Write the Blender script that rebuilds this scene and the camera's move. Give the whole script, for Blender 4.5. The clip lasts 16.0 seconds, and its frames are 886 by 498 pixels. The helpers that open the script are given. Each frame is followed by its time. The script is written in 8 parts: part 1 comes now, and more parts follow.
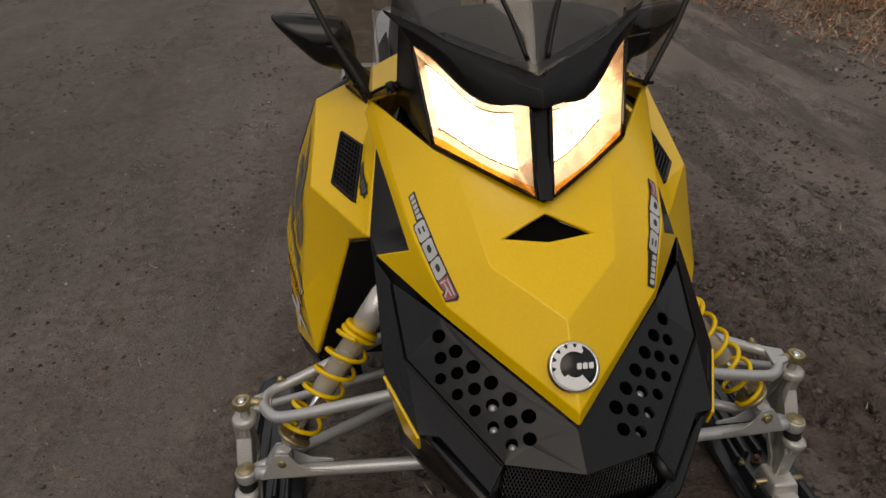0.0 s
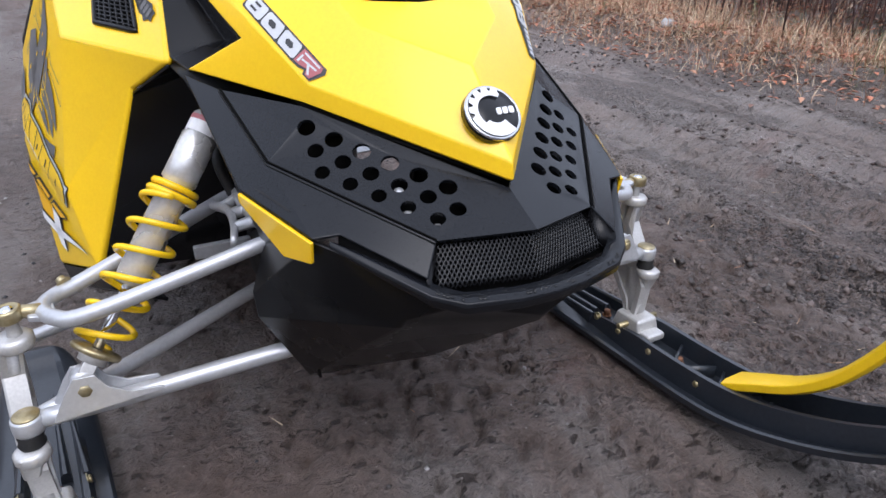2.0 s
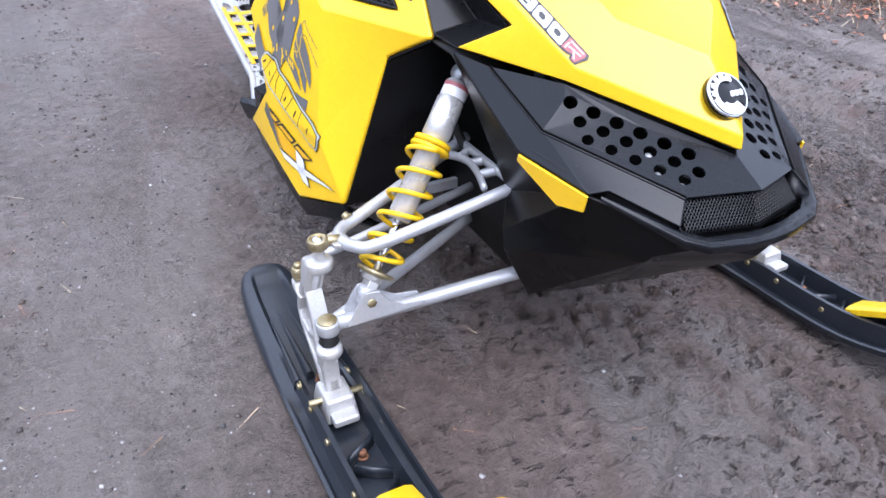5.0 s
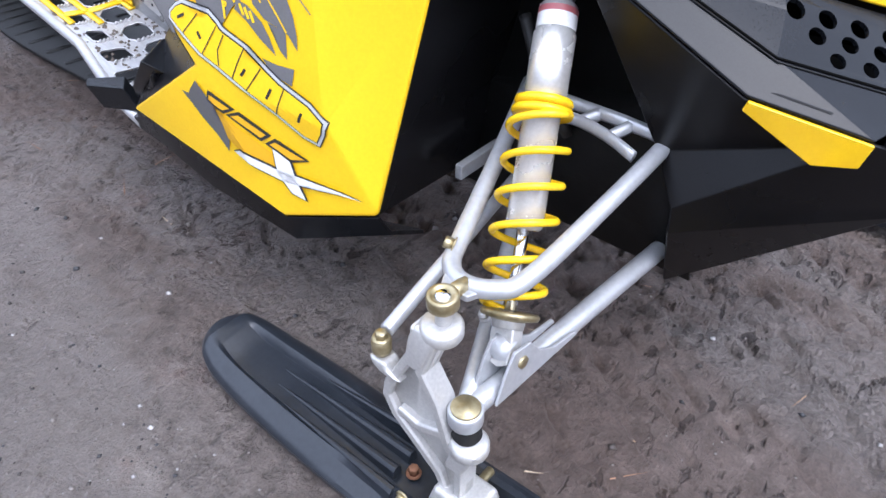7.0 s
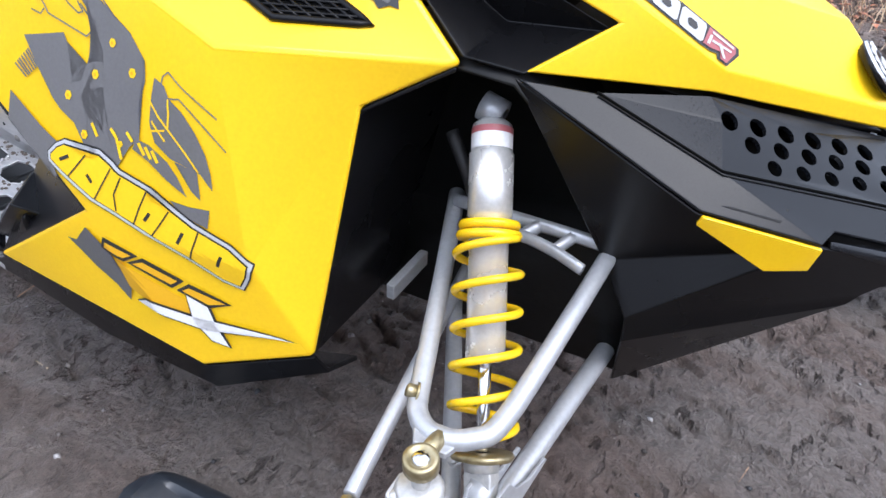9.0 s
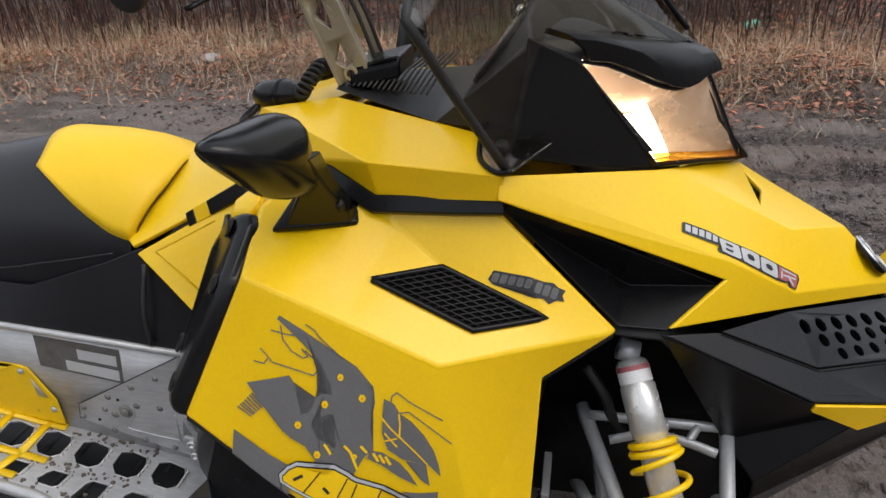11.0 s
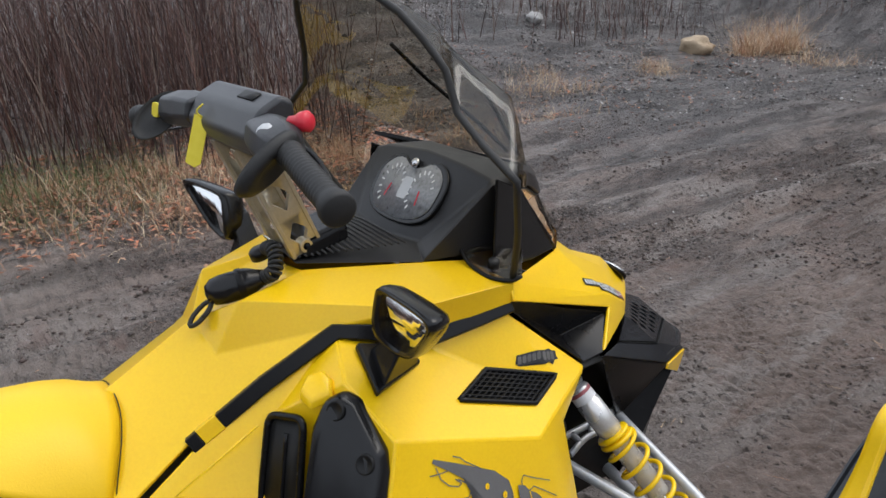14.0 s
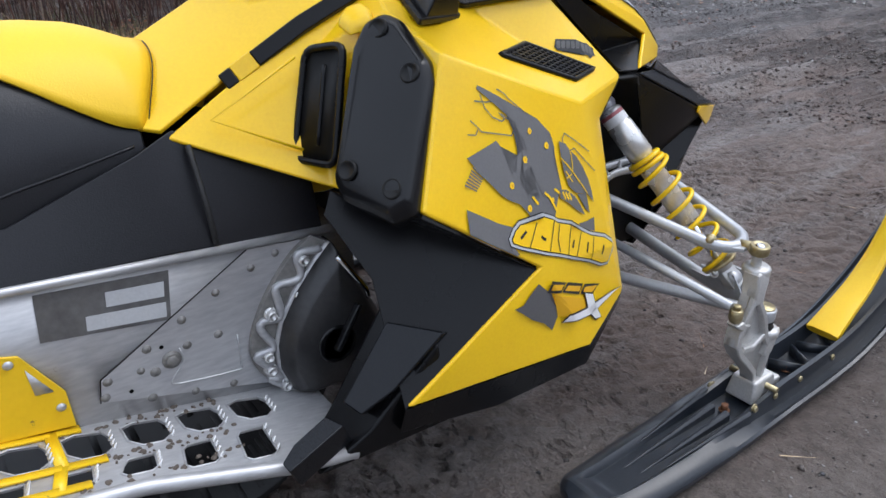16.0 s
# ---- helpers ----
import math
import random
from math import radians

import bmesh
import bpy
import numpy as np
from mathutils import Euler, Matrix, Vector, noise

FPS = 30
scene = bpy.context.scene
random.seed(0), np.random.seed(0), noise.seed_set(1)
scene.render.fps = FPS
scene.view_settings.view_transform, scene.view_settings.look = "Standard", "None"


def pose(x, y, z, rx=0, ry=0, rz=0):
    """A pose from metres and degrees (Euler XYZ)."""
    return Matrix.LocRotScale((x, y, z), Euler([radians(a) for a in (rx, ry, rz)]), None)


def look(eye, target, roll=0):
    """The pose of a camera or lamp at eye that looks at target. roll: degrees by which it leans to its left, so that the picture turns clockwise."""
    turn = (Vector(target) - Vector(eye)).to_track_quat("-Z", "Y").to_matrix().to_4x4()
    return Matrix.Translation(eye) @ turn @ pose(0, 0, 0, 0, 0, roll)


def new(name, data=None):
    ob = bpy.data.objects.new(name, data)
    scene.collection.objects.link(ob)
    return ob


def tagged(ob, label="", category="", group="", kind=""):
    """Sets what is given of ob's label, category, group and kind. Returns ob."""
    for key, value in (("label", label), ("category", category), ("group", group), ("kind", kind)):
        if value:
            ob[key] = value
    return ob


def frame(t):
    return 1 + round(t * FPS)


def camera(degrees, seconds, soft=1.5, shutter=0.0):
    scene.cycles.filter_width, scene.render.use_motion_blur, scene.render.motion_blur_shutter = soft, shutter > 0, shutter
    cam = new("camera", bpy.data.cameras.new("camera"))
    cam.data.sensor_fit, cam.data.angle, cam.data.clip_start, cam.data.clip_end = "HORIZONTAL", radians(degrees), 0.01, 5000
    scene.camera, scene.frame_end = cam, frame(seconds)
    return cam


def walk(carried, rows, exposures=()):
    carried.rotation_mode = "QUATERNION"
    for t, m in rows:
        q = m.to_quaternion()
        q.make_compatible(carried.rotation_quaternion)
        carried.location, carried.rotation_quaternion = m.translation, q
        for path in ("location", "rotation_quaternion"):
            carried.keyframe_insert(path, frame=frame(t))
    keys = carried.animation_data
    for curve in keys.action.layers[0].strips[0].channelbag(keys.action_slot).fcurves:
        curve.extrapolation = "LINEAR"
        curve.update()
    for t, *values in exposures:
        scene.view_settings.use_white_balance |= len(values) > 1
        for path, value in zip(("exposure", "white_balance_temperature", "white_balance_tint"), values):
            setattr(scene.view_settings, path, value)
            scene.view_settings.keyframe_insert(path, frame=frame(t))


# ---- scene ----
cam = camera(63.5, 16.0)
PATH = [
    (0, (-0.243, -0.994, 1.21), (-0.072, 0.725, 0.202), -1.0),
    (0.5, (-0.321, -0.919, 1.117), (0.007, 0.78, 0.115), -0.9),
    (1, (-0.328, -0.861, 0.989), (0.262, 0.806, 0.054), -0.9),
    (1.5, (-0.382, -0.875, 0.857), (0.407, 0.732, -0.036), 0.3),
    (2, (-0.433, -0.907, 0.798), (0.486, 0.643, -0.07), 1.3),
    (2.5, (-0.482, -0.917, 0.828), (0.411, 0.659, -0.019), 1.9),
    (3, (-0.551, -0.945, 0.835), (0.278, 0.659, -0.025), 1.2),
    (3.5, (-0.598, -0.981, 0.815), (0.14, 0.616, -0.136), 0.2),
    (6, (-0.935, -0.702, 0.997), (0.034, 0.6, -0.172), 0.4),
    (6.5, (-0.98, -0.496, 0.928), (0.114, 0.636, -0.306), -0.8),
    (7, (-0.907, -0.314, 0.808), (0.32, 0.654, -0.44), 1.5),
    (7.5, (-0.902, -0.245, 0.707), (0.448, 0.573, -0.521), 1.6),
    (8, (-0.912, -0.238, 0.666), (0.484, 0.466, -0.581), 3.0),
    (8.5, (-0.891, -0.216, 0.731), (0.54, 0.462, -0.491), 3.2),
    (9, (-0.875, -0.183, 0.843), (0.624, 0.52, -0.279), 3.0),
    (9.5, (-0.917, -0.148, 0.953), (0.654, 0.559, -0.063), 1.9),
    (10, (-1.013, -0.101, 1.067), (0.63, 0.57, 0.144), 1.2),
    (10.2, (-1.037, -0.077, 1.106), (0.609, 0.575, 0.175), 0.0),
    (12.3, (-1.016, 0.697, 1.137), (0.705, 0.223, 0.236), -3.3),
    (12.5, (-1.023, 0.771, 1.149), (0.659, 0.161, 0.255), -3.0),
    (13, (-1.049, 0.890, 1.183), (0.518, -0.012, 0.329), -4.1),
    (13.5, (-1.027, 0.909, 1.243), (0.480, -0.136, 0.446), -3.4),
    (14, (-1.016, 0.898, 1.259), (0.515, -0.162, 0.528), -3.4),
    (14.5, (-1.009, 0.892, 1.208), (0.535, -0.148, 0.478), -2.6),
    (15, (-1.036, 0.944, 1.076), (0.502, -0.084, 0.315), -1.4),
    (15.5, (-1.069, 1.010, 0.942), (0.434, -0.024, 0.121), -1.7),
    (16, (-1.077, 1.044, 0.874), (0.399, 0.008, 0.008), -2.2),
]
EXPOSURES = [(0, -0.6, 7700, 12), (0.5, -0.5, 7600, 12), (1, -0.25, 7400, 12), (1.5, 0.3, 6900, 13), (2, 0.82, 5950, 15), (2.5, 1.05, 5750, 16), (3.5, 1.2, 5700, 17), (6, 1.5, 5600, 16), (8, 1.45, 5800, 14), (9, 1.3, 5850, 13), (10, 0.6, 6400, 11), (12.5, 0.25, 6700, 10), (13.5, 0.45, 6400, 9), (14.5, 0.55, 6400, 10), (15, 0.5, 6350, 10), (16, 0.7, 5950, 11)]
walk(cam, [(t, look(eye, target, roll)) for t, eye, target, roll in PATH], EXPOSURES)

# ---- world and light: an overcast, wet day ----
world = bpy.data.worlds.new("overcast_sky")
scene.world = world
world.use_nodes = True
wn = world.node_tree
sky = wn.nodes.new("ShaderNodeTexSky")
sky.sky_type, sky.sun_disc = "NISHITA", False
sky.sun_elevation, sky.sun_rotation = radians(55), radians(200)
sky.air_density, sky.dust_density, sky.ozone_density = 1.0, 4.0, 1.0
veil = wn.nodes.new("ShaderNodeMixRGB")
veil.inputs[0].default_value = 0.75
veil.inputs[2].default_value = (7.5, 7.9, 8.6, 1)
wn.links.new(sky.outputs[0], veil.inputs[1])
wn.links.new(veil.outputs[0], wn.nodes["Background"].inputs[0])
wn.nodes["Background"].inputs[1].default_value = 0.12
sun = new("sun", bpy.data.lights.new("sun", "SUN"))
sun.data.energy, sun.data.angle, sun.data.color = 0.9, radians(40), (1.0, 0.97, 0.93)
sun.matrix_world = look((-2, -5, 10), (0, 0, 0))


# ---- materials ----
def ramp_between(nt, fac, a, b):
    n = nt.nodes.new("ShaderNodeMixRGB")
    nt.links.new(fac, n.inputs[0])
    n.inputs[1].default_value, n.inputs[2].default_value = (*a, 1), (*b, 1)
    return n.outputs[0]


def noise_of(nt, scale, detail=4.0, rough=0.55, stretch=None):
    co = nt.nodes.new("ShaderNodeTexCoord")
    out = co.outputs["Object"]
    if stretch:
        mp = nt.nodes.new("ShaderNodeMapping")
        mp.inputs["Scale"].default_value = stretch
        nt.links.new(out, mp.inputs[0])
        out = mp.outputs[0]
    n = nt.nodes.new("ShaderNodeTexNoise")
    n.inputs["Scale"].default_value, n.inputs["Detail"].default_value, n.inputs["Roughness"].default_value = scale, detail, rough
    nt.links.new(out, n.inputs["Vector"])
    return n.outputs["Fac"]


def sharpen(nt, fac, lo, hi):
    n = nt.nodes.new("ShaderNodeMapRange")
    n.inputs[1].default_value, n.inputs[2].default_value = lo, hi
    nt.links.new(fac, n.inputs[0])
    return n.outputs[0]


def material(name, a, b, rough=(0.4, 0.55), metal=0.0, fine=90.0, coarse=7.0, bump=0.15, depth=0.002, coat=0.0, spots=None, spec=0.5, stretch=None):
    """Two colours mixed by coarse and fine noise, roughness that varies with it, fine relief, and spots of dirt."""
    m = bpy.data.materials.new(name)
    m.use_nodes = True
    nt = m.node_tree
    p = nt.nodes["Principled BSDF"]
    big, small = noise_of(nt, coarse, 5.0), noise_of(nt, fine, 3.0, stretch=stretch)
    mix = nt.nodes.new("ShaderNodeMath")
    mix.operation = "MULTIPLY_ADD"
    nt.links.new(small, mix.inputs[0])
    mix.inputs[1].default_value = 0.5
    half = nt.nodes.new("ShaderNodeMath")
    half.operation = "MULTIPLY"
    nt.links.new(big, half.inputs[0])
    half.inputs[1].default_value = 0.5
    nt.links.new(half.outputs[0], mix.inputs[2])
    fac = sharpen(nt, mix.outputs[0], 0.35, 0.65)
    col = ramp_between(nt, fac, a, b)
    if spots:
        dirt = sharpen(nt, noise_of(nt, spots[1], 8.0, 0.7), spots[2], spots[2] + 0.1)
        sm = nt.nodes.new("ShaderNodeMixRGB")
        nt.links.new(dirt, sm.inputs[0])
        nt.links.new(col, sm.inputs[1])
        sm.inputs[2].default_value = (*spots[0], 1)
        col = sm.outputs[0]
    nt.links.new(col, p.inputs["Base Color"])
    r = nt.nodes.new("ShaderNodeMapRange")
    r.inputs[3].default_value, r.inputs[4].default_value = rough
    nt.links.new(big, r.inputs[0])
    nt.links.new(r.outputs[0], p.inputs["Roughness"])
    p.inputs["Metallic"].default_value = metal
    p.inputs["Specular IOR Level"].default_value = spec
    p.inputs["Coat Weight"].default_value = coat
    p.inputs["Coat Roughness"].default_value = 0.12
    if bump:
        bp = nt.nodes.new("ShaderNodeBump")
        bp.inputs["Strength"].default_value, bp.inputs["Distance"].default_value = bump, depth
        nt.links.new(small, bp.inputs["Height"])
        nt.links.new(bp.outputs[0], p.inputs["Normal"])
    return m


def glowing(name, colour, low, high):
    """A lit, faceted reflector: its brightness varies from facet to facet."""
    m = bpy.data.materials.new(name)
    m.use_nodes = True
    nt = m.node_tree
    p = nt.nodes["Principled BSDF"]
    p.inputs["Base Color"].default_value = (0.8, 0.8, 0.8, 1)
    p.inputs["Emission Color"].default_value = (*colour, 1)
    r = nt.nodes.new("ShaderNodeMapRange")
    r.inputs[1].default_value, r.inputs[2].default_value, r.inputs[3].default_value, r.inputs[4].default_value = 0.3, 0.7, low, high
    nt.links.new(noise_of(nt, 38.0, 6.0, 0.75), r.inputs[0])
    nt.links.new(r.outputs[0], p.inputs["Emission Strength"])
    return m


def clear(name, colour, rough=0.02, share=0.75, haze=0.0):
    """Thin tinted plastic: part see-through, part glossy, speckled with rain."""
    m = bpy.data.materials.new(name)
    m.use_nodes = True
    nt = m.node_tree
    out = nt.nodes["Material Output"]
    nt.nodes.remove(nt.nodes["Principled BSDF"])
    tr, gl, df = nt.nodes.new("ShaderNodeBsdfTransparent"), nt.nodes.new("ShaderNodeBsdfGlossy"), nt.nodes.new("ShaderNodeBsdfDiffuse")
    tr.inputs[0].default_value = (*colour, 1)
    gl.inputs["Roughness"].default_value = rough
    lw = nt.nodes.new("ShaderNodeLayerWeight")
    pw = nt.nodes.new("ShaderNodeMath")
    pw.operation = "POWER"
    nt.links.new(lw.outputs["Facing"], pw.inputs[0])
    pw.inputs[1].default_value = 4.0
    fr = nt.nodes.new("ShaderNodeMath")
    fr.operation = "MULTIPLY_ADD"
    nt.links.new(pw.outputs[0], fr.inputs[0])
    fr.inputs[1].default_value, fr.inputs[2].default_value = 0.10, 0.07
    drops = sharpen(nt, noise_of(nt, 330.0, 2.0), 0.66, 0.70)
    bp = nt.nodes.new("ShaderNodeBump")
    bp.inputs["Strength"].default_value, bp.inputs["Distance"].default_value = 0.5, 0.002
    nt.links.new(drops, bp.inputs["Height"])
    nt.links.new(bp.outputs[0], gl.inputs["Normal"])
    df.inputs[0].default_value = (0.35, 0.35, 0.36, 1)
    mh = nt.nodes.new("ShaderNodeMath")
    mh.operation = "MULTIPLY"
    nt.links.new(drops, mh.inputs[0])
    mh.inputs[1].default_value = haze
    m0 = nt.nodes.new("ShaderNodeMixShader")
    nt.links.new(mh.outputs[0], m0.inputs[0])
    nt.links.new(tr.outputs[0], m0.inputs[1])
    nt.links.new(df.outputs[0], m0.inputs[2])
    ms = nt.nodes.new("ShaderNodeMixShader")
    nt.links.new(fr.outputs[0], ms.inputs[0])
    nt.links.new(m0.outputs[0], ms.inputs[1])
    nt.links.new(gl.outputs[0], ms.inputs[2])
    nt.links.new(ms.outputs[0], out.inputs[0])
    return m


YELLOW = material("yellow_plastic", (0.88, 0.540, 0.003), (0.94, 0.600, 0.005), (0.24, 0.42), fine=220, coarse=3, bump=0.04, depth=0.001, coat=0.24, spec=0.42, spots=((0.62, 0.40, 0.02), 75, 0.715))
YELLOW_VINYL = material("yellow_vinyl", (0.87, 0.54, 0.004), (0.93, 0.585, 0.008), (0.4, 0.55), fine=400, coarse=4, bump=0.25, depth=0.001)
YELLOW_STEEL = material("yellow_coated_steel", (0.84, 0.53, 0.005), (0.90, 0.58, 0.01), (0.25, 0.4), fine=120, bump=0.05, spots=((0.12, 0.09, 0.06), 60, 0.64))
BLACK = material("black_moulded_plastic", (0.003, 0.003, 0.0035), (0.007, 0.007, 0.008), (0.16, 0.40), fine=500, coarse=6, bump=0.10, depth=0.0006, spec=0.24, spots=((0.024, 0.021, 0.018), 34, 0.71))
DASH_BLACK = material("grained_dash_plastic", (0.014, 0.014, 0.0155), (0.024, 0.024, 0.026), (0.34, 0.52), fine=420, coarse=7, bump=0.16, depth=0.0006, spec=0.42)
CHARCOAL = material("charcoal_cowl_plastic", (0.006, 0.0068, 0.0085), (0.011, 0.012, 0.0145), (0.15, 0.32), fine=500, coarse=6, bump=0.10, depth=0.0006, spec=0.27, spots=((0.07, 0.07, 0.074), 240, 0.70))
GLOSS_BLACK = material("glossy_black_plastic", (0.004, 0.004, 0.0045), (0.009, 0.009, 0.010), (0.12, 0.34), fine=160, coarse=9, bump=0.05, depth=0.001, spec=0.36)
# near-black without gloss: paints the unlit depth of openings
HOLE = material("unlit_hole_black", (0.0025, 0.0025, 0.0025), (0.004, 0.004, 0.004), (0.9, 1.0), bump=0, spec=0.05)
DARK = material("dark_cavity_plastic", (0.004, 0.004, 0.004), (0.008, 0.008, 0.008), (0.35, 0.7), fine=60, bump=0.2, depth=0.003, spec=0.3)
PAD = material("grey_black_bar_pad", (0.022, 0.023, 0.026), (0.036, 0.037, 0.041), (0.3, 0.5), fine=300, coarse=8, bump=0.15, depth=0.001)
RUBBER = material("black_rubber", (0.010, 0.010, 0.010), (0.020, 0.020, 0.020), (0.5, 0.7), fine=300, bump=0.2, depth=0.001)
SEAT_BLACK = material("black_seat_vinyl", (0.006, 0.006, 0.0075), (0.013, 0.013, 0.016), (0.22, 0.42), fine=500, coarse=5, bump=0.25, depth=0.001, spec=0.4)
SKI_BLACK = material("black_ski_plastic", (0.012, 0.015, 0.020), (0.022, 0.026, 0.033), (0.22, 0.42), fine=150, coarse=10, coat=0.15, bump=0.06, depth=0.001, spots=((0.06, 0.05, 0.045), 45, 0.68))
SILVER = material("silver_painted_steel", (0.44, 0.45, 0.465), (0.54, 0.55, 0.565), (0.28, 0.44), metal=0.45, fine=160, coarse=12, bump=0.05, spots=((0.14, 0.12, 0.10), 90, 0.70))
CAST = material("cast_aluminium", (0.46, 0.455, 0.44), (0.60, 0.59, 0.57), (0.32, 0.48), metal=0.45, fine=260, coarse=14, bump=0.12, depth=0.001, spots=((0.22, 0.17, 0.12), 70, 0.68))
ALLOY = material("scuffed_aluminium_sheet", (0.40, 0.40, 0.41), (0.56, 0.56, 0.56), (0.3, 0.5), metal=0.5, fine=180, coarse=9, bump=0.06, spots=((0.16, 0.14, 0.12), 26, 0.66), stretch=(1, 0.2, 1))
SHOCK_ALLOY = material("brushed_shock_alloy", (0.60, 0.595, 0.58), (0.74, 0.73, 0.71), (0.16, 0.36), metal=0.55, fine=200, coarse=18, bump=0.08, depth=0.001, spots=((0.20, 0.17, 0.13), 60, 0.66))
COVER_BLACK = material("scuffed_cover_plastic", (0.016, 0.016, 0.017), (0.034, 0.033, 0.033), (0.26, 0.46), fine=120, coarse=14, bump=0.10, depth=0.001, spec=0.5, spots=((0.07, 0.066, 0.06), 40, 0.66))
WORN_LABEL = material("worn_grey_label", (0.075, 0.072, 0.070), (0.15, 0.147, 0.145), (0.35, 0.55), fine=60, coarse=16, bump=0.1, spots=((0.24, 0.235, 0.23), 22, 0.60))
DULL_ALLOY = material("oxidised_cast_alloy", (0.15, 0.145, 0.135), (0.26, 0.25, 0.235), (0.4, 0.6), metal=0.3, fine=140, coarse=30, bump=0.2, depth=0.001)
DRIED_MUD = material("dried_mud", (0.07, 0.055, 0.042), (0.13, 0.105, 0.085), (0.6, 0.8), fine=120, bump=0.3)
CHROME = material("polished_steel", (0.6, 0.6, 0.61), (0.7, 0.7, 0.7), (0.08, 0.2), metal=1.0, bump=0)
ZINC = material("gold_zinc_plating", (0.32, 0.26, 0.13), (0.50, 0.43, 0.27), (0.3, 0.45), metal=0.8, fine=120, coarse=30, bump=0.05, spots=((0.16, 0.09, 0.04), 50, 0.66))
RUST = material("rusty_bolt_steel", (0.14, 0.06, 0.03), (0.26, 0.12, 0.06), (0.6, 0.8), metal=0.3, fine=200, coarse=60, bump=0.3)
SPRING = material("yellow_spring_coating", (0.86, 0.55, 0.003), (0.92, 0.60, 0.006), (0.22, 0.32), fine=200, bump=0.03)
GREY_INK = material("grey_decal_film", (0.125, 0.122, 0.122), (0.15, 0.147, 0.147), (0.35, 0.45), fine=300, bump=0)
DARK_INK = material("dark_decal_film", (0.02, 0.02, 0.022), (0.03, 0.03, 0.032), (0.35, 0.45), fine=300, bump=0)
WHITE_INK = material("white_decal_film", (0.70, 0.70, 0.70), (0.80, 0.80, 0.80), (0.3, 0.4), fine=300, bump=0)
SILVER_INK = material("silver_decal_film", (0.48, 0.49, 0.50), (0.56, 0.57, 0.58), (0.3, 0.4), fine=300, bump=0)
RED_INK = material("dull_red_decal_film", (0.34, 0.09, 0.10), (0.40, 0.11, 0.12), (0.35, 0.45), fine=300, bump=0)
ORANGE_INK = material("amber_decal_film", (0.72, 0.38, 0.005), (0.76, 0.41, 0.008), (0.35, 0.45), fine=300, bump=0)
RED = material("red_switch_plastic", (0.60, 0.02, 0.04), (0.68, 0.03, 0.05), (0.3, 0.4), bump=0)
TAG = material("yellow_paper_tag", (0.72, 0.60, 0.03), (0.80, 0.68, 0.06), (0.5, 0.6), bump=0)
BRONZE = material("champagne_anodised_alloy", (0.46, 0.41, 0.30), (0.56, 0.50, 0.38), (0.28, 0.4), metal=0.7, fine=140, bump=0.04)
MIRROR = material("mirror_glass", (0.75, 0.76, 0.78), (0.82, 0.82, 0.82), (0.03, 0.12), metal=1.0, fine=120, coarse=50, bump=0.10, depth=0.001)
DIAL = material("grey_dial_face", (0.16, 0.165, 0.175), (0.32, 0.33, 0.345), (0.2, 0.4), fine=170, coarse=60, bump=0.06, coat=0.5)
REFLECTOR_AMBER = material("amber_reflector", (0.86, 0.52, 0.004), (0.9, 0.56, 0.006), (0.12, 0.2), fine=300, bump=0.05, coat=0.5)
LAMP_SHELL = material("pearly_lamp_housing", (0.62, 0.50, 0.40), (0.74, 0.62, 0.50), (0.18, 0.35), metal=0.5, fine=120, coarse=40, bump=0.1)
LAMP_GLOW = glowing("lit_headlamp_reflector", (1.0, 0.78, 0.55), 0.5, 10.0)
TINTED = clear("smoked_windshield_plastic", (0.58, 0.545, 0.47), 0.03, haze=0.12)
# amber film that paints the yellow hood's reflection on the lens
AMBER_REFLECTION = clear("amber_reflection_film", (0.92, 0.50, 0.06), 0.08, haze=0.9)
LENS = clear("clear_lamp_lens", (0.92, 0.90, 0.86), 0.04, haze=0.25)


# ---- mesh helpers ----
def lerp(a, b, t):
    return tuple(p + (q - p) * t for p, q in zip(a, b))


def flip(p, s):
    """s = 1: the sled's right side (x below 0); s = -1: its left side."""
    return (p[0], p[1], p[2]) if s > 0 else (-1.035 * p[0], p[1], p[2])


def poly(verts, faces, outward_from=None):
    bm = bmesh.new()
    vs = [bm.verts.new(v) for v in verts]
    for f in faces:
        bm.faces.new([vs[i] for i in f])
    bmesh.ops.triangulate(bm, faces=[f for f in bm.faces if len(f.verts) > 3])
    bmesh.ops.recalc_face_normals(bm, faces=bm.faces[:])
    if outward_from is not None:
        ref = Vector(outward_from)
        bm.normal_update()
        if sum(f.normal.dot((f.calc_center_median() - ref).normalized()) * f.calc_area() for f in bm.faces) < 0:
            bmesh.ops.reverse_faces(bm, faces=bm.faces[:])
    return bm


def part(name, bm, mat, parent, label="", thick=0.0, bevel=0.0, smooth=True, segs=2):
    me = bpy.data.meshes.new(name)
    bm.to_mesh(me)
    bm.free()
    for p in me.polygons:
        p.use_smooth = smooth
    for m in mat if isinstance(mat, (list, tuple)) else [mat]:
        me.materials.append(m)
    ob = new(name, me)
    ob.parent = parent
    if parent is not None:
        ob.matrix_parent_inverse = Matrix.Translation(-parent.matrix_basis.translation) if parent.type == "EMPTY" else Matrix()
    if thick:
        md = ob.modifiers.new("thickness", "SOLIDIFY")
        md.thickness, md.offset = thick, -1.0
    if bevel:
        md = ob.modifiers.new("rounding", "BEVEL")
        md.width, md.segments, md.limit_method, md.angle_limit, md.harden_normals = bevel, segs, "ANGLE", radians(24), True
    if label:
        tagged(ob, label)
    return ob


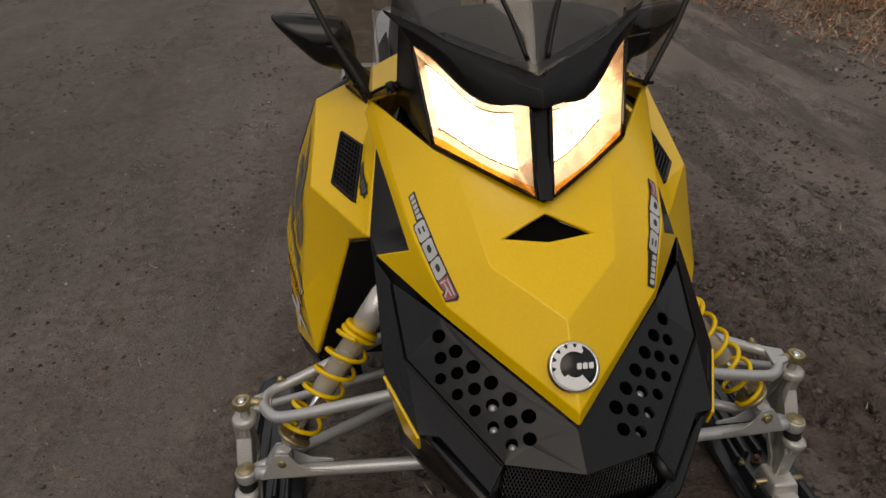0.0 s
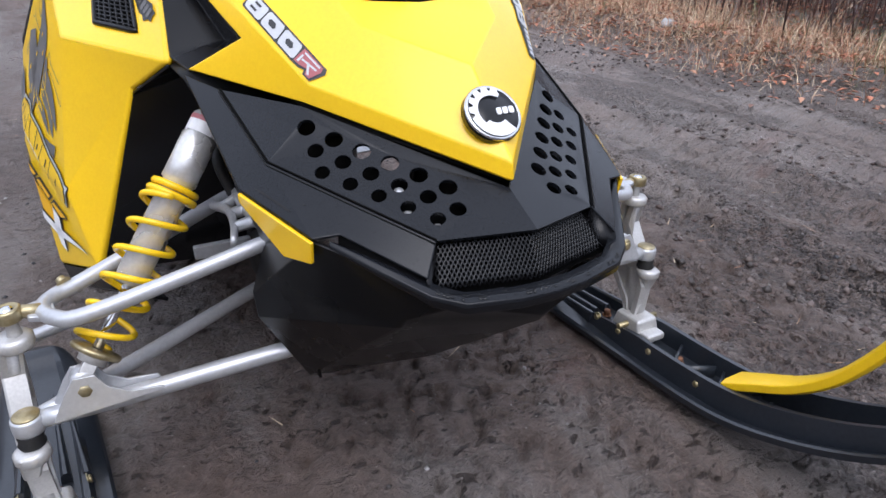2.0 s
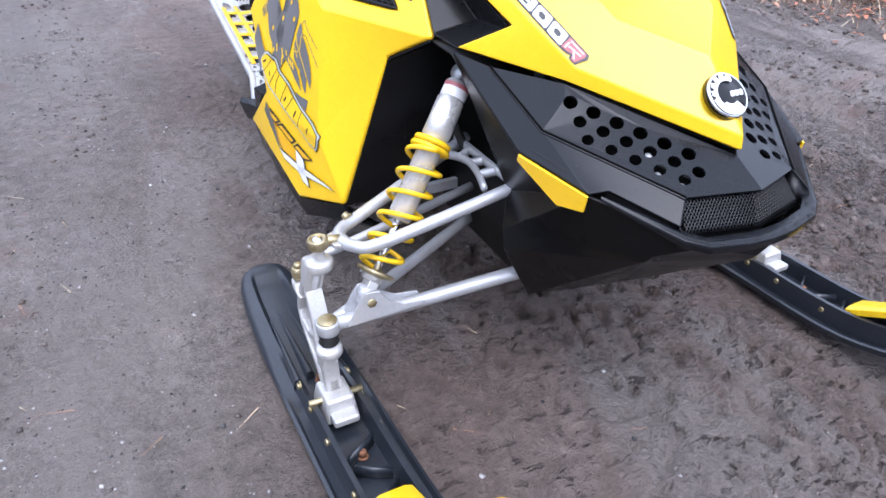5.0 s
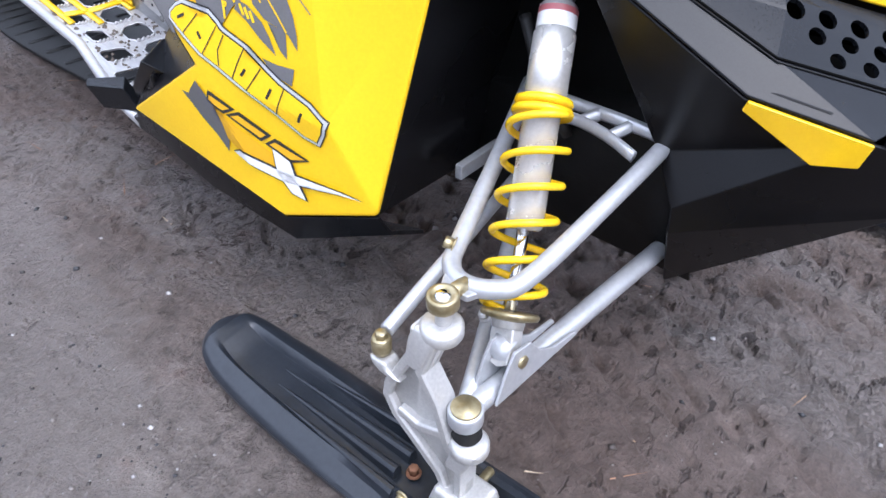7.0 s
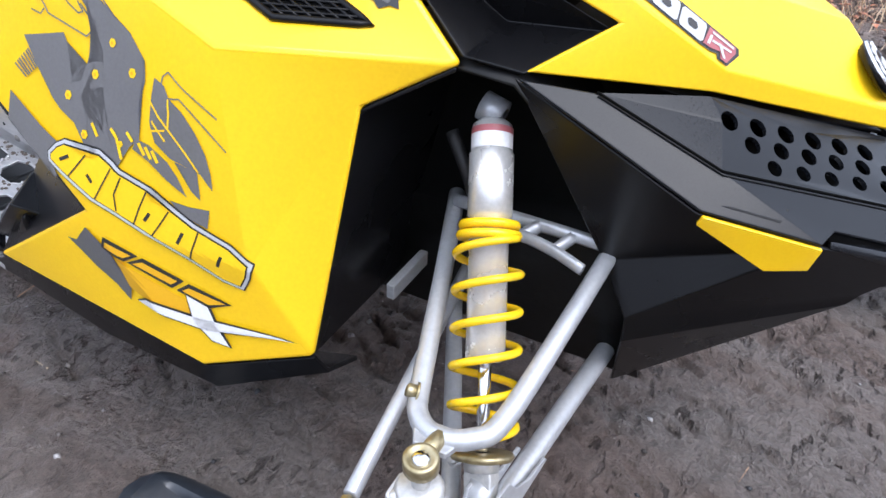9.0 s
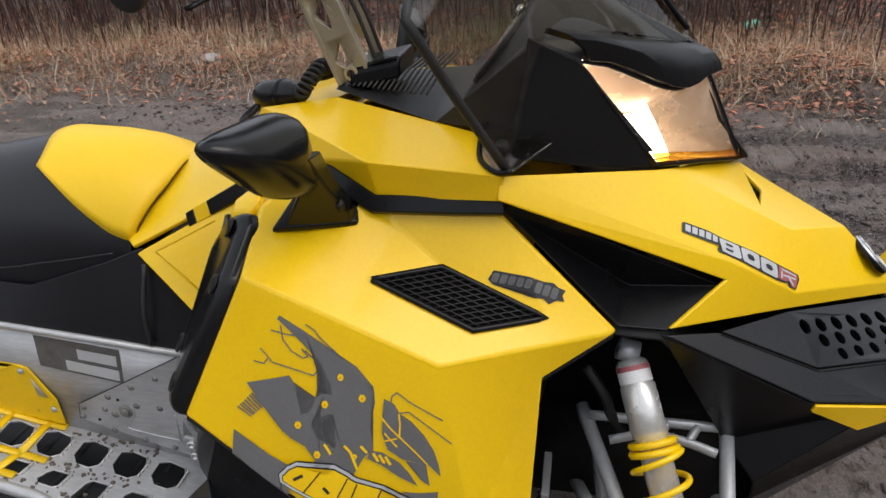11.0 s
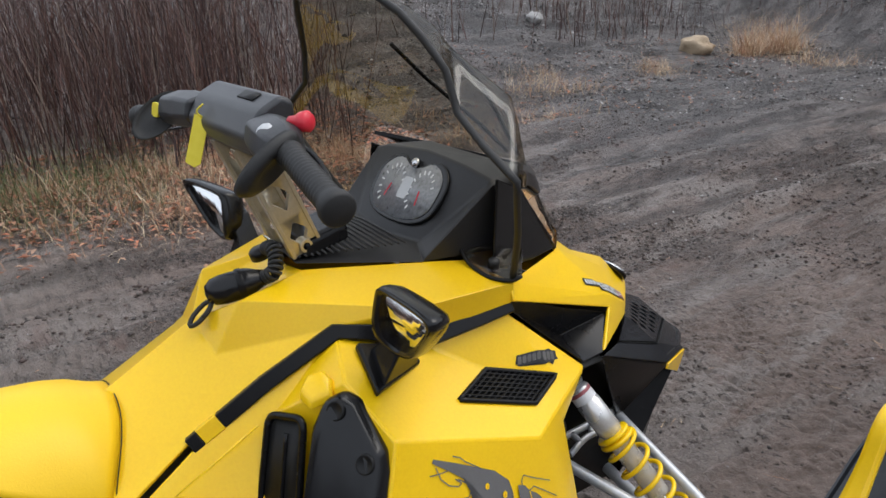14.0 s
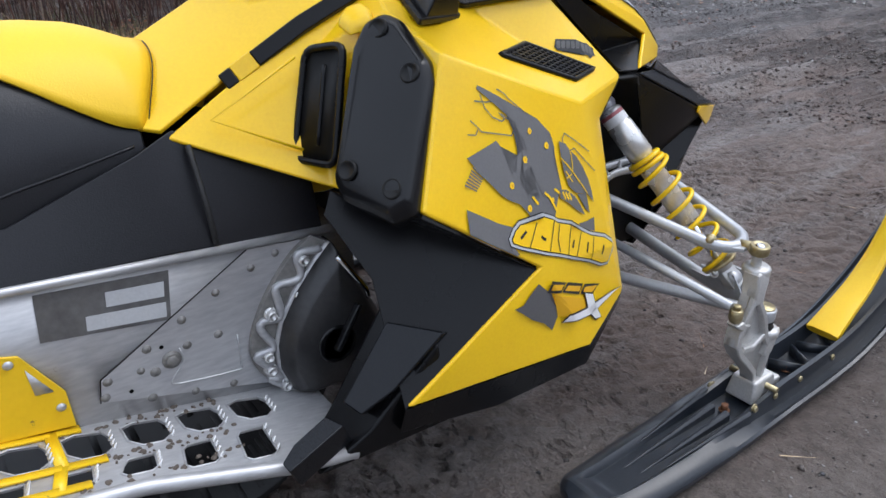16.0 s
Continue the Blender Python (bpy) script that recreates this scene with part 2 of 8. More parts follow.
def box_bm(size, m=Matrix(), taper=1.0):
    bm = bmesh.new()
    bmesh.ops.create_cube(bm, size=1.0)
    for v in bm.verts:
        k = taper if v.co.z > 0 else 1.0
        v.co = Vector((v.co.x * size[0] * k, v.co.y * size[1] * k, v.co.z * size[2]))
    bmesh.ops.transform(bm, matrix=m, verts=bm.verts[:])
    return bm


def join(*bms):
    out = bmesh.new()
    for b in bms:
        me = bpy.data.meshes.new("tmp")
        b.to_mesh(me)
        b.free()
        out.from_mesh(me)
        bpy.data.meshes.remove(me)
    return out


def along(a, b):
    """A pose at a whose z axis points to b."""
    return Matrix.Translation(a) @ (Vector(b) - Vector(a)).to_track_quat("Z", "Y").to_matrix().to_4x4()


def lathe(profile, m=Matrix(), segs=24):
    """Turns (radius, height) pairs round z."""
    bm = bmesh.new()
    rings = []
    for r, h in profile:
        if r < 1e-6:
            rings.append([bm.verts.new((0, 0, h))] * segs)
        else:
            rings.append([bm.verts.new((r * math.cos(2 * math.pi * i / segs), r * math.sin(2 * math.pi * i / segs), h)) for i in range(segs)])
    for a, b in zip(rings, rings[1:]):
        for i in range(segs):
            q = [a[i], a[(i + 1) % segs], b[(i + 1) % segs], b[i]]
            q = [v for k, v in enumerate(q) if v not in q[:k]]
            if len(q) > 2:
                bm.faces.new(q)
    bmesh.ops.recalc_face_normals(bm, faces=bm.faces[:])
    bmesh.ops.transform(bm, matrix=m, verts=bm.verts[:])
    return bm


def rod(a, b, r, r2=None, segs=16, round_end=0.0):
    d = (Vector(b) - Vector(a)).length
    r2 = r if r2 is None else r2
    e = min(0.15 * r, 0.002) if not round_end else round_end
    return lathe([(0, 0), (r - e, 0), (r, e), (r2, d - e), (r2 - e, d), (0, d)], along(a, b), segs)


def spline(points, steps=8):
    """A smooth run through the points (Catmull-Rom)."""
    ps = [Vector(p) for p in points]
    ps = [2 * ps[0] - ps[1]] + ps + [2 * ps[-1] - ps[-2]]
    out = []
    for i in range(1, len(ps) - 2):
        a, b, c, d = ps[i - 1:i + 3]
        for k in range(steps):
            t = k / steps
            out.append(0.5 * ((2 * b) + (c - a) * t + (2 * a - 5 * b + 4 * c - d) * t * t + (3 * b - a - 3 * c + d) * t ** 3))
    return out + [ps[-2]]


def tube(points, r, segs=12, steps=8, smooth=True, caps=True, squash=1.0):
    run = spline(points, steps) if smooth else [Vector(p) for p in points]
    bm = bmesh.new()
    rings = []
    up = Vector((0.13, 0.21, 0.97)).normalized()
    for i, p in enumerate(run):
        d = (run[min(i + 1, len(run) - 1)] - run[max(i - 1, 0)]).normalized()
        u = (up - d * up.dot(d)).normalized()
        w = d.cross(u)
        up = u
        rad = r(i / (len(run) - 1)) if callable(r) else r
        rings.append([bm.verts.new(p + rad * (math.cos(2 * math.pi * k / segs) * u * squash + math.sin(2 * math.pi * k / segs) * w)) for k in range(segs)])
    for a, b in zip(rings, rings[1:]):
        for k in range(segs):
            bm.faces.new((a[k], a[(k + 1) % segs], b[(k + 1) % segs], b[k]))
    if caps:
        bm.faces.new(rings[0][::-1])
        bm.faces.new(rings[-1])
    bmesh.ops.recalc_face_normals(bm, faces=bm.faces[:])
    return bm


def hex_bolt(at, axis, r=0.008, h=0.006, washer=1.45):
    m = along(at, tuple(Vector(at) + Vector(axis)))
    return join(lathe([(0, 0), (r * washer, 0), (r * washer, 0.0016), (0, 0.0016)], m, 18), lathe([(0, 0.0016), (r, 0.0016), (r, h), (r * 0.85, h + 0.0012), (0, h + 0.0012)], m, 6))


def loft(sections):
    """Closed rings of equal count, joined, with caps."""
    bm = bmesh.new()
    rings = [[bm.verts.new(p) for p in s] for s in sections]
    n = len(rings[0])
    for a, b in zip(rings, rings[1:]):
        for k in range(n):
            bm.faces.new((a[k], a[(k + 1) % n], b[(k + 1) % n], b[k]))
    bm.faces.new(rings[0][::-1])
    bm.faces.new(rings[-1])
    bmesh.ops.recalc_face_normals(bm, faces=bm.faces[:])
    return bm


def prism(outline, m, depth):
    """An outline in the xy plane of m, raised by depth along its z."""
    bm = bmesh.new()
    lo = [bm.verts.new((x, y, 0)) for x, y in outline]
    hi = [bm.verts.new((x, y, depth)) for x, y in outline]
    n = len(outline)
    bm.faces.new(lo[::-1])
    bm.faces.new(hi)
    for k in range(n):
        bm.faces.new((lo[k], lo[(k + 1) % n], hi[(k + 1) % n], hi[k]))
    bmesh.ops.recalc_face_normals(bm, faces=bm.faces[:])
    bmesh.ops.transform(bm, matrix=m, verts=bm.verts[:])
    return bm


def frame_on(o, a, b):
    """A pose at o: x towards a, z square to the plane of o, a and b."""
    o, a, b = Vector(o), Vector(a), Vector(b)
    x = (a - o).normalized()
    z = x.cross(b - o).normalized()
    y = z.cross(x)
    return Matrix.Translation(o) @ Matrix((x, y, z)).transposed().to_4x4()


def tree_of(bm):
    from mathutils.bvhtree import BVHTree
    return BVHTree.FromBMesh(bm)


def film_on(bvh, outline, place, way, lift=0.0016, cuts=2):
    """A decal: an outline (pairs), set into space by place(), laid on a surface along way."""
    bm = bmesh.new()
    f = bm.faces.new([bm.verts.new(place(*p)) for p in outline])
    bmesh.ops.triangulate(bm, faces=[f])
    for _ in range(cuts):
        bmesh.ops.subdivide_edges(bm, edges=bm.edges[:], cuts=1, use_grid_fill=True)
        bmesh.ops.triangulate(bm, faces=bm.faces[:])
    way = Vector(way).normalized()
    for v in bm.verts:
        hit, normal, _, _ = bvh.ray_cast(v.co - way * 0.3, way)
        if hit is None:
            hit = bvh.find_nearest(v.co)[0]
        v.co = hit - way * lift
    bm.normal_update()
    if sum(f.normal.dot(way) for f in bm.faces) > 0:
        bmesh.ops.reverse_faces(bm, faces=bm.faces[:])
    return bm


def facing_out(bm, ref):
    bm.normal_update()
    if sum(f.normal.dot(f.calc_center_median() - Vector(ref)) for f in bm.faces) < 0:
        bmesh.ops.reverse_faces(bm, faces=bm.faces[:])
    return bm


def rounded(x0, y0, x1, y1, r, lean=0.0, n=4):
    """A rounded block outline, leaning to one side."""
    out = []
    for cx, cy, a0 in ((x1 - r, y1 - r, 0), (x0 + r, y1 - r, 90), (x0 + r, y0 + r, 180), (x1 - r, y0 + r, 270)):
        for k in range(n + 1):
            a = radians(a0 + 90 * k / n)
            x, y = cx + r * math.cos(a), cy + r * math.sin(a)
            out.append((x + lean * y, y))
    return out


# ---- the snowmobile ----
sled = new("snowmobile")
sled.empty_display_size = 0.3
tagged(sled, "yellow and black sport snowmobile standing on wet mud with lit headlights", "snowmobile")
CORE = (0.0, 0.35, 0.45)

# hood
HOOD = {"nose": (0, -0.322, 0.531), "k": (-0.162, -0.128, 0.590), "l": (-0.254, 0.031, 0.606), "n": (-0.202, -0.037, 0.651),
        "bk": (-0.257, 0.245, 0.775), "bku": (-0.246, 0.243, 0.801), "nu": (-0.193, -0.043, 0.672), "ku": (-0.156, -0.136, 0.611),
        "tip": (0, -0.319, 0.551), "lo": (-0.151, 0.054, 0.778), "head": (0, -0.070, 0.736), "r1": (-0.118, 0.005, 0.752),
        "r2": (0, -0.232, 0.638), "em": (0, -0.277, 0.593), "vl": (-0.064, -0.096, 0.694), "vt": (0, -0.080, 0.722), "vb": (0, -0.110, 0.692), "w": (-0.090, -0.135, 0.672)}
HOOD_FACES = ["bk bku nu n", "n nu ku k", "k ku tip nose", "n k l", "bku lo nu", "lo r1 nu", "nu r1 w", "nu w ku", "ku w r2", "ku r2 em", "ku em tip",
              "lo head r1", "head vt vl r1", "r1 vl vb w", "w vb r2"]


def hood_bm():
    verts, faces, index = [], [], {}
    for s in (1, -1):
        for f in HOOD_FACES:
            ids = []
            for key in f.split():
                p = HOOD[key]
                tag = (key, s if p[0] else 0)
                if tag not in index:
                    index[tag] = len(verts)
                    verts.append(flip(p, s))
                ids.append(index[tag])
            faces.append(ids)
    return poly(verts, faces, CORE)


hb = hood_bm()
hood_tree = tree_of(hb)
hood = part("hood", hb, YELLOW, sled, "faceted bright yellow plastic hood", thick=0.007, bevel=0.006, segs=3)
vent = poly([(-0.074, -0.090, 0.684), (0, -0.070, 0.714), (0.076, -0.090, 0.684), (0, -0.118, 0.676)], [(0, 1, 2, 3)])
# black sheet added under the hood so that no lamp glow leaks out
part("hood_light_block", poly([(-0.150, -0.105, 0.575), (0, -0.300, 0.528), (0.155, -0.105, 0.575), (0.18, 0.05, 0.62), (-0.175, 0.05, 0.62)], [(0, 1, 2, 3, 4)]), DARK, hood, "black sheet added under the hood against light leaks", thick=0.003)
# flat black sheet paints the unlit depth of the diamond opening
part("hood_vent", vent, HOLE, hood, "diamond-shaped air opening, its unlit depth a flat black sheet")


def engine_size_decal(s):
    """One slanted strip: a row of plain bars, then 800R, all on a dark outline."""
    us, ue, ls, le = (Vector(flip(p, s)) for p in ((-0.192, 0.020, 0.730), (-0.142, -0.144, 0.634), (-0.2105, 0.0185, 0.7195), (-0.161, -0.140, 0.623)))
    way = Vector(flip((0.62, 0.25, -0.74), s)).normalized()

    # on the other side the strip reads from the nose upwards
    def place(u, v):
        return tuple(us.lerp(ue, u).lerp(ls.lerp(le, u), v)) if s > 0 else tuple(le.lerp(ls, u).lerp(ue.lerp(us, u), v))

    edge = [(0.0, 0.02), (0.02, -0.03), (0.99, -0.03), (1.01, 0.22), (0.985, 1.04), (0.92, 1.06), (0.905, 0.86), (0.87, 0.98), (0.80, 1.03), (0.29, 1.03), (0.278, 0.92), (0.282, 0.66), (0.0, 0.64)]
    back = part("engine_size", film_on(hood_tree, edge, place, way, 0.0012, 4), DARK_INK, hood, "dark-outlined engine size decal", smooth=False)

    def ink(name, pts, mat, lift):
        part(name, film_on(hood_tree, pts, place, way, lift, 3), mat, back, smooth=False)

    for k in range(5):
        u = 0.022 + 0.052 * k
        ink("small_block", rounded(u, 0.10, u + 0.040, 0.52, 0.012, 0.0, 2), SILVER_INK, 0.0022)
    slant = lambda u0, u1, v0, v1: [(u0 + 0.02 * v0 + 0.012, v0), (u1 + 0.02 * v0 - 0.012, v0), (u1 + 0.02 * v0, v0 + 0.12), (u1 + 0.02 * v1, v1 - 0.12), (u1 + 0.02 * v1 - 0.012, v1), (u0 + 0.02 * v1 + 0.012, v1), (u0 + 0.02 * v1, v1 - 0.12), (u0 + 0.02 * v0, v0 + 0.12)]
    for n, (u0, u1) in enumerate(((0.285, 0.452), (0.464, 0.622), (0.634, 0.790))):
        ink("digit", slant(u0, u1, 0.07, 0.94), SILVER_INK, 0.0022)
        mid = (u0 + u1) / 2
        for v0, v1 in (((0.26, 0.40), (0.60, 0.74)) if n == 0 else ((0.34, 0.66),)):
            ink("counter", slant(mid - 0.034, mid + 0.030, v0, v1) if n else [(mid - 0.03, v0), (mid + 0.03, v0), (mid + 0.032, v1), (mid - 0.028, v1)], DARK_INK, 0.0030)
    ink("letter", [(0.805, 0.07), (0.975, 0.07), (0.99, 0.30), (0.975, 0.96), (0.935, 0.98), (0.915, 0.70), (0.865, 0.86), (0.815, 0.90)], RED_INK, 0.0022)
    for pts in ([(0.825, 0.16), (0.965, 0.14), (0.97, 0.24), (0.835, 0.26)], [(0.900, 0.40), (0.960, 0.86), (0.945, 0.90), (0.885, 0.46)], [(0.828, 0.36), (0.842, 0.34), (0.848, 0.78), (0.832, 0.80)], [(0.850, 0.50), (0.965, 0.36), (0.968, 0.46), (0.852, 0.60)]):
        ink("letter_stroke", pts, SILVER_INK, 0.0030)


for s in (1, -1):
    engine_size_decal(s)


def badge():
    m = along((0, -0.2745, 0.5935), (0, -0.2745 - 0.70, 0.5935 + 0.70))
    m = m @ Matrix.Diagonal((0.84, 0.84, 1.0, 1.0))
    ring = part("badge", lathe([(0, -0.006), (0.041, -0.006), (0.041, 0.002), (0.039, 0.0045), (0, 0.0045)], m, 40), GLOSS_BLACK, hood, "round black and white badge")
    part("badge_rim", lathe([(0.036, 0.0045), (0.0385, 0.0052), (0.041, 0.0025), (0.0405, 0.0)], m, 40), CHROME, ring)
    x_axis = m.to_3x3().inverted() @ Vector((1, 0, 0))
    base = math.atan2(x_axis.y, x_axis.x)
    ring_bm = bmesh.new()
    prev = None
    for k in range(61):
        ang = base + radians(55 + k * 4.2)
        inner = 0.0235 if k < 40 else 0.017
        outer = 0.036 if k >= 34 or (k // 2) % 3 else 0.030
        pair = [ring_bm.verts.new(m @ Vector((r * math.cos(ang), r * math.sin(ang), 0.0055))) for r in (inner, outer)]
        if prev:
            ring_bm.faces.new((prev[0], prev[1], pair[1], pair[0]))
        prev = pair
    part("gear_mark", ring_bm, WHITE_INK, ring, thick=-0.001, smooth=False)
    for k in range(3):
        part("badge_bar", prism(rounded(0.004 + 0.0095 * k, -0.005, 0.0115 + 0.0095 * k, 0.005, 0.002, 0.1, 2), m @ pose(0, 0, 0.0046, 0, 0, math.degrees(base)), 0.0012), WHITE_INK, ring, smooth=False)


badge()

# headlights
LAMP_LO, LAMP_UO, LAMP_TI, LAMP_TIP = (-0.151, 0.056, 0.784), (-0.173, 0.156, 0.918), (-0.014, -0.014, 0.868), (-0.012, -0.072, 0.744)


def lens_point(u, v, s, back=0.0):
    b, t = Vector(lerp(LAMP_LO, LAMP_TIP, u)), Vector(lerp(LAMP_UO, LAMP_TI, u))
    dip = 0.034 * max(0.0, math.sin(math.pi * min(1, max(0, (u - 0.12) / 0.88)))) ** 1.5
    t += (b - t).normalized() * dip
    p = b.lerp(t, v) + Vector((-0.25, -0.72, 0.30)) * 0.016 * math.sin(math.pi * u) * math.sin(math.pi * (0.15 + 0.7 * v))
    p += Vector((0.10, 0.90, -0.30)) * back
    return flip(p, s)


def sheet(fn, nu, nv):
    bm = bmesh.new()
    g = [[bm.verts.new(fn(i / nu, j / nv)) for j in range(nv + 1)] for i in range(nu + 1)]
    for i in range(nu):
        for j in range(nv):
            bm.faces.new((g[i][j], g[i + 1][j], g[i + 1][j + 1], g[i][j + 1]))
    return bm


for s in (1, -1):
    lamp = part("headlight", facing_out(sheet(lambda u, v: lens_point(u, v, s), 14, 10), CORE), LENS, sled, "large angular lit headlight with clear lens")
    rim = [(i / 12, 0.0) for i in range(12)] + [(1.0, j / 8) for j in range(8)] + [(1 - i / 12, 1.0) for i in range(12)] + [(0.0, 1 - j / 8) for j in range(8)]
    wall = bmesh.new()
    ra = [wall.verts.new(lens_point(u, v, s, 0.001)) for u, v in rim]
    rb = [wall.verts.new(lens_point(0.09 + 0.80 * u, 0.19 + 0.68 * v, s, 0.085)) for u, v in rim]
    for i in range(len(rim)):
        j = (i + 1) % len(rim)
        wall.faces.new((ra[i], ra[j], rb[j], rb[i]))
    part("lamp_housing", wall, LAMP_SHELL, lamp, "pearly lamp housing wall")
    inner = sheet(lambda u, v: lens_point(0.09 + 0.80 * u, 0.20 + 0.66 * v, s, 0.084 + 0.012 * math.sin(math.pi * u) * math.sin(math.pi * v)), 12, 8)
    part("lit_reflector", inner, LAMP_GLOW, lamp, "glowing headlight reflector bowl")
    # added sheet that stops the reflector glowing backwards into the hood
    part("lamp_light_block", sheet(lambda u, v: lens_point(0.02 + 0.96 * u, -0.02 + 0.98 * v, s, 0.10), 6, 6), DARK, lamp, "black sheet added behind the reflector against light leaks", thick=0.003)
    # the yellow hood mirrored in the lens's lower bevel, put in as an amber strip
    part("hood_reflection_strip", facing_out(sheet(lambda u, v: lens_point(u, 0.11 * v, s, -0.003), 14, 3), CORE), AMBER_REFLECTION, lamp, "amber strip painting the hood's reflection low on the lens")
    edge = [lens_point(u, v, s, 0.002) for u, v in rim]
    part("lens_rim", tube(edge + [edge[0]], 0.0035, 8, 1, smooth=False), BLACK, lamp)
    # black shroud behind the lens
    shroud = poly([flip(p, s) for p in ((-0.152, 0.056, 0.782), (-0.176, 0.158, 0.920), (-0.190, 0.215, 0.950), (-0.200, 0.236, 0.806), (-0.178, 0.140, 0.788))], [(0, 1, 2, 3, 4)], CORE)
    part("lamp_shroud", shroud, GLOSS_BLACK, sled, "black lamp shroud", thick=0.006, bevel=0.002)

# pillar between the lamps and the visor above them
part("lamp_pillar", loft([[(-0.015, -0.006, 0.872), (0.015, -0.006, 0.872), (0.010, 0.02, 0.872), (-0.010, 0.02, 0.872)],
                          [(-0.015, -0.040, 0.800), (0.015, -0.040, 0.800), (0.010, -0.01, 0.800), (-0.010, -0.01, 0.800)],
                          [(-0.011, -0.084, 0.744), (0.011, -0.084, 0.744), (0.008, -0.05, 0.736), (-0.008, -0.05, 0.736)]]), BLACK, sled, "black pillar between the headlights", bevel=0.003)


def visor_row(k):
    """One row of the visor, from its lower lip (0) to its upper edge (1)."""
    row = []
    for i in range(17):
        a = (i - 8) / 8
        u = 1 - abs(a)
        p = Vector(lens_point(u, 1.0, 1 if a < 0 else -1)) if u < 0.999 else Vector((0, -0.022, 0.866))
        top = Vector((a * 0.216, 0.008 + 0.185 * abs(a) ** 1.1, 0.902 + 0.064 * abs(a)))
        lip = p + Vector((0, -0.012, 0.0))
        row.append(lip.lerp(top, k) + Vector((0, -0.008, 0.006)) * math.sin(math.pi * k))
    return row


vb = bmesh.new()
vrows = [[vb.verts.new(p) for p in visor_row(k / 4)] for k in range(5)]
for a, b in zip(vrows, vrows[1:]):
    for i in range(16):
        vb.faces.new((a[i], a[i + 1], b[i + 1], b[i]))
bmesh.ops.recalc_face_normals(vb, faces=vb.faces[:])
part("lamp_visor", vb, BLACK, sled, "matt black visor over the headlights", thick=0.008, bevel=0.002)

# windshield: a smoked shield bowed round the dash
WS_LOW = [(-0.243, 0.234, 0.806), (-0.216, 0.186, 0.968), (-0.115, 0.090, 0.932), (0.0, 0.004, 0.905)]


WS_EDGE = [(-0.243, 0.234, 0.806), (-0.305, 0.277, 0.905), (-0.352, 0.318, 1.000), (-0.288, 0.320, 1.038), (-0.232, 0.318, 1.074), (-0.214, 0.321, 1.130), (-0.186, 0.336, 1.172), (-0.158, 0.352, 1.206), (-0.116, 0.372, 1.236)]
WS_MID = [(0, 0.004, 0.905), (0, 0.060, 0.985), (0, 0.110, 1.045), (0, 0.155, 1.095), (0, 0.200, 1.140), (0, 0.240, 1.180), (0, 0.284, 1.212), (0, 0.326, 1.236), (0, 0.364, 1.250)]


def on_run(run, t):
    k = t * (len(run) - 1)
    i = min(int(k), len(run) - 2)
    return Vector(run[i]).lerp(Vector(run[i + 1]), k - i)


def shield_point(a, k):
    """a from -1 to 1 across, k from 0 (base) to 1 (top)."""
    b = abs(a)

    def body(t):
        e, c = on_run(WS_EDGE, t), on_run(WS_MID, t)
        return Vector((e.x * b, c.y + (e.y - c.y) * b * b, c.z + (e.z - c.z) * b ** 3))

    p = body(k) + (on_run(spline(WS_LOW, 8), 1 - b) - body(0.0)) * (1 - k) ** 2
    return flip(p, 1 if a < 0 else -1)


wsb = sheet(lambda u, v: shield_point(2 * u - 1, v), 48, 32)
bmesh.ops.recalc_face_normals(wsb, faces=wsb.faces[:])
shield = part("windshield", wsb, TINTED, sled, "smoked grey see-through windshield beaded with rain")
edge = [shield_point(-1, k / 32) for k in range(33)] + [shield_point(-1 + 2 * i / 24, 1.0) for i in range(1, 24)] + [shield_point(1, 1 - k / 32) for k in range(33)]
part("edge_trim", tube(edge, 0.0055, 8, 1, smooth=False), RUBBER, shield, "black rubber edge trim")
for s in (1, -1):
    part("shield_rib", tube([tuple(Vector(shield_point((-0.03 - 0.60 * k) * s, k)) + Vector((0, -0.003, 0.003))) for k in (0.02, 0.1, 0.2, 0.3, 0.4, 0.48)], 0.004, 6), BLACK, shield)

from mathutils.geometry import delaunay_2d_cdt
# nose cowl: charcoal upper face with round holes, black sides and belly
COWL = {"a": (-0.258, 0.038, 0.600), "b": (-0.163, -0.128, 0.586), "c": (0, -0.316, 0.522), "s": (-0.231, -0.033, 0.592), "k": (-0.218, -0.160, 0.537), "e": (-0.252, -0.153, 0.509),
        "f": (-0.209, -0.264, 0.484), "l": (-0.182, -0.273, 0.487), "g": (-0.101, -0.334, 0.488), "h": (0, -0.369, 0.494), "w": (-0.123, -0.356, 0.459)}
COWL_TOP = ["a s k e", "e k l f", "k g w l"]
COWL_FACE = ["s", "k", "g", "h", "c", "b"]
COWL_SIDE = {"a": (-0.256, 0.042, 0.598), "e": (-0.251, -0.150, 0.505), "f": (-0.207, -0.260, 0.478), "p": (-0.206, -0.064, 0.396), "v": (-0.237, -0.106, 0.350), "q": (-0.234, -0.108, 0.316),
             "r": (-0.136, -0.316, 0.384), "m": (-0.132, -0.326, 0.398), "t": (-0.168, -0.100, 0.196), "u": (0, -0.385, 0.392), "n": (0, -0.392, 0.402), "w": (0, -0.150, 0.205),
             "x": (-0.102, -0.374, 0.430), "y": (0, -0.392, 0.430), "z": (0, -0.10, 0.180), "o": (-0.186, -0.284, 0.470)}
SIDE_FACES = ["a e p", "e f p", "f v p", "f o m v", "o x m", "x y n m", "v m r q", "m n u r", "q r u w t", "t w z"]


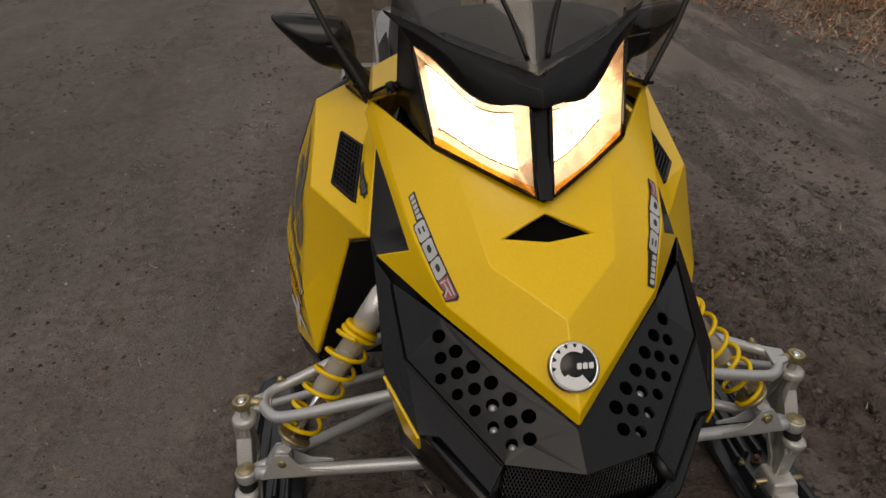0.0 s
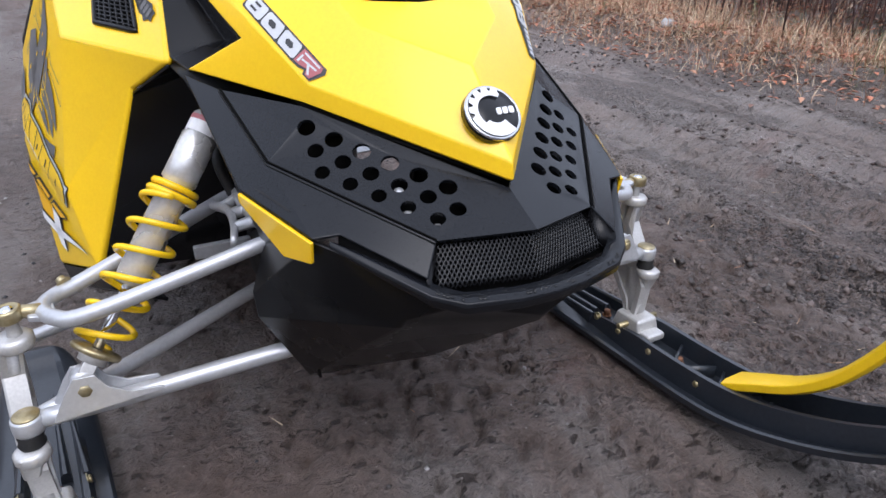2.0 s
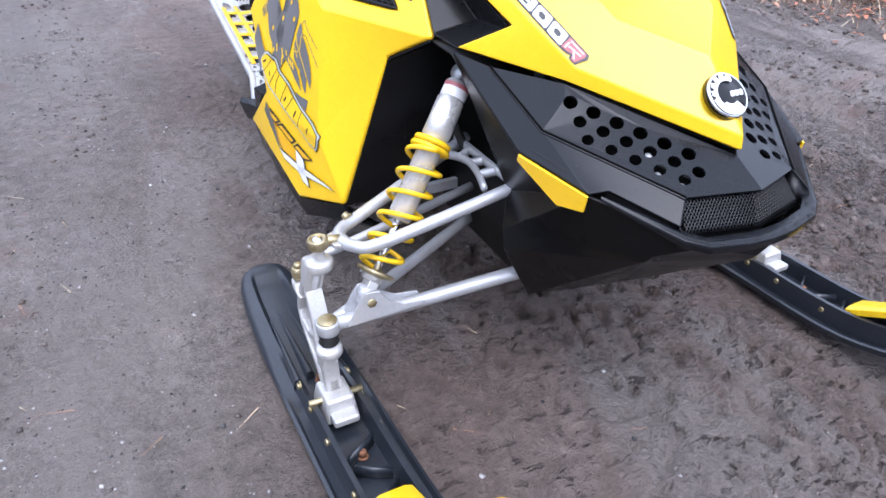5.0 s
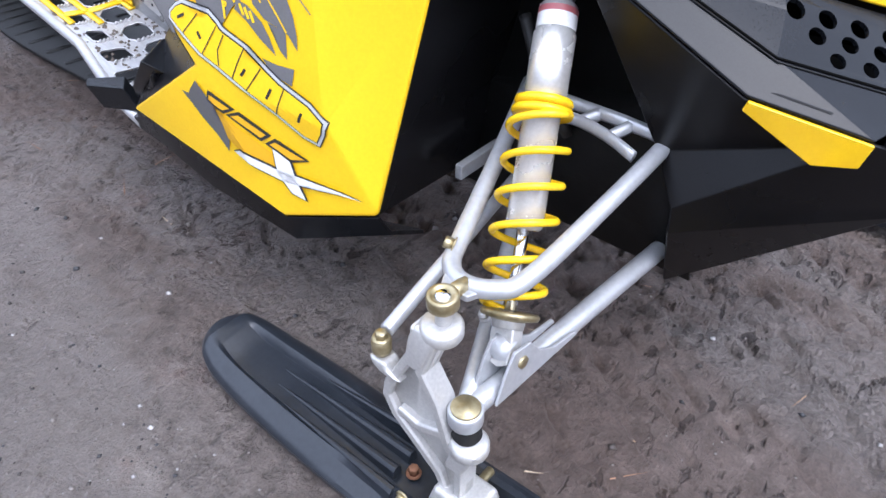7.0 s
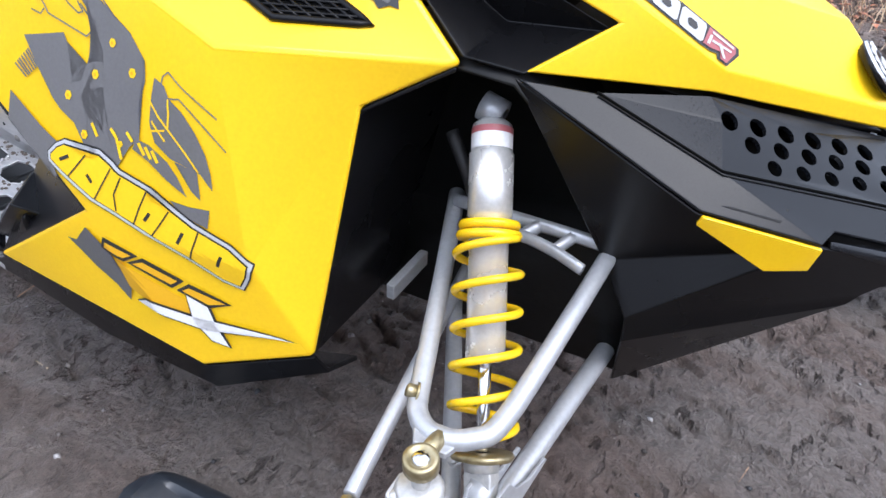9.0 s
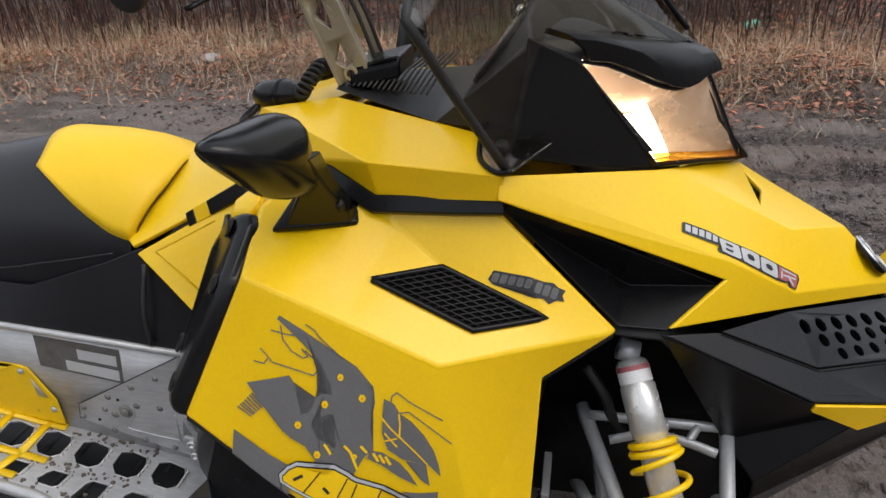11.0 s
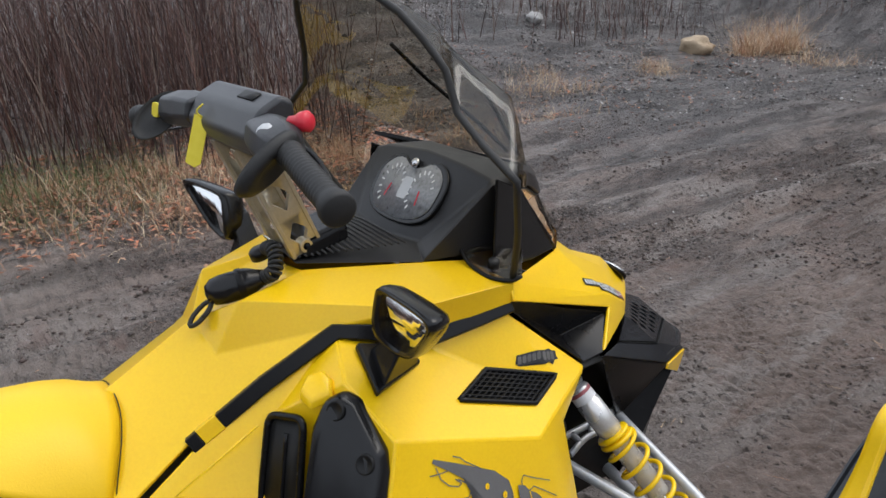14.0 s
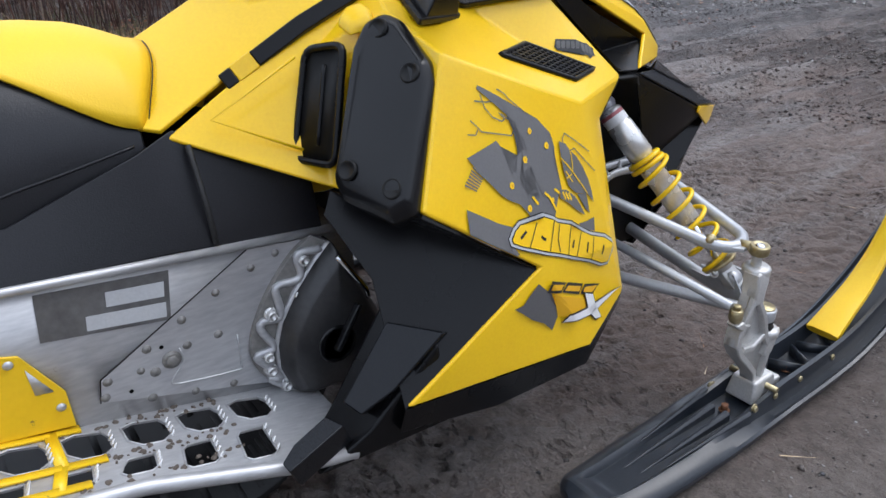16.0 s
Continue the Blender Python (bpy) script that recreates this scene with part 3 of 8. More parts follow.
def mirrored(points, faces):
    verts, out, index = [], [], {}
    for s in (1, -1):
        for f in faces:
            ids = []
            for key in f.split():
                p = points[key]
                tag = (key, s if abs(p[0]) > 1e-6 else 0)
                if tag not in index:
                    index[tag] = len(verts)
                    verts.append(flip(p, s))
                ids.append(index[tag])
            out.append(ids)
    return poly(verts, out, (0, 0.1, 0.42))


def plane_of(points):
    """A pose on the plane that suits the points best; x runs from the first to the fifth."""
    c = sum((Vector(p) for p in points), Vector()) / len(points)
    n = Vector((0, 0, 0))
    for p, q in zip(points, points[1:] + points[:1]):
        n += (Vector(p) - c).cross(Vector(q) - c)
    n = n.normalized() if n.z > 0 else -n.normalized()
    x = Vector(points[4]) - Vector(points[5])
    x = (x - n * x.dot(n)).normalized()
    return Matrix.Translation(c) @ Matrix((x, n.cross(x), n)).transposed().to_4x4()


def circle(c, r, segs=18):
    return [(c[0] + r * math.cos(2 * math.pi * k / segs), c[1] + r * math.sin(2 * math.pi * k / segs)) for k in range(segs)]


def pierced(m, rim, holes):
    """A plate in the pose m over the rim (its own x, y, z) with outlines (x, y) cut right through."""
    flat, loops = [Vector((p[0], p[1])) for p in rim], [list(range(len(rim)))]
    for h in holes:
        loops.append(list(range(len(flat), len(flat) + len(h))))
        flat += [Vector(p) for p in h]
    got = delaunay_2d_cdt(flat, [], loops, 2, 1e-6)
    bm = bmesh.new()
    vs = []
    for v in got[0]:
        w = [1 / ((v - Vector((p[0], p[1]))).length ** 2 + 1e-7) for p in rim]
        vs.append(bm.verts.new(m @ Vector((v.x, v.y, sum(a * p[2] for a, p in zip(w, rim)) / sum(w)))))

    def inside(p, h):
        hit = False
        for (x0, y0), (x1, y1) in zip(h, h[1:] + h[:1]):
            if (y0 > p.y) != (y1 > p.y) and p.x < (x1 - x0) * (p.y - y0) / (y1 - y0) + x0:
                hit = not hit
        return hit

    for f in got[2]:
        mid = sum((got[0][i] for i in f), Vector((0, 0))) / len(f)
        if not any(inside(mid, h) for h in holes):
            bm.faces.new([vs[i] for i in f])
    bm.normal_update()
    if sum(f.normal.z for f in bm.faces) < 0:
        bmesh.ops.reverse_faces(bm, faces=bm.faces[:])
    return bm


cb = mirrored(COWL, COWL_TOP)
cowl_tree = tree_of(cb)
cb.free()
cowl = part("nose_cowl", poly([flip(COWL[k], 1) for k in "askelfgw"], [(0, 1, 2, 3), (3, 2, 4, 5), (2, 6, 7, 4)], (0, 0.1, 0.42)), CHARCOAL, sled, "charcoal plastic nose cowl with rows of round holes", thick=0.004, bevel=0.003)
part("cowl_band", poly([flip(COWL[k], -1) for k in "askelfgw"], [(0, 1, 2, 3), (3, 2, 4, 5), (2, 6, 7, 4)], (0, 0.1, 0.42)), CHARCOAL, cowl, thick=0.004, bevel=0.003)
part("belly_pan", mirrored(COWL_SIDE, SIDE_FACES), BLACK, sled, "black plastic belly pan under the nose", thick=0.005, bevel=0.004)
for s in (1, -1):
    rim = [flip(COWL[k], s) for k in COWL_FACE]
    m = plane_of(rim)
    o, e = Vector(flip(COWL["b"], s)), Vector(flip(COWL["c"], s))
    x = (e - o).normalized()
    y = m.to_3x3().col[2].cross(x).normalized()
    y = -y if y.z > 0 else y
    holes = []
    # three rows, each set on by half a step and a little smaller than the one above
    for row, n, start, step, r in ((0, 6, 0.0185, 0.0356, 0.0104), (1, 6, 0.0425, 0.0351, 0.0094), (2, 5, 0.0635, 0.0353, 0.0086)):
        holes += [(o + x * (start + step * k) + y * (0.0235 + 0.0225 * row + 0.0011 * k), r) for k in range(n)]
    inv = m.inverted()
    part("cowl_face", pierced(m, [tuple(inv @ Vector(p)) for p in rim], [circle(inv @ Vector(c), r) for c, r in holes]), CHARCOAL, cowl, "perforated charcoal cowl face", thick=0.005, smooth=False)
    # black sheet set behind the face paints the unlit depth of its holes
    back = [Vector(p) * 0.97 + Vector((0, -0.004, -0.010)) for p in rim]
    part("cowl_hole_backing", poly([tuple(p + Vector((0, 0.012, -0.012))) for p in back], [tuple(range(len(rim)))], (0, 0.1, 0.3)), HOLE, cowl, "black sheet painting the unlit space behind the perforated face", thick=0.002)
    # small silver buttons added as glints inside a few of the holes
    for k, (row, i) in enumerate(((1, 3), (2, 3), (2, 4))):
        c, r = holes[(0, 6, 12)[row] + i]
        down = -m.to_3x3().col[2]
        part("hole_glint", lathe([(0.0065, 0), (0.0060, 0.003), (0, 0.005)], along(tuple(c + down * 0.011 + y * 0.003), tuple(c - down)), 12), SILVER, cowl)

# parted seam between the cowl's face and its lower band
for s in (1, -1):
    line = [flip(COWL[k], s) for k in ("s", "k", "g")]
    for off, r, mat in ((0.0, 0.0015, HOLE), (0.0042, 0.0009, DARK)):
        pts = [tuple(Vector(p) + Vector(flip((-0.6, -0.5, -0.5), s)).normalized() * off + Vector((0, 0, 0.0006))) for p in line]
        part("cowl_seam", tube(pts, r, 6, 1, smooth=False), mat, cowl)
    # small flat triangle behind the reflector, dark to paint the shade of a recess
    scoop = [Vector(flip(p, s)) for p in ((-0.2405, -0.170, 0.5155), (-0.2010, -0.228, 0.5095), (-0.2180, -0.222, 0.5005))]
    n = (scoop[1] - scoop[0]).cross(scoop[2] - scoop[0]).normalized()
    n = n if n.z > 0 else -n
    laid = []
    for p in scoop:
        h, _, _, _ = cowl_tree.ray_cast(p + n * 0.1, -n)
        laid.append((h if h is not None else p) + n * 0.0008)
    part("scoop_shade", poly([tuple(p) for p in laid], [(0, 1, 2)], CORE), DARK, cowl, "flat dark triangle painting a shaded recess")

# amber corner reflectors and the grille
for s in (1, -1):
    rf = poly([flip(p, s) for p in ((-0.2545, -0.156, 0.505), (-0.2530, -0.152, 0.494), (-0.228, -0.222, 0.450), (-0.210, -0.260, 0.453), (-0.2115, -0.266, 0.480))], [(0, 1, 2, 3, 4)], CORE)
    part("corner_reflector", rf, REFLECTOR_AMBER, sled, "plain yellow corner reflector", thick=0.005, bevel=0.0015)

# black sheet paints the shaded depth behind the grille
part("grille_shade_sheet", poly([(-0.098, -0.318, 0.488), (0.101, -0.318, 0.488), (0.120, -0.350, 0.434), (-0.116, -0.350, 0.434), (0, -0.352, 0.493), (0, -0.376, 0.434)], [(0, 4, 5, 3), (4, 1, 2, 5)]), HOLE, cowl)


def grille_point(u, v):
    """u from -1 to 1 across the opening, v from 0 at its upper edge to 1 at the bumper."""
    k = abs(u)
    top = Vector((0.098 * u, -0.362 + 0.036 * k, 0.490 - 0.004 * k))
    low = Vector((0.112 * u, -0.386 + 0.026 * k, 0.444))
    return top.lerp(low, v) + Vector((0, 0.006, -0.002))


wires = []
for i in range(-26, 21):
    for lean in (1, -1):
        run = []
        for k in range(7):
            u = (i + 3 + lean * 6 * (k / 6 - 0.5)) / 22
            if abs(u) <= 1:
                run.append(tuple(grille_point(u, k / 6)))
        if len(run) > 1:
            wires.append(tube(run, 0.0012, 5, 1, smooth=False))
part("grille_mesh", join(*wires), GLOSS_BLACK, cowl, "black diamond-mesh grille")
for s in (1, -1):
    # dark walls at the opening's ends; a black sheet paints the shadow under the cowl's lower band
    part("opening_wall", poly([flip(p, s) for p in ((-0.101, -0.333, 0.486), (-0.123, -0.355, 0.457), (-0.118, -0.366, 0.440), (-0.094, -0.330, 0.442))], [(0, 1, 2, 3)]), BLACK, cowl, thick=0.002)
    part("band_shadow_gap", poly([flip(p, s) for p in ((-0.182, -0.269, 0.486), (-0.122, -0.350, 0.459), (-0.118, -0.352, 0.430), (-0.184, -0.272, 0.462))], [(0, 1, 2, 3)]), HOLE, cowl, "black sheet painting the shadow under the cowl's lower band", thick=0.002)

# front bumper: one bent flat bar whose ends taper back to the reflectors
half = [((-0.194, -0.272, 0.478), 0.003), ((-0.160, -0.322, 0.462), 0.010), ((-0.126, -0.370, 0.447), 0.014), ((-0.098, -0.392, 0.442), 0.0145), ((-0.040, -0.406, 0.441), 0.0145), ((0, -0.409, 0.441), 0.0145)]
bump_run = [Vector(p) for p, w in half] + [Vector(flip(p, -1)) for p, w in half[-2::-1]]
wide = [w for p, w in half] + [w for p, w in half[-2::-1]]
sec = []
for i, p in enumerate(bump_run):
    d = (bump_run[min(i + 1, len(bump_run) - 1)] - bump_run[max(i - 1, 0)]).normalized()
    out = Vector((d.y, -d.x, 0)).normalized()
    out = out if out.dot(p - Vector((0, -0.1, p.z))) > 0 else -out
    up = Vector((0, 0, 1))
    w = wide[i]
    sec.append([p + out * a + up * b for a, b in ((0, 0.0), (0.001, -0.004), (-0.002, -0.8 * w - 0.002), (-1.5 * w, -0.8 * w - 0.002), (-1.55 * w, 0.002), (-0.5 * w, 0.0035))])
bumper = part("front_bumper", loft(sec), CHARCOAL, sled, "black plastic front bumper bar with a worn upper face", bevel=0.0015)
# rain beads along the bumper
rnd = random.Random(5)
beads = []
for i in range(110):
    k = rnd.uniform(2.0, 7.9)
    j = int(k)
    p = bump_run[j].lerp(bump_run[j + 1], k - j)
    q = Vector((0, -0.25, p.z)) - p
    q.z = 0
    p = p + q.normalized() * rnd.uniform(0.003, 0.015) + Vector((0, 0, 0.0022))
    beads.append(lathe([(0.0022, 0), (0.0016, 0.0010), (0, 0.0014)], Matrix.Translation(p) @ Matrix.Diagonal((rnd.uniform(0.5, 1.4), rnd.uniform(0.5, 1.4), 1, 1)), 8))
tagged(part("rain_beads", join(*beads), GLOSS_BLACK, bumper), "beads of water on the bumper", kind="stuff")

# side panels
SIDE = {"s1": (-0.265, 0.093, 0.605), "s2": (-0.304, 0.183, 0.553), "s3": (-0.373, 0.298, 0.614), "le": (-0.411, 0.258, 0.392), "c1": (-0.392, 0.198, 0.279),
        "c2": (-0.439, 0.321, 0.248), "c3": (-0.438, 0.660, 0.289), "c4": (-0.453, 0.444, 0.429), "rb": (-0.424, 0.612, 0.545), "rt": (-0.362, 0.535, 0.714),
        "ct": (-0.262, 0.548, 0.756), "up": (-0.236, 0.243, 0.748), "cl": (-0.230, 0.402, 0.748), "sb": (-0.176, 0.512, 0.781), "sa": (-0.147, 0.724, 0.672),
        "sc": (-0.163, 0.821, 0.622), "lw": (-0.262, 0.648, 0.542), "ol": (-0.186, 0.620, 0.702),
        "v0": (-0.306, 0.394, 0.684), "v1": (-0.266, 0.314, 0.684), "v2": (-0.284, 0.183, 0.630), "v3": (-0.326, 0.267, 0.633)}
SIDE_PANEL = ["s1 s2 s3", "s1 s3 v3 v2", "s3 rt v0 v3", "rt ct v0", "ct cl v0", "v0 cl v1", "cl up v1", "up s1 v2 v1", "v0 v1 v2 v3", "cl ct sb", "s2 le s3", "s2 c1 le", "s3 le c4", "s3 c4 rt", "rt c4 rb", "le c1 c4", "c1 c2 c4", "c4 c2 c3"]
REAR_PANEL = ["sb ct ol sa", "ct rt rb lw ol", "ol lw sc sa"]
side_trees = {}


def side_panel(s):
    keys = sorted(SIDE)
    verts = [flip(SIDE[k], s) for k in keys]
    bm = poly(verts, [[keys.index(k) for k in f.split()] for f in SIDE_PANEL], CORE)
    bmesh.ops.delete(bm, geom=[v for v in bm.verts if not v.link_faces], context="VERTS")
    tree = tree_of(bm)
    side_trees[s] = tree
    p = part("side_panel", bm, YELLOW, sled, "faceted yellow side panel with grey graphics" if s > 0 else "faceted yellow side panel", thick=0.012, bevel=0.007, segs=3)
    rear = poly(verts, [[keys.index(k) for k in f.split()] for f in REAR_PANEL], CORE)
    bmesh.ops.delete(rear, geom=[v for v in rear.verts if not v.link_faces], context="VERTS")
    part("rear_side_panel", rear, YELLOW, sled, "yellow rear side panel", thick=0.008, bevel=0.005)
    # mesh vent on the top facet; a flat black sheet paints its unlit depth
    vx = [SIDE["v0"], SIDE["v1"], SIDE["v2"], SIDE["v3"]]
    way = Vector(flip((0.5, 0.15, -0.85), s)).normalized()
    c = [Vector(flip(q, s)) for q in vx]
    lay = lambda u, v: tuple(c[0].lerp(c[1], u).lerp(c[3].lerp(c[2], u), v))

    def laid(u, v, lift):
        q = Vector(lay(u, v))
        h, _, _, _ = tree.ray_cast(q - way * 0.3, way)
        return tuple((h if h is not None else q) - way * lift)

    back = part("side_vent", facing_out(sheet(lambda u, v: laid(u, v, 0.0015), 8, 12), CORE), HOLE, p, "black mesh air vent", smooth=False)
    ring = [laid(i / 8, 0, 0.002) for i in range(8)] + [laid(1, i / 12, 0.002) for i in range(12)] + [laid(1 - i / 8, 1, 0.002) for i in range(8)] + [laid(0, 1 - i / 12, 0.002) for i in range(13)]
    part("vent_frame", tube(ring, 0.0042, 6, 1, smooth=False), BLACK, back)
    wires = []
    for i in range(1, 12):
        wires.append(tube([laid(j / 6, i / 12, 0.003) for j in range(7)], 0.0016, 5, 1, smooth=False))
    for i in range(1, 7):
        wires.append(tube([laid(i / 7, j / 8, 0.003) for j in range(9)], 0.0016, 5, 1, smooth=False))
    part("vent_mesh", join(*wires), BLACK, back)
    return p, tree


panel_r, tree_r = side_panel(1)
side_panel(-1)


def on_side(y, z):
    return (-0.6, y, z)


IN = (1, 0, 0)
# grey machine-like graphic: plain shapes


layer = iter(range(1000))


def graphic(outline, mat=None, lift=0.0014, cuts=4, name="grey_graphic", label="grey printed graphic"):
    if mat is None:
        lift += 0.00025 * (next(layer) % 4)
    part(name, film_on(tree_r, outline, on_side, IN, lift, cuts), mat or GREY_INK, panel_r, label, smooth=False)


def fine_line(run, wide=0.0019, mat=None, lift=0.0014, name="fine_line"):
    for a, b in zip(run, run[1:]):
        dy, dz = b[0] - a[0], b[1] - a[1]
        k = wide / math.hypot(dy, dz) / 2
        part(name, film_on(tree_r, [(a[0] - dz * k, a[1] + dy * k), (b[0] - dz * k, b[1] + dy * k), (b[0] + dz * k, b[1] - dy * k), (a[0] + dz * k, a[1] - dy * k)], on_side, IN, lift, 3), mat or GREY_INK, panel_r, smooth=False)


# main printed figure: column, fan and arm, leaf, flag
graphic([(0.489, 0.67), (0.459, 0.652), (0.423, 0.627), (0.397, 0.612), (0.377, 0.589), (0.388, 0.591), (0.376, 0.582), (0.375, 0.57), (0.381, 0.543), (0.377, 0.515), (0.388, 0.506), (0.404, 0.479), (0.443, 0.494), (0.46, 0.517), (0.445, 0.528), (0.422, 0.514), (0.425, 0.557), (0.428, 0.579), (0.428, 0.592), (0.433, 0.6), (0.441, 0.606), (0.438, 0.613), (0.445, 0.621), (0.454, 0.631), (0.472, 0.648), (0.492, 0.666)])
graphic([(0.531, 0.591), (0.478, 0.601), (0.473, 0.593), (0.468, 0.572), (0.464, 0.555), (0.453, 0.559), (0.447, 0.576), (0.436, 0.58), (0.427, 0.579), (0.425, 0.557), (0.44, 0.553), (0.453, 0.543), (0.446, 0.528), (0.46, 0.517), (0.478, 0.527), (0.489, 0.536), (0.501, 0.552), (0.514, 0.567), (0.523, 0.58)])
graphic([(0.364, 0.576), (0.352, 0.57), (0.346, 0.56), (0.332, 0.548), (0.318, 0.529), (0.307, 0.508), (0.301, 0.488), (0.299, 0.472), (0.312, 0.488), (0.344, 0.5), (0.36, 0.514), (0.366, 0.535), (0.366, 0.557)])
graphic([(0.38, 0.516), (0.366, 0.511), (0.347, 0.496), (0.336, 0.481), (0.326, 0.462), (0.349, 0.478), (0.367, 0.494), (0.384, 0.505)])
graphic([(0.34, 0.497), (0.316, 0.49), (0.312, 0.46), (0.322, 0.469), (0.329, 0.485)])
graphic([(0.345, 0.456), (0.325, 0.452), (0.302, 0.451), (0.304, 0.431), (0.331, 0.441)])
graphic([(0.549, 0.534), (0.504, 0.505), (0.482, 0.494), (0.493, 0.48), (0.479, 0.458), (0.492, 0.458), (0.54, 0.482), (0.552, 0.504)])
# striped block: seven short bars
for k in range(7):
    a, b = (k + 0.1) / 7, (k + 0.62) / 7
    st = [Vector((0.524, 0.580)), Vector((0.510, 0.564)), Vector((0.528, 0.549)), Vector((0.545, 0.560))]
    graphic([tuple(p) for p in (st[0].lerp(st[3], a), st[1].lerp(st[2], a), st[1].lerp(st[2], b), st[0].lerp(st[3], b))], cuts=1, name="graphic_stripe")
for y, z, r in ((0.416, 0.6, 0.0045), (0.39, 0.576, 0.005), (0.435, 0.568, 0.005), (0.468, 0.543, 0.005), (0.399, 0.507, 0.0035), (0.445, 0.508, 0.005)):
    graphic([(y + 0.9 * r * math.cos(k * 1.05), z + r * math.sin(k * 1.05)) for k in range(6)], YELLOW, 0.0024, 1, "graphic_cutout", "")
    graphic([(y + 0.35 * r * math.cos(k * 1.05), z + 0.4 * r * math.sin(k * 1.05)) for k in range(6)], ORANGE_INK, 0.0032, 1, "graphic_dot", "")
fine_line([(0.5, 0.653), (0.48, 0.648), (0.456, 0.646)], 0.0016)
fine_line([(0.488, 0.659), (0.485, 0.642), (0.475, 0.629), (0.461, 0.621), (0.455, 0.623), (0.463, 0.632)], 0.0016)
fine_line([(0.437, 0.615), (0.449, 0.621), (0.459, 0.63)], 0.0016)
fine_line([(0.513, 0.632), (0.504, 0.623), (0.499, 0.616), (0.449, 0.601), (0.444, 0.606)], 0.0016)
fine_line([(0.522, 0.617), (0.509, 0.614), (0.504, 0.62)], 0.0016)
fine_line([(0.458, 0.66), (0.447, 0.653), (0.441, 0.645), (0.414, 0.621)], 0.0016)
fine_line([(0.356, 0.571), (0.355, 0.578), (0.349, 0.583), (0.296, 0.545)], 0.0016)
fine_line([(0.346, 0.559), (0.335, 0.56), (0.286, 0.514)], 0.0016)
fine_line([(0.37, 0.558), (0.353, 0.538), (0.327, 0.507), (0.314, 0.49)], 0.0019, YELLOW, 0.0026, "graphic_cutout")
fine_line([(0.346, 0.559), (0.345, 0.546), (0.346, 0.53)], 0.0019, YELLOW, 0.0026, "graphic_cutout")
fine_line([(0.363, 0.536), (0.349, 0.517)], 0.0019, YELLOW, 0.0026, "graphic_cutout")
fine_line([(0.349, 0.528), (0.364, 0.526)], 0.0019, YELLOW, 0.0026, "graphic_cutout")
for run in ([(0.377, 0.512), (0.371, 0.500)], [(0.370, 0.509), (0.364, 0.497)], [(0.363, 0.506), (0.357, 0.494)], [(0.412, 0.520), (0.404, 0.512), (0.396, 0.492)], [(0.436, 0.521), (0.428, 0.509)], [(0.392, 0.520), (0.384, 0.512)]):
    fine_line(run, 0.0034, YELLOW, 0.0026, "graphic_cutout")


def swollen(outline, grow):
    """The outline moved outwards by grow at each corner."""
    pts = [Vector(p) for p in outline]
    area = sum(a.x * b.y - b.x * a.y for a, b in zip(pts, pts[1:] + pts[:1]))
    out = []
    for a, p, b in zip(pts[-1:] + pts[:-1], pts, pts[1:] + pts[:1]):
        d, e = (p - a).normalized(), (b - p).normalized()
        n = Vector((d.y + e.y, -d.x - e.x))
        n = (n.normalized() if n.length > 1e-6 else Vector((d.y, -d.x))) * (grow if area > 0 else -grow)
        out.append(tuple(p + n * min(1.6, 1 / max(0.5, abs(n.normalized().dot(Vector((d.y, -d.x))))))))
    return out


# maker's name: an outlined run of plain slanted yellow blocks
NAME_EDGE = [(0.492, 0.482), (0.482, 0.492), (0.47, 0.498), (0.439, 0.492), (0.433, 0.49), (0.424, 0.496), (0.406, 0.487), (0.397, 0.48), (0.365, 0.466), (0.362, 0.456), (0.335, 0.445), (0.318, 0.434), (0.278, 0.416), (0.255, 0.398), (0.259, 0.381), (0.268, 0.364), (0.29, 0.37), (0.325, 0.391), (0.386, 0.422), (0.406, 0.432), (0.475, 0.464), (0.491, 0.473)]
for mat, grow, lift in ((DARK_INK, 0.0018, 0.0022), (SILVER_INK, 0.0004, 0.0028), (DARK_INK, -0.0030, 0.0034)):
    part("name_outline", film_on(tree_r, swollen(NAME_EDGE, grow), on_side, IN, lift, 3), mat, panel_r, smooth=False)
part("name_field", film_on(tree_r, swollen(NAME_EDGE, -0.0044), on_side, IN, 0.0040, 3), YELLOW, panel_r, "run of plain rounded yellow blocks", smooth=False)
for run in ([(0.440, 0.489), (0.4615, 0.463)], [(0.407, 0.482), (0.4255, 0.447)], [(0.396, 0.474), (0.404, 0.455), (0.402, 0.437)], [(0.368, 0.463), (0.376, 0.445), (0.383, 0.425)], [(0.344, 0.445), (0.363, 0.415)], [(0.312, 0.427), (0.3225, 0.394)]):
    fine_line(run, 0.0017, DARK_INK, 0.0048, "name_division")
for run in ([(0.462, 0.484), (0.474, 0.478)], [(0.437, 0.470), (0.430, 0.463)], [(0.365, 0.440), (0.371, 0.431)], [(0.329, 0.424), (0.335, 0.411)], [(0.287, 0.404), (0.292, 0.391)]):
    fine_line(run, 0.0036, DARK_INK, 0.0048, "name_counter")
# lower badge: torn dark patch, amber field, short slanted bars, white crossed strokes
part("grey_graphic", film_on(tree_r, [(0.449, 0.406), (0.435, 0.392), (0.422, 0.38), (0.424, 0.369), (0.41, 0.355), (0.405, 0.335), (0.413, 0.314), (0.43, 0.333), (0.455, 0.349), (0.472, 0.365), (0.489, 0.379), (0.474, 0.38), (0.464, 0.391)], on_side, IN, 0.0014, 3), GREY_INK, panel_r, "torn-edged grey printed patch", smooth=False)
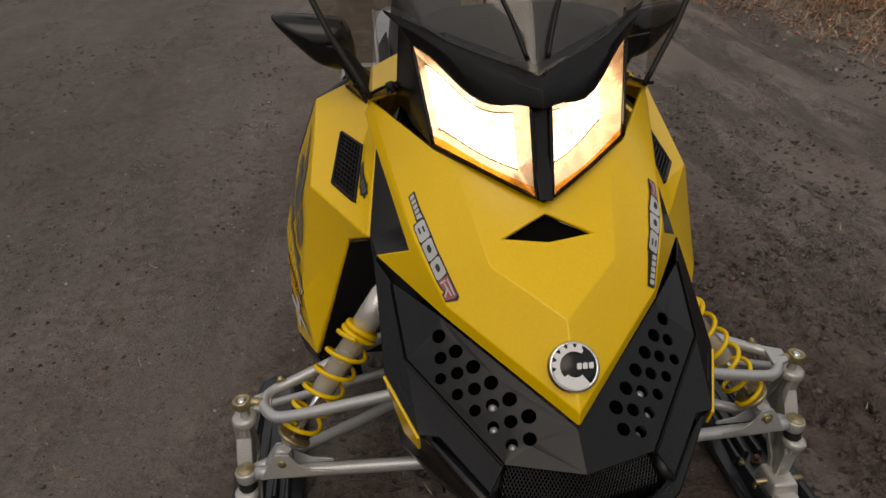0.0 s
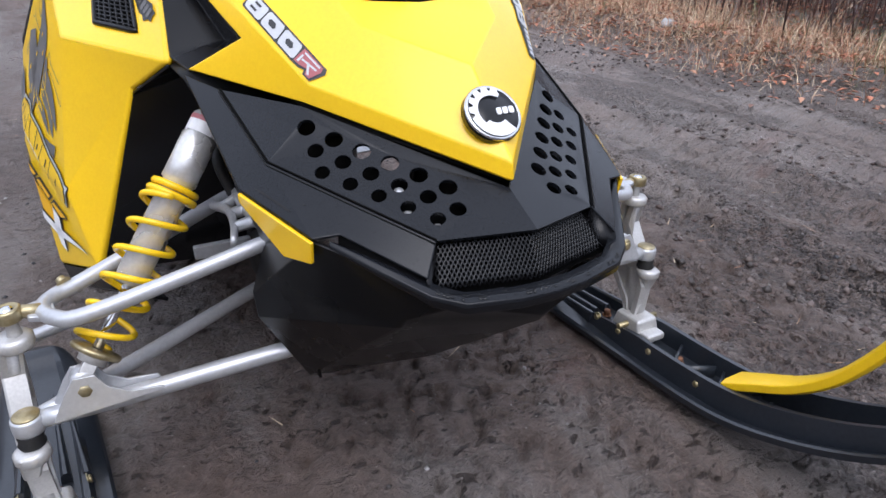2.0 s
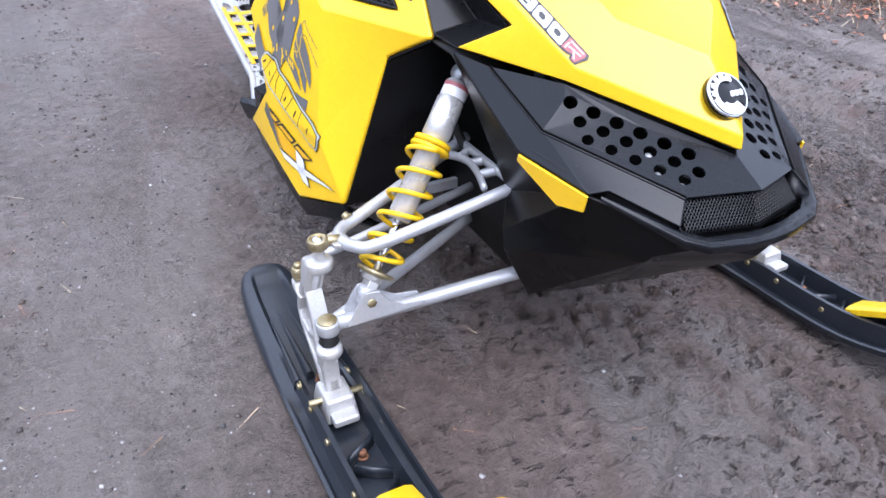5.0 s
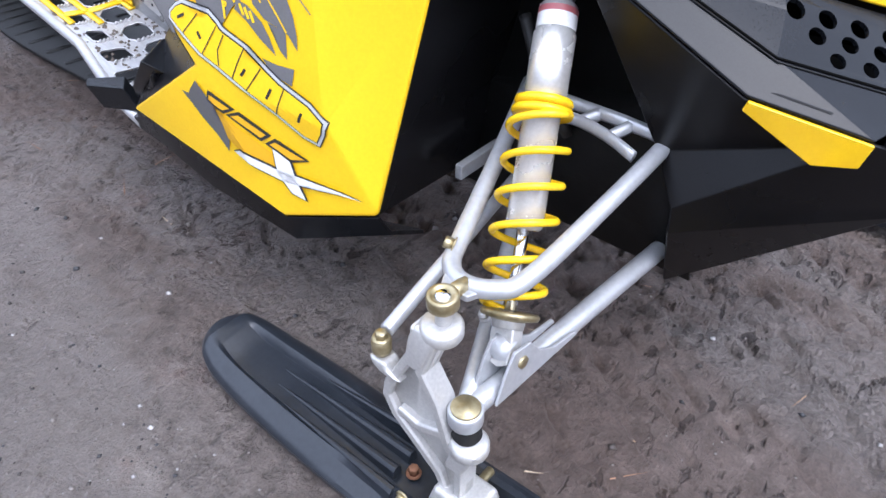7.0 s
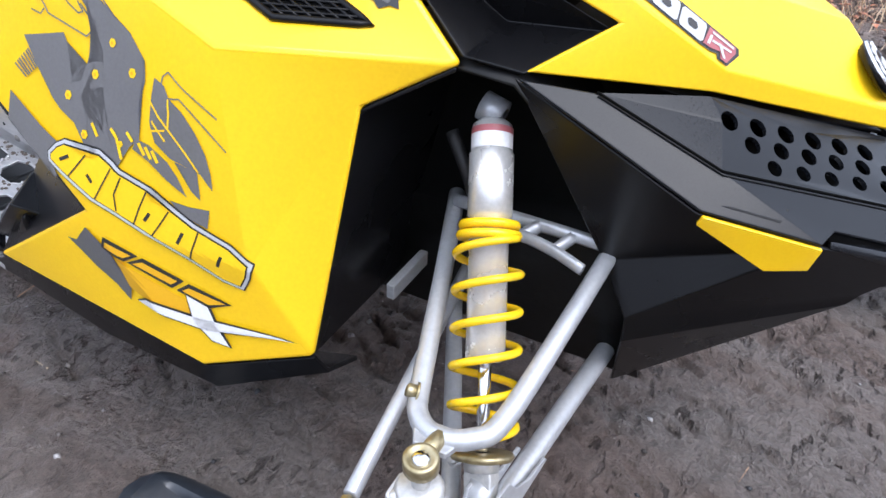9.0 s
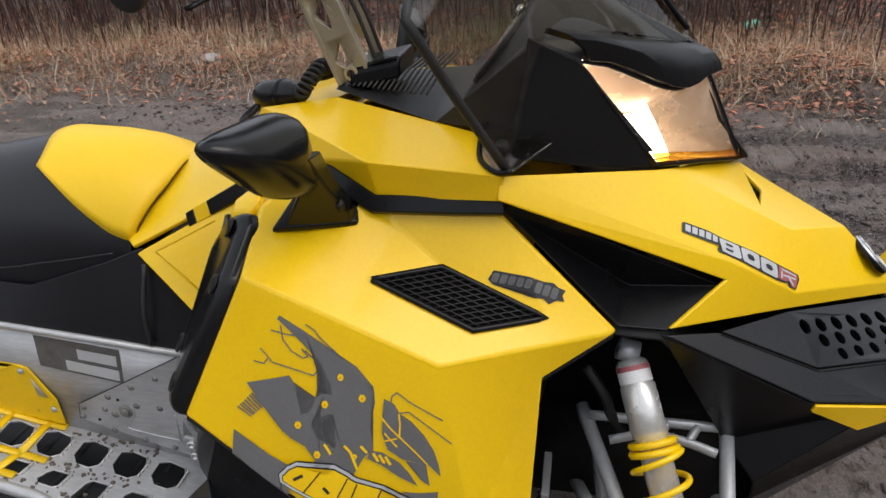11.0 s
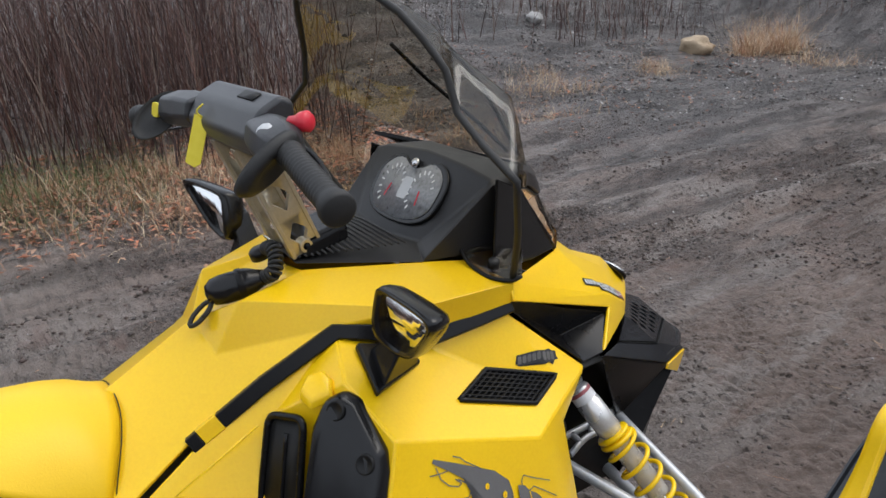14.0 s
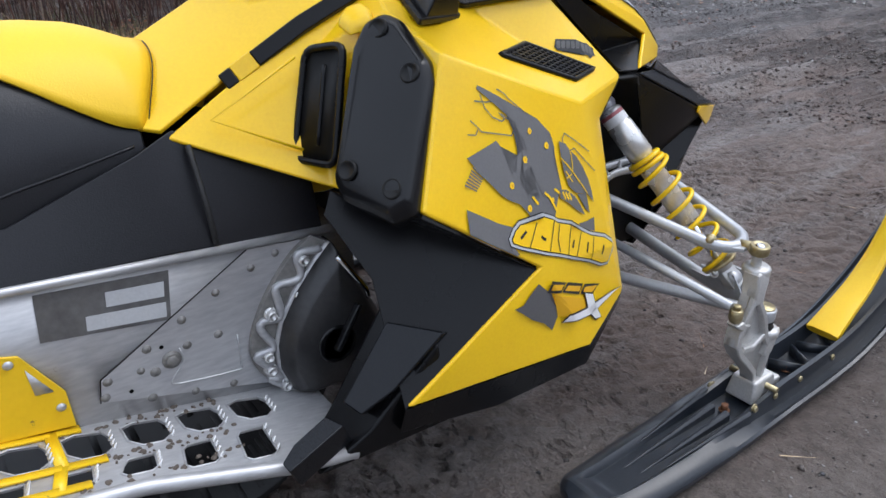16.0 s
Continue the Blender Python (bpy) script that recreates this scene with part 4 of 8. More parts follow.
part("amber_graphic", film_on(tree_r, [(0.416, 0.376), (0.322, 0.327), (0.287, 0.294), (0.363, 0.317), (0.406, 0.337)], on_side, IN, 0.0019, 3), ORANGE_INK, panel_r, smooth=False)
for block in ([(0.43, 0.386), (0.423, 0.4), (0.389, 0.383), (0.403, 0.376)], [(0.398, 0.374), (0.382, 0.38), (0.34, 0.359), (0.352, 0.35)], [(0.345, 0.347), (0.333, 0.355), (0.288, 0.336), (0.312, 0.33)]):
    for mat, grow, lift in ((DARK_INK, 0.0012, 0.0026), (ORANGE_INK, -0.0030, 0.0034)):
        part("model_block", film_on(tree_r, swollen(block, grow), on_side, IN, lift, 2), mat, panel_r, smooth=False)
for mat, g, lift in ((DARK_INK, 0.0022, 0.0036), (WHITE_INK, 0.0, 0.0046)):
    for q in ([(0.395, 0.323), (0.382, 0.329), (0.333, 0.317), (0.216, 0.3), (0.286, 0.303), (0.316, 0.301), (0.375, 0.317)], [(0.335, 0.343), (0.312, 0.331), (0.303, 0.307), (0.289, 0.282), (0.308, 0.288), (0.328, 0.311)]):
        part("crossed_stroke", film_on(tree_r, swollen(q, g), on_side, IN, lift, 3), mat, panel_r, smooth=False)
# engine maker's tag above the vent: plain bars
tag_way = Vector((0.5, 0.15, -0.85)).normalized()


def tag_place(u, v):
    a, b = Vector((-0.281, 0.250, 0.690)), Vector((-0.266, 0.158, 0.648))
    x = (b - a).normalized()
    y = tag_way.cross(x).normalized()
    return tuple(a + x * u + (y if y.x > 0 else -y) * v)


tag_edge = [(-0.003, 0.001), (0.004, -0.003), (0.050, -0.004), (0.060, -0.009), (0.072, -0.007), (0.080, -0.011), (0.089, -0.004), (0.099, -0.003), (0.095, 0.003), (0.098, 0.009), (0.088, 0.010), (0.080, 0.013), (0.068, 0.011), (0.002, 0.011)]
engine_tag = part("engine_tag", film_on(tree_r, tag_edge, tag_place, tag_way, 0.0014, 4), DARK_INK, panel_r, "dark tag with plain grey bars", smooth=False)
for k in range(8):
    u = 0.001 + 0.0108 * k + (0.003 if k > 4 else 0.0)
    block = rounded(u, -0.001 - (0.003 if k > 4 else 0.0), u + 0.0085, 0.0085, 0.002, 0.2, 2)
    part("tag_block", film_on(tree_r, block, tag_place, tag_way, 0.0022, 2), WORN_LABEL, engine_tag, smooth=False)

# inner fenders, black lower body and the seam trims
for s in (1, -1):
    inner = poly([flip(p, s) for p in ((-0.304, 0.186, 0.545), (-0.265, 0.097, 0.596), (-0.150, 0.14, 0.60), (-0.150, 0.22, 0.25), (-0.392, 0.203, 0.275), (-0.250, 0.30, 0.22))], [(0, 1, 2, 3, 4), (3, 4, 5)], (0, 0.6, 0.45))
    part("inner_fender", inner, BLACK, sled, "black inner fender", thick=0.006, bevel=0.004)
    fb = poly([flip(p, s) for p in ((-0.258, 0.040, 0.594), (-0.262, 0.098, 0.600), (-0.16, 0.20, 0.62), (-0.14, 0.02, 0.62), (-0.14, -0.10, 0.44), (-0.19, -0.10, 0.42), (-0.16, 0.26, 0.38), (-0.14, 0.26, 0.20), (-0.16, -0.13, 0.21))],
              [(0, 1, 2, 3), (0, 3, 4, 5), (2, 3, 4, 6), (4, 5, 8, 7, 6)], None)
    part("front_bulkhead", fb, DARK, sled, "dark bulkhead behind the suspension", thick=0.004)
    hood_gap = poly([flip(p, s) for p in ((-0.236, 0.240, 0.752), (-0.262, 0.094, 0.612), (-0.252, 0.034, 0.604), (-0.196, -0.034, 0.640), (-0.215, 0.10, 0.70), (-0.240, 0.235, 0.770), (-0.19, 0.08, 0.63))],
                    [(0, 1, 6), (1, 2, 6), (2, 3, 6), (3, 4, 6), (4, 5, 0, 6)], CORE)
    part("hood_gap_panel", hood_gap, BLACK, sled, "black recessed panel under the hood edge", thick=0.004, bevel=0.003)
    low_pts = ((-0.258, 0.650, 0.536), (-0.449, 0.446, 0.424), (-0.434, 0.662, 0.286), (-0.425, 0.668, 0.246), (-0.428, 0.318, 0.206), (-0.376, 0.190, 0.246), (-0.30, 0.20, 0.200), (-0.33, 0.42, 0.160), (-0.33, 0.60, 0.185), (-0.335, 0.640, 0.430), (-0.27, 0.668, 0.51), (-0.422, 0.614, 0.538), (-0.437, 0.321, 0.246), (-0.390, 0.199, 0.276), (-0.428, 0.500, 0.212))
    lowb = poly([flip(p, s) for p in low_pts], [(0, 11, 1), (0, 1, 10), (1, 9, 10), (1, 2, 9), (2, 8, 9), (2, 3, 8), (2, 12, 4, 14, 3), (12, 13, 5, 4), (3, 14, 7, 8), (14, 4, 7), (4, 5, 6, 7)], CORE)
    part("lower_side_body", lowb, BLACK, sled, "black plastic lower side body", thick=0.006, bevel=0.006)
    seam = [flip(p, s) for p in ((-0.144, 0.730, 0.674), (-0.164, 0.620, 0.738), (-0.182, 0.513, 0.788), (-0.206, 0.473, 0.782), (-0.238, 0.405, 0.756), (-0.243, 0.300, 0.760), (-0.243, 0.238, 0.762))]
    low, high = lerp(seam[0], seam[1], 0.14), lerp(seam[0], seam[1], 0.40)

    def strip(run, high_by, wide):
        ring = []
        for i, p in enumerate(run):
            d = (Vector(run[min(i + 1, len(run) - 1)]) - Vector(run[max(i - 1, 0)])).normalized()
            o = Vector(flip((-0.85, 0, 0.5), s))
            o = (o - d * o.dot(d)).normalized()
            w = d.cross(o)
            ring.append([Vector(p) + o * a + w * b for a, b in ((high_by, wide), (high_by, -wide), (-0.008, -wide - 0.002), (-0.008, wide + 0.002))])
        return loft(ring)

    part("seam_trim", strip(([high] + list(seam[1:])) if s > 0 else list(seam[3:]), 0.003, 0.011), BLACK, sled, "black rubber seam strip", bevel=0.002)
    if s > 0:
        part("seam_trim", strip([seam[0], low], 0.003, 0.011), BLACK, sled, "black rubber seam strip", bevel=0.002)
        part("seam_bridge", strip([low, high], 0.002, 0.012), YELLOW, sled, "yellow bridge across the seam", bevel=0.002)

# knee cover on the side panel
def knee_cover(s):
    out = [flip(p, s) for p in ((-0.276, 0.557, 0.756), (-0.294, 0.546, 0.748), (-0.360, 0.549, 0.706), (-0.373, 0.556, 0.684), (-0.424, 0.624, 0.548), (-0.404, 0.642, 0.532), (-0.325, 0.664, 0.544), (-0.305, 0.664, 0.562), (-0.268, 0.598, 0.718), (-0.264, 0.577, 0.746))]
    cen = sum((Vector(p) for p in out), Vector()) / len(out)
    n = (Vector(out[2]) - cen).cross(Vector(out[5]) - cen).normalized()
    n = n if n.dot(cen - Vector(CORE)) > 0 else -n
    bm = loft([[Vector(p) - n * 0.02 for p in out], [Vector(p) + n * 0.000 for p in out], [cen + (Vector(p) - cen) * 0.91 + n * 0.012 for p in out], [cen + (Vector(p) - cen) * 0.70 + n * 0.016 for p in out]])
    cover = part("knee_cover", bm, GLOSS_BLACK, sled, "glossy black moulded knee cover", bevel=0.011, segs=4)
    for q in ((-0.284, 0.562, 0.730), (-0.352, 0.568, 0.690), (-0.390, 0.622, 0.566), (-0.326, 0.646, 0.578)):
        p = Vector(flip(q, s))
        p = p + n * (0.016 - (p - cen).dot(n))
        m = along(tuple(p), tuple(p + n))
        part("cover_fastener", lathe([(0.0135, -0.002), (0.0125, 0.0012), (0.0105, 0.0010), (0.0095, -0.0006), (0, -0.0006)], m, 18), DARK, cover)


for s in (1,):
    knee_cover(s)
    op = [flip(p, s) for p in ((-0.183, 0.628, 0.706), (-0.240, 0.602, 0.716), (-0.268, 0.645, 0.572), (-0.205, 0.672, 0.572))]
    op = [tuple(Vector(p) + Vector(flip((-0.012, 0.004, 0.004), s))) for p in op]
    ring = []
    for i in range(4):
        prev, here, nxt = Vector(op[i - 1]), Vector(op[i]), Vector(op[(i + 1) % 4])
        p0, p1 = here.lerp(prev, min(0.4, 0.016 / (here - prev).length)), here.lerp(nxt, min(0.4, 0.016 / (here - nxt).length))
        ring += [tuple(p0.lerp(here, k / 4).lerp(here.lerp(p1, k / 4), k / 4)) for k in range(5)]
    # flat dark sheet paints the shaded depth of the opening
    slot = part("side_opening", poly(ring, [tuple(range(len(ring)))], CORE), DARK, sled, "side air opening with rounded corners, its shade a flat dark sheet", thick=0.003)
    part("opening_frame", tube(ring + ring[:2], 0.0055, 8, 1, smooth=False), BLACK, slot)
    fin = [lerp(lerp(op[0], op[1], 0.55), lerp(op[3], op[2], 0.55), k) for k in (0.15, 0.5, 0.85)]
    part("opening_fin", tube(fin, 0.004, 6, 4), BLACK, slot)
    tri = [flip(p, s) for p in ((-0.188, 0.768, 0.640), (-0.202, 0.652, 0.704), (-0.230, 0.668, 0.590))]
    part("panel_groove", tube([tri[1], tri[0], tri[2]], 0.0020, 8, 1, smooth=False), YELLOW, sled, "moulded yellow triangle on the side panel")

# tank, upper cowl and console
COWL_UP = {"m": (-0.078, 0.655, 0.760), "cr0": (-0.078, 0.611, 0.831), "cr1": (-0.240, 0.408, 0.812), "cr2": (-0.250, 0.238, 0.802), "cl": (-0.232, 0.400, 0.762), "bk": (-0.250, 0.240, 0.770),
           "sb": (-0.176, 0.512, 0.791), "sa": (-0.140, 0.729, 0.678), "sf": (-0.112, 0.876, 0.640), "st": (-0.056, 0.878, 0.662), "t0": (0, 0.880, 0.682), "t1": (0, 0.660, 0.791),
           "t2": (-0.050, 0.600, 0.813), "d0": (-0.060, 0.500, 0.842), "d1": (-0.150, 0.330, 0.834), "d2": (-0.160, 0.260, 0.820), "sq": (-0.160, 0.826, 0.632), "t3": (0, 0.560, 0.818), "t4": (0, 0.50, 0.832)}
UP_FACES = ["cr1 cr2 bk cl", "sb cr1 cl", "cr0 cr1 sb", "cr0 sb m", "sb sa m", "m sa sf", "m sf st", "sf sa sq", "cr0 m t1", "m st t0 t1", "cr0 t1 t2", "t1 t3 t2", "cr0 t2 d0", "t2 t3 t4 d0", "cr0 d0 d1 cr1", "cr1 d1 d2 cr2"]
tank_bm = mirrored(COWL_UP, UP_FACES)
part("tank_cowl", tank_bm, YELLOW, sled, "yellow tank and upper cowl", thick=0.008, bevel=0.008, segs=3)

# dash and gauges
DASH = {"a": (0, 0.505, 0.858), "b": (-0.050, 0.505, 0.850), "c": (-0.150, 0.335, 0.838), "d": (-0.168, 0.214, 0.826), "e": (-0.150, 0.060, 0.800), "f": (-0.172, 0.158, 0.920), "g": (-0.176, 0.212, 0.943),
        "h": (-0.112, 0.222, 0.960), "i": (0, 0.218, 0.968), "j": (0, 0.315, 0.838), "k": (-0.100, 0.310, 0.846), "l": (-0.130, 0.120, 0.945), "m": (0, 0.040, 0.908)}
DASH_FACES = ["a b k j", "b c k", "k h i j", "k g h", "k c g", "c d g", "d f g", "d e f", "h g l", "g f l", "h l m i"]
part("dash", mirrored(DASH, DASH_FACES), DASH_BLACK, sled, "matt black dash behind the windshield", bevel=0.006, segs=3)
ribs = []
for i in range(17):
    y = 0.494 - 0.0088 * i
    w = 0.044 + 0.0052 * i
    z = 0.8605 + 0.0006 * i
    ribs.append(tube([(-w, y, z - 0.005), (0, y, z + 0.001), (w, y, z - 0.005)], 0.0019, 5, 1, smooth=False))
part("dash_ribs", join(*ribs), DASH_BLACK, sled, "ribbed black dash top")
gm = frame_on((-0.004, 0.262, 0.907), (-0.1, 0.262, 0.909), (-0.004, 0.212, 0.971))
# the face looks back and up at the rider
if gm.to_3x3().col[2].y < 0:
    gm = gm @ pose(0, 0, 0, 180, 0, 0)


def gauge_outline(k=1.0):
    pts = []
    for i in range(40):
        a = 2 * math.pi * i / 40
        ca_, sa_ = math.cos(a), math.sin(a)
        x, y = 0.092 * math.copysign(abs(ca_) ** 0.78, ca_), 0.056 * math.copysign(abs(sa_) ** (0.85 if sa_ * (1 if (gm.to_3x3() @ Vector((0, 1, 0))).z > 0 else -1) > 0 else 0.62), sa_)
        up = 1 if (gm.to_3x3() @ Vector((0, 1, 0))).z > 0 else -1
        notch = 0.021 * math.exp(-((a - (math.pi / 2 if up > 0 else 3 * math.pi / 2)) / 0.26) ** 2)
        x *= 1.0 + 0.05 * up * math.sin(a)
        y = y - up * notch
        pts.append((x * k, y * k))
    return pts


gauge = part("instrument", prism(gauge_outline(1.14), gm @ pose(0, 0, -0.004), 0.010), GLOSS_BLACK, sled, "twin-dial instrument cluster with grey face", bevel=0.003)
face = part("dial_face", prism(gauge_outline(), gm @ pose(0, 0, 0.0062), 0.0012), DIAL, gauge)
up_sign = 1 if (gm.to_3x3() @ Vector((0, 1, 0))).z > 0 else -1
ticks, needles = [], []
for side in (-1, 1):
    for k in range(11):
        a = radians(20 + 22 * k)
        cx, cy = side * 0.044, -0.002
        x, y = cx + 0.030 * math.cos(a), cy + 0.036 * math.sin(a)
        if abs(x) > 0.010:
            ticks.append(box_bm((0.0075, 0.0030, 0.0008), gm @ pose(x, y, 0.0078, 0, 0, math.degrees(a))))
    needles.append(box_bm((0.0030, 0.026, 0.001), gm @ pose(side * 0.046, -up_sign * 0.014, 0.0082, 0, 0, side * 12)))
tagged(part("dial_ticks", join(*ticks), WHITE_INK, gauge, smooth=False), "white dial ticks", kind="stuff")
part("needles", join(*needles), RED, gauge, "red dial needles", smooth=False)
part("dial_screen", prism(rounded(-0.014, -0.022, 0.014, 0.018, 0.006), gm @ pose(0, 0, 0.0075), 0.0008), SILVER_INK, gauge, smooth=False)
part("trip_knob", lathe([(0, 0), (0.009, 0), (0.009, 0.007), (0.006, 0.010), (0, 0.010)], gm @ pose(0, up_sign * 0.044, 0.006), 18), CHROME, gauge, "round chrome trip knob")

part("riser_boot", loft([[(x, y, z) for x, y, z in ((-hw, 0.484, zl), (hw, 0.484, zl), (hw, 0.408, zl + 0.016), (-hw, 0.408, zl + 0.016))] for hw, zl in ((0.050, 0.850), (0.046, 0.872), (0.040, 0.880))]), BLACK, sled, "black moulded boot before the steering riser", bevel=0.006, segs=3)

# smoked foot of the windshield, bolted to the cowl on each side
for s in (1, -1):
    tab_pts = [flip(p, s) for p in ((-0.150, 0.262, 0.842), (-0.165, 0.272, 0.835), (-0.190, 0.274, 0.822), (-0.225, 0.268, 0.812), (-0.250, 0.246, 0.807), (-0.256, 0.228, 0.812), (-0.210, 0.184, 0.832))]
    tab = part("windshield_foot", poly(tab_pts, [tuple(range(7))], (0, 0.23, 0.5)), TINTED, sled, "smoked windshield foot with a rubber bolt", thick=0.004, bevel=0.0015)
    part("foot_edge", tube(tab_pts[:6], 0.0035, 6, 3), BLACK, tab)
    part("foot_bolt", lathe([(0, 0.008), (0.006, 0.008), (0.009, 0.005), (0.009, -0.010), (0, -0.010)], along(flip((-0.208, 0.244, 0.823), s), flip((-0.24, 0.26, 0.93), s)), 14), RUBBER, tab)

# steering: riser, bar, block, grips, levers
steer = part("handlebar", tube([(-0.360, 0.583, 1.037), (-0.242, 0.570, 1.065), (-0.12, 0.548, 1.072), (0.12, 0.548, 1.072), (0.242, 0.570, 1.065), (0.360, 0.583, 1.037)], 0.011, 12, 6), BLACK, sled, "black handlebar with rubber grips")
for s in (1, -1):
    rise = []
    ro, rt = Vector(flip((-0.036, 0.478, 0.862), s)), Vector(flip((-0.042, 0.546, 1.048), s))
    fm = frame_on(tuple(ro), tuple(rt), (ro.x, ro.y - 0.1, ro.z))
    length = (rt - ro).length
    # flat plate with three diamond windows
    w, cell = 0.027, length / 3
    halves = []
    for k in range(3):
        c, ha, hb = cell * (k + 0.5), cell * 0.34, 0.015
        for sg in (1, -1):
            out = [(c - cell / 2, sg * w), (c + cell / 2, sg * w), (c + cell / 2, 0), (c + ha, 0), (c + 0.1 * ha, sg * hb), (c - 0.1 * ha, sg * hb), (c - ha, 0), (c - cell / 2, 0)]
            halves.append(prism(out, pose(0, 0, -0.005), 0.010))
    for sg in (1, -1):
        halves.append(prism([(0, sg * w), (length, sg * w), (length, sg * (w - 0.006)), (0, sg * (w - 0.006))], pose(0, 0, -0.008), 0.016))
    halves.append(lathe([(0.006, -0.010), (0.011, -0.010), (0.011, 0.010), (0.006, 0.010)], pose(0.010, 0, 0), 16))
    bmr = join(*halves)
    bmesh.ops.remove_doubles(bmr, verts=bmr.verts[:], dist=0.0004)
    bmesh.ops.transform(bmr, matrix=fm, verts=bmr.verts[:])
    part("riser_plate", bmr, BRONZE, steer, "champagne alloy riser plate with diamond windows", bevel=0.001)
    g0, g1 = Vector(flip((-0.238, 0.570, 1.066), s)), Vector(flip((-0.384, 0.586, 1.033), s))
    L = (g1 - g0).length
    ribbed = [(0, 0), (0.0175, 0), (0.0175, 0.010)]
    for k in range(1, 16):
        z = 0.010 + (L - 0.034) * k / 16
        ribbed += [(0.0160, z - 0.0016), (0.0168, z), (0.0160, z + 0.0016)]
    ribbed += [(0.0165, L - 0.022), (0.0205, L - 0.012), (0.0205, L - 0.003), (0.018, L), (0, L)]
    part("grip", lathe(ribbed, along(tuple(g0), tuple(g1)), 24), RUBBER, steer, "black ribbed rubber grip")
    part("control_housing", loft([[Vector(flip((x, y + dy * k, z + dz * k), s)) for dy, dz in ((-0.030, -0.014), (-0.012, -0.028), (0.020, -0.027), (0.034, -0.008), (0.026, 0.020), (-0.010, 0.027), (-0.028, 0.016))] for x, y, z, k in ((-0.226, 0.568, 1.067, 0.72), (-0.206, 0.564, 1.069, 1.0), (-0.160, 0.556, 1.071, 1.05), (-0.118, 0.550, 1.072, 0.9))]), PAD, steer, "grey-black switch housing", bevel=0.006, segs=3)
    lever = [Vector(flip(p, s)) for p in ((-0.165, 0.530, 1.062), (-0.205, 0.522, 1.046), (-0.265, 0.534, 1.024), (-0.330, 0.552, 1.010))]
    part("lever", tube(lever, 0.005, 8, 5, squash=0.6), BLACK, steer, "black hand lever")
    # rubber flange: a shallow dish reaching further behind the bar than before it
    fl_c = Vector(flip((-0.231, 0.590, 1.052), s))
    bar_d = (g1 - g0).normalized()
    u1 = Vector((0, 0.82, -0.57)).normalized()
    u2 = Vector(flip((0.55, -0.70, -0.45), s))
    u2 = (u2 - u1 * u2.dot(u1)).normalized()
    up_n = u1.cross(u2) if u1.cross(u2).dot(bar_d) > 0 else u2.cross(u1)
    dish = []
    for k, d in ((0.30, -0.002), (0.62, 0.004), (0.90, 0.000), (1.0, -0.007), (1.0, -0.012), (0.88, -0.007), (0.60, -0.004), (0.30, -0.010)):
        dish.append([fl_c + u1 * (0.052 * k * math.cos(a)) + u2 * (0.028 * k * math.sin(a)) + up_n * d for a in [2 * math.pi * n / 28 for n in range(28)]])
    part("hand_flange", loft(dish), RUBBER, steer, "black rubber hand flange")
part("centre_pad", loft([[(x, y, z) for y, z in ((0.504, 1.106), (0.522, 1.116), (0.556, 1.100), (0.578, 1.066), (0.572, 1.040), (0.530, 1.034), (0.508, 1.050))] for x in (-0.124, -0.10, -0.045, 0.045, 0.10, 0.124)]), PAD, steer, "grey-black bar pad", bevel=0.008, segs=3)
part("pad_slot", loft([[(x, y, z) for y, z in ((0.530, 1.112), (0.544, 1.1055), (0.544, 1.108), (0.530, 1.1145))] for x in (-0.075, -0.02)]), DARK, steer)
part("kill_switch", lathe([(0, 0), (0.009, 0), (0.009, 0.012), (0.0125, 0.015), (0.0135, 0.026), (0.010, 0.030), (0, 0.030)], along((-0.184, 0.540, 1.090), (-0.230, 0.512, 1.096)), 20), RED, steer, "red emergency stop button")
part("primer_button", lathe([(0, 0), (0.0115, 0), (0.0115, 0.006), (0.009, 0.009), (0, 0.009)], along((-0.192, 0.576, 1.084), (-0.215, 0.640, 1.160)), 20), SILVER_INK, steer, "pale round button")
part("warning_tag", prism([(-0.013, 0), (0.013, 0), (0.013, -0.070), (0.004, -0.078), (-0.013, -0.074)], Matrix.Translation((0.060, 0.573, 1.074)) @ pose(0, 0, 0, 75, 14, 215), 0.001), TAG, steer, "yellow hanging tag", smooth=False)
part("tag_tie", tube([(0.060, 0.574, 1.072), (0.060, 0.580, 1.082), (0.056, 0.570, 1.092)], 0.0015, 5, 4), TAG, steer)
part("choke_tab", prism(rounded(-0.008, -0.012, 0.008, 0.012, 0.005), Matrix.Translation((0.232, 0.592, 1.066)) @ pose(0, 0, 0, 80, 10, 200), 0.006), TAG, steer, "small yellow lever tab", bevel=0.001)
for k, (p, q) in enumerate((((0.03, 0.53, 1.04), (0.03, 0.45, 0.872)), ((0.0, 0.53, 1.04), (-0.01, 0.45, 0.872)))):
    part("cable", tube([p, lerp(lerp(p, q, 0.5), (p[0] * 1.2, p[1] - 0.05, 0.97), 0.6), q], 0.003, 6), RUBBER, steer)

# tether cord and its cap on the console
cap_a, cap_b = Vector((-0.030, 0.634, 0.834)), Vector((-0.048, 0.566, 0.842))
cap_l = (cap_b - cap_a).length
tether_cap = part("tether_cap", lathe([(0, -0.008), (0.012, -0.006), (0.020, 0.004), (0.0225, 0.018), (0.0225, cap_l - 0.018), (0.019, cap_l - 0.008), (0.015, cap_l), (0.012, cap_l + 0.010), (0, cap_l + 0.012)], along(tuple(cap_a), tuple(cap_b)), 24), GLOSS_BLACK, sled, "glossy black tether cap lying on the console")
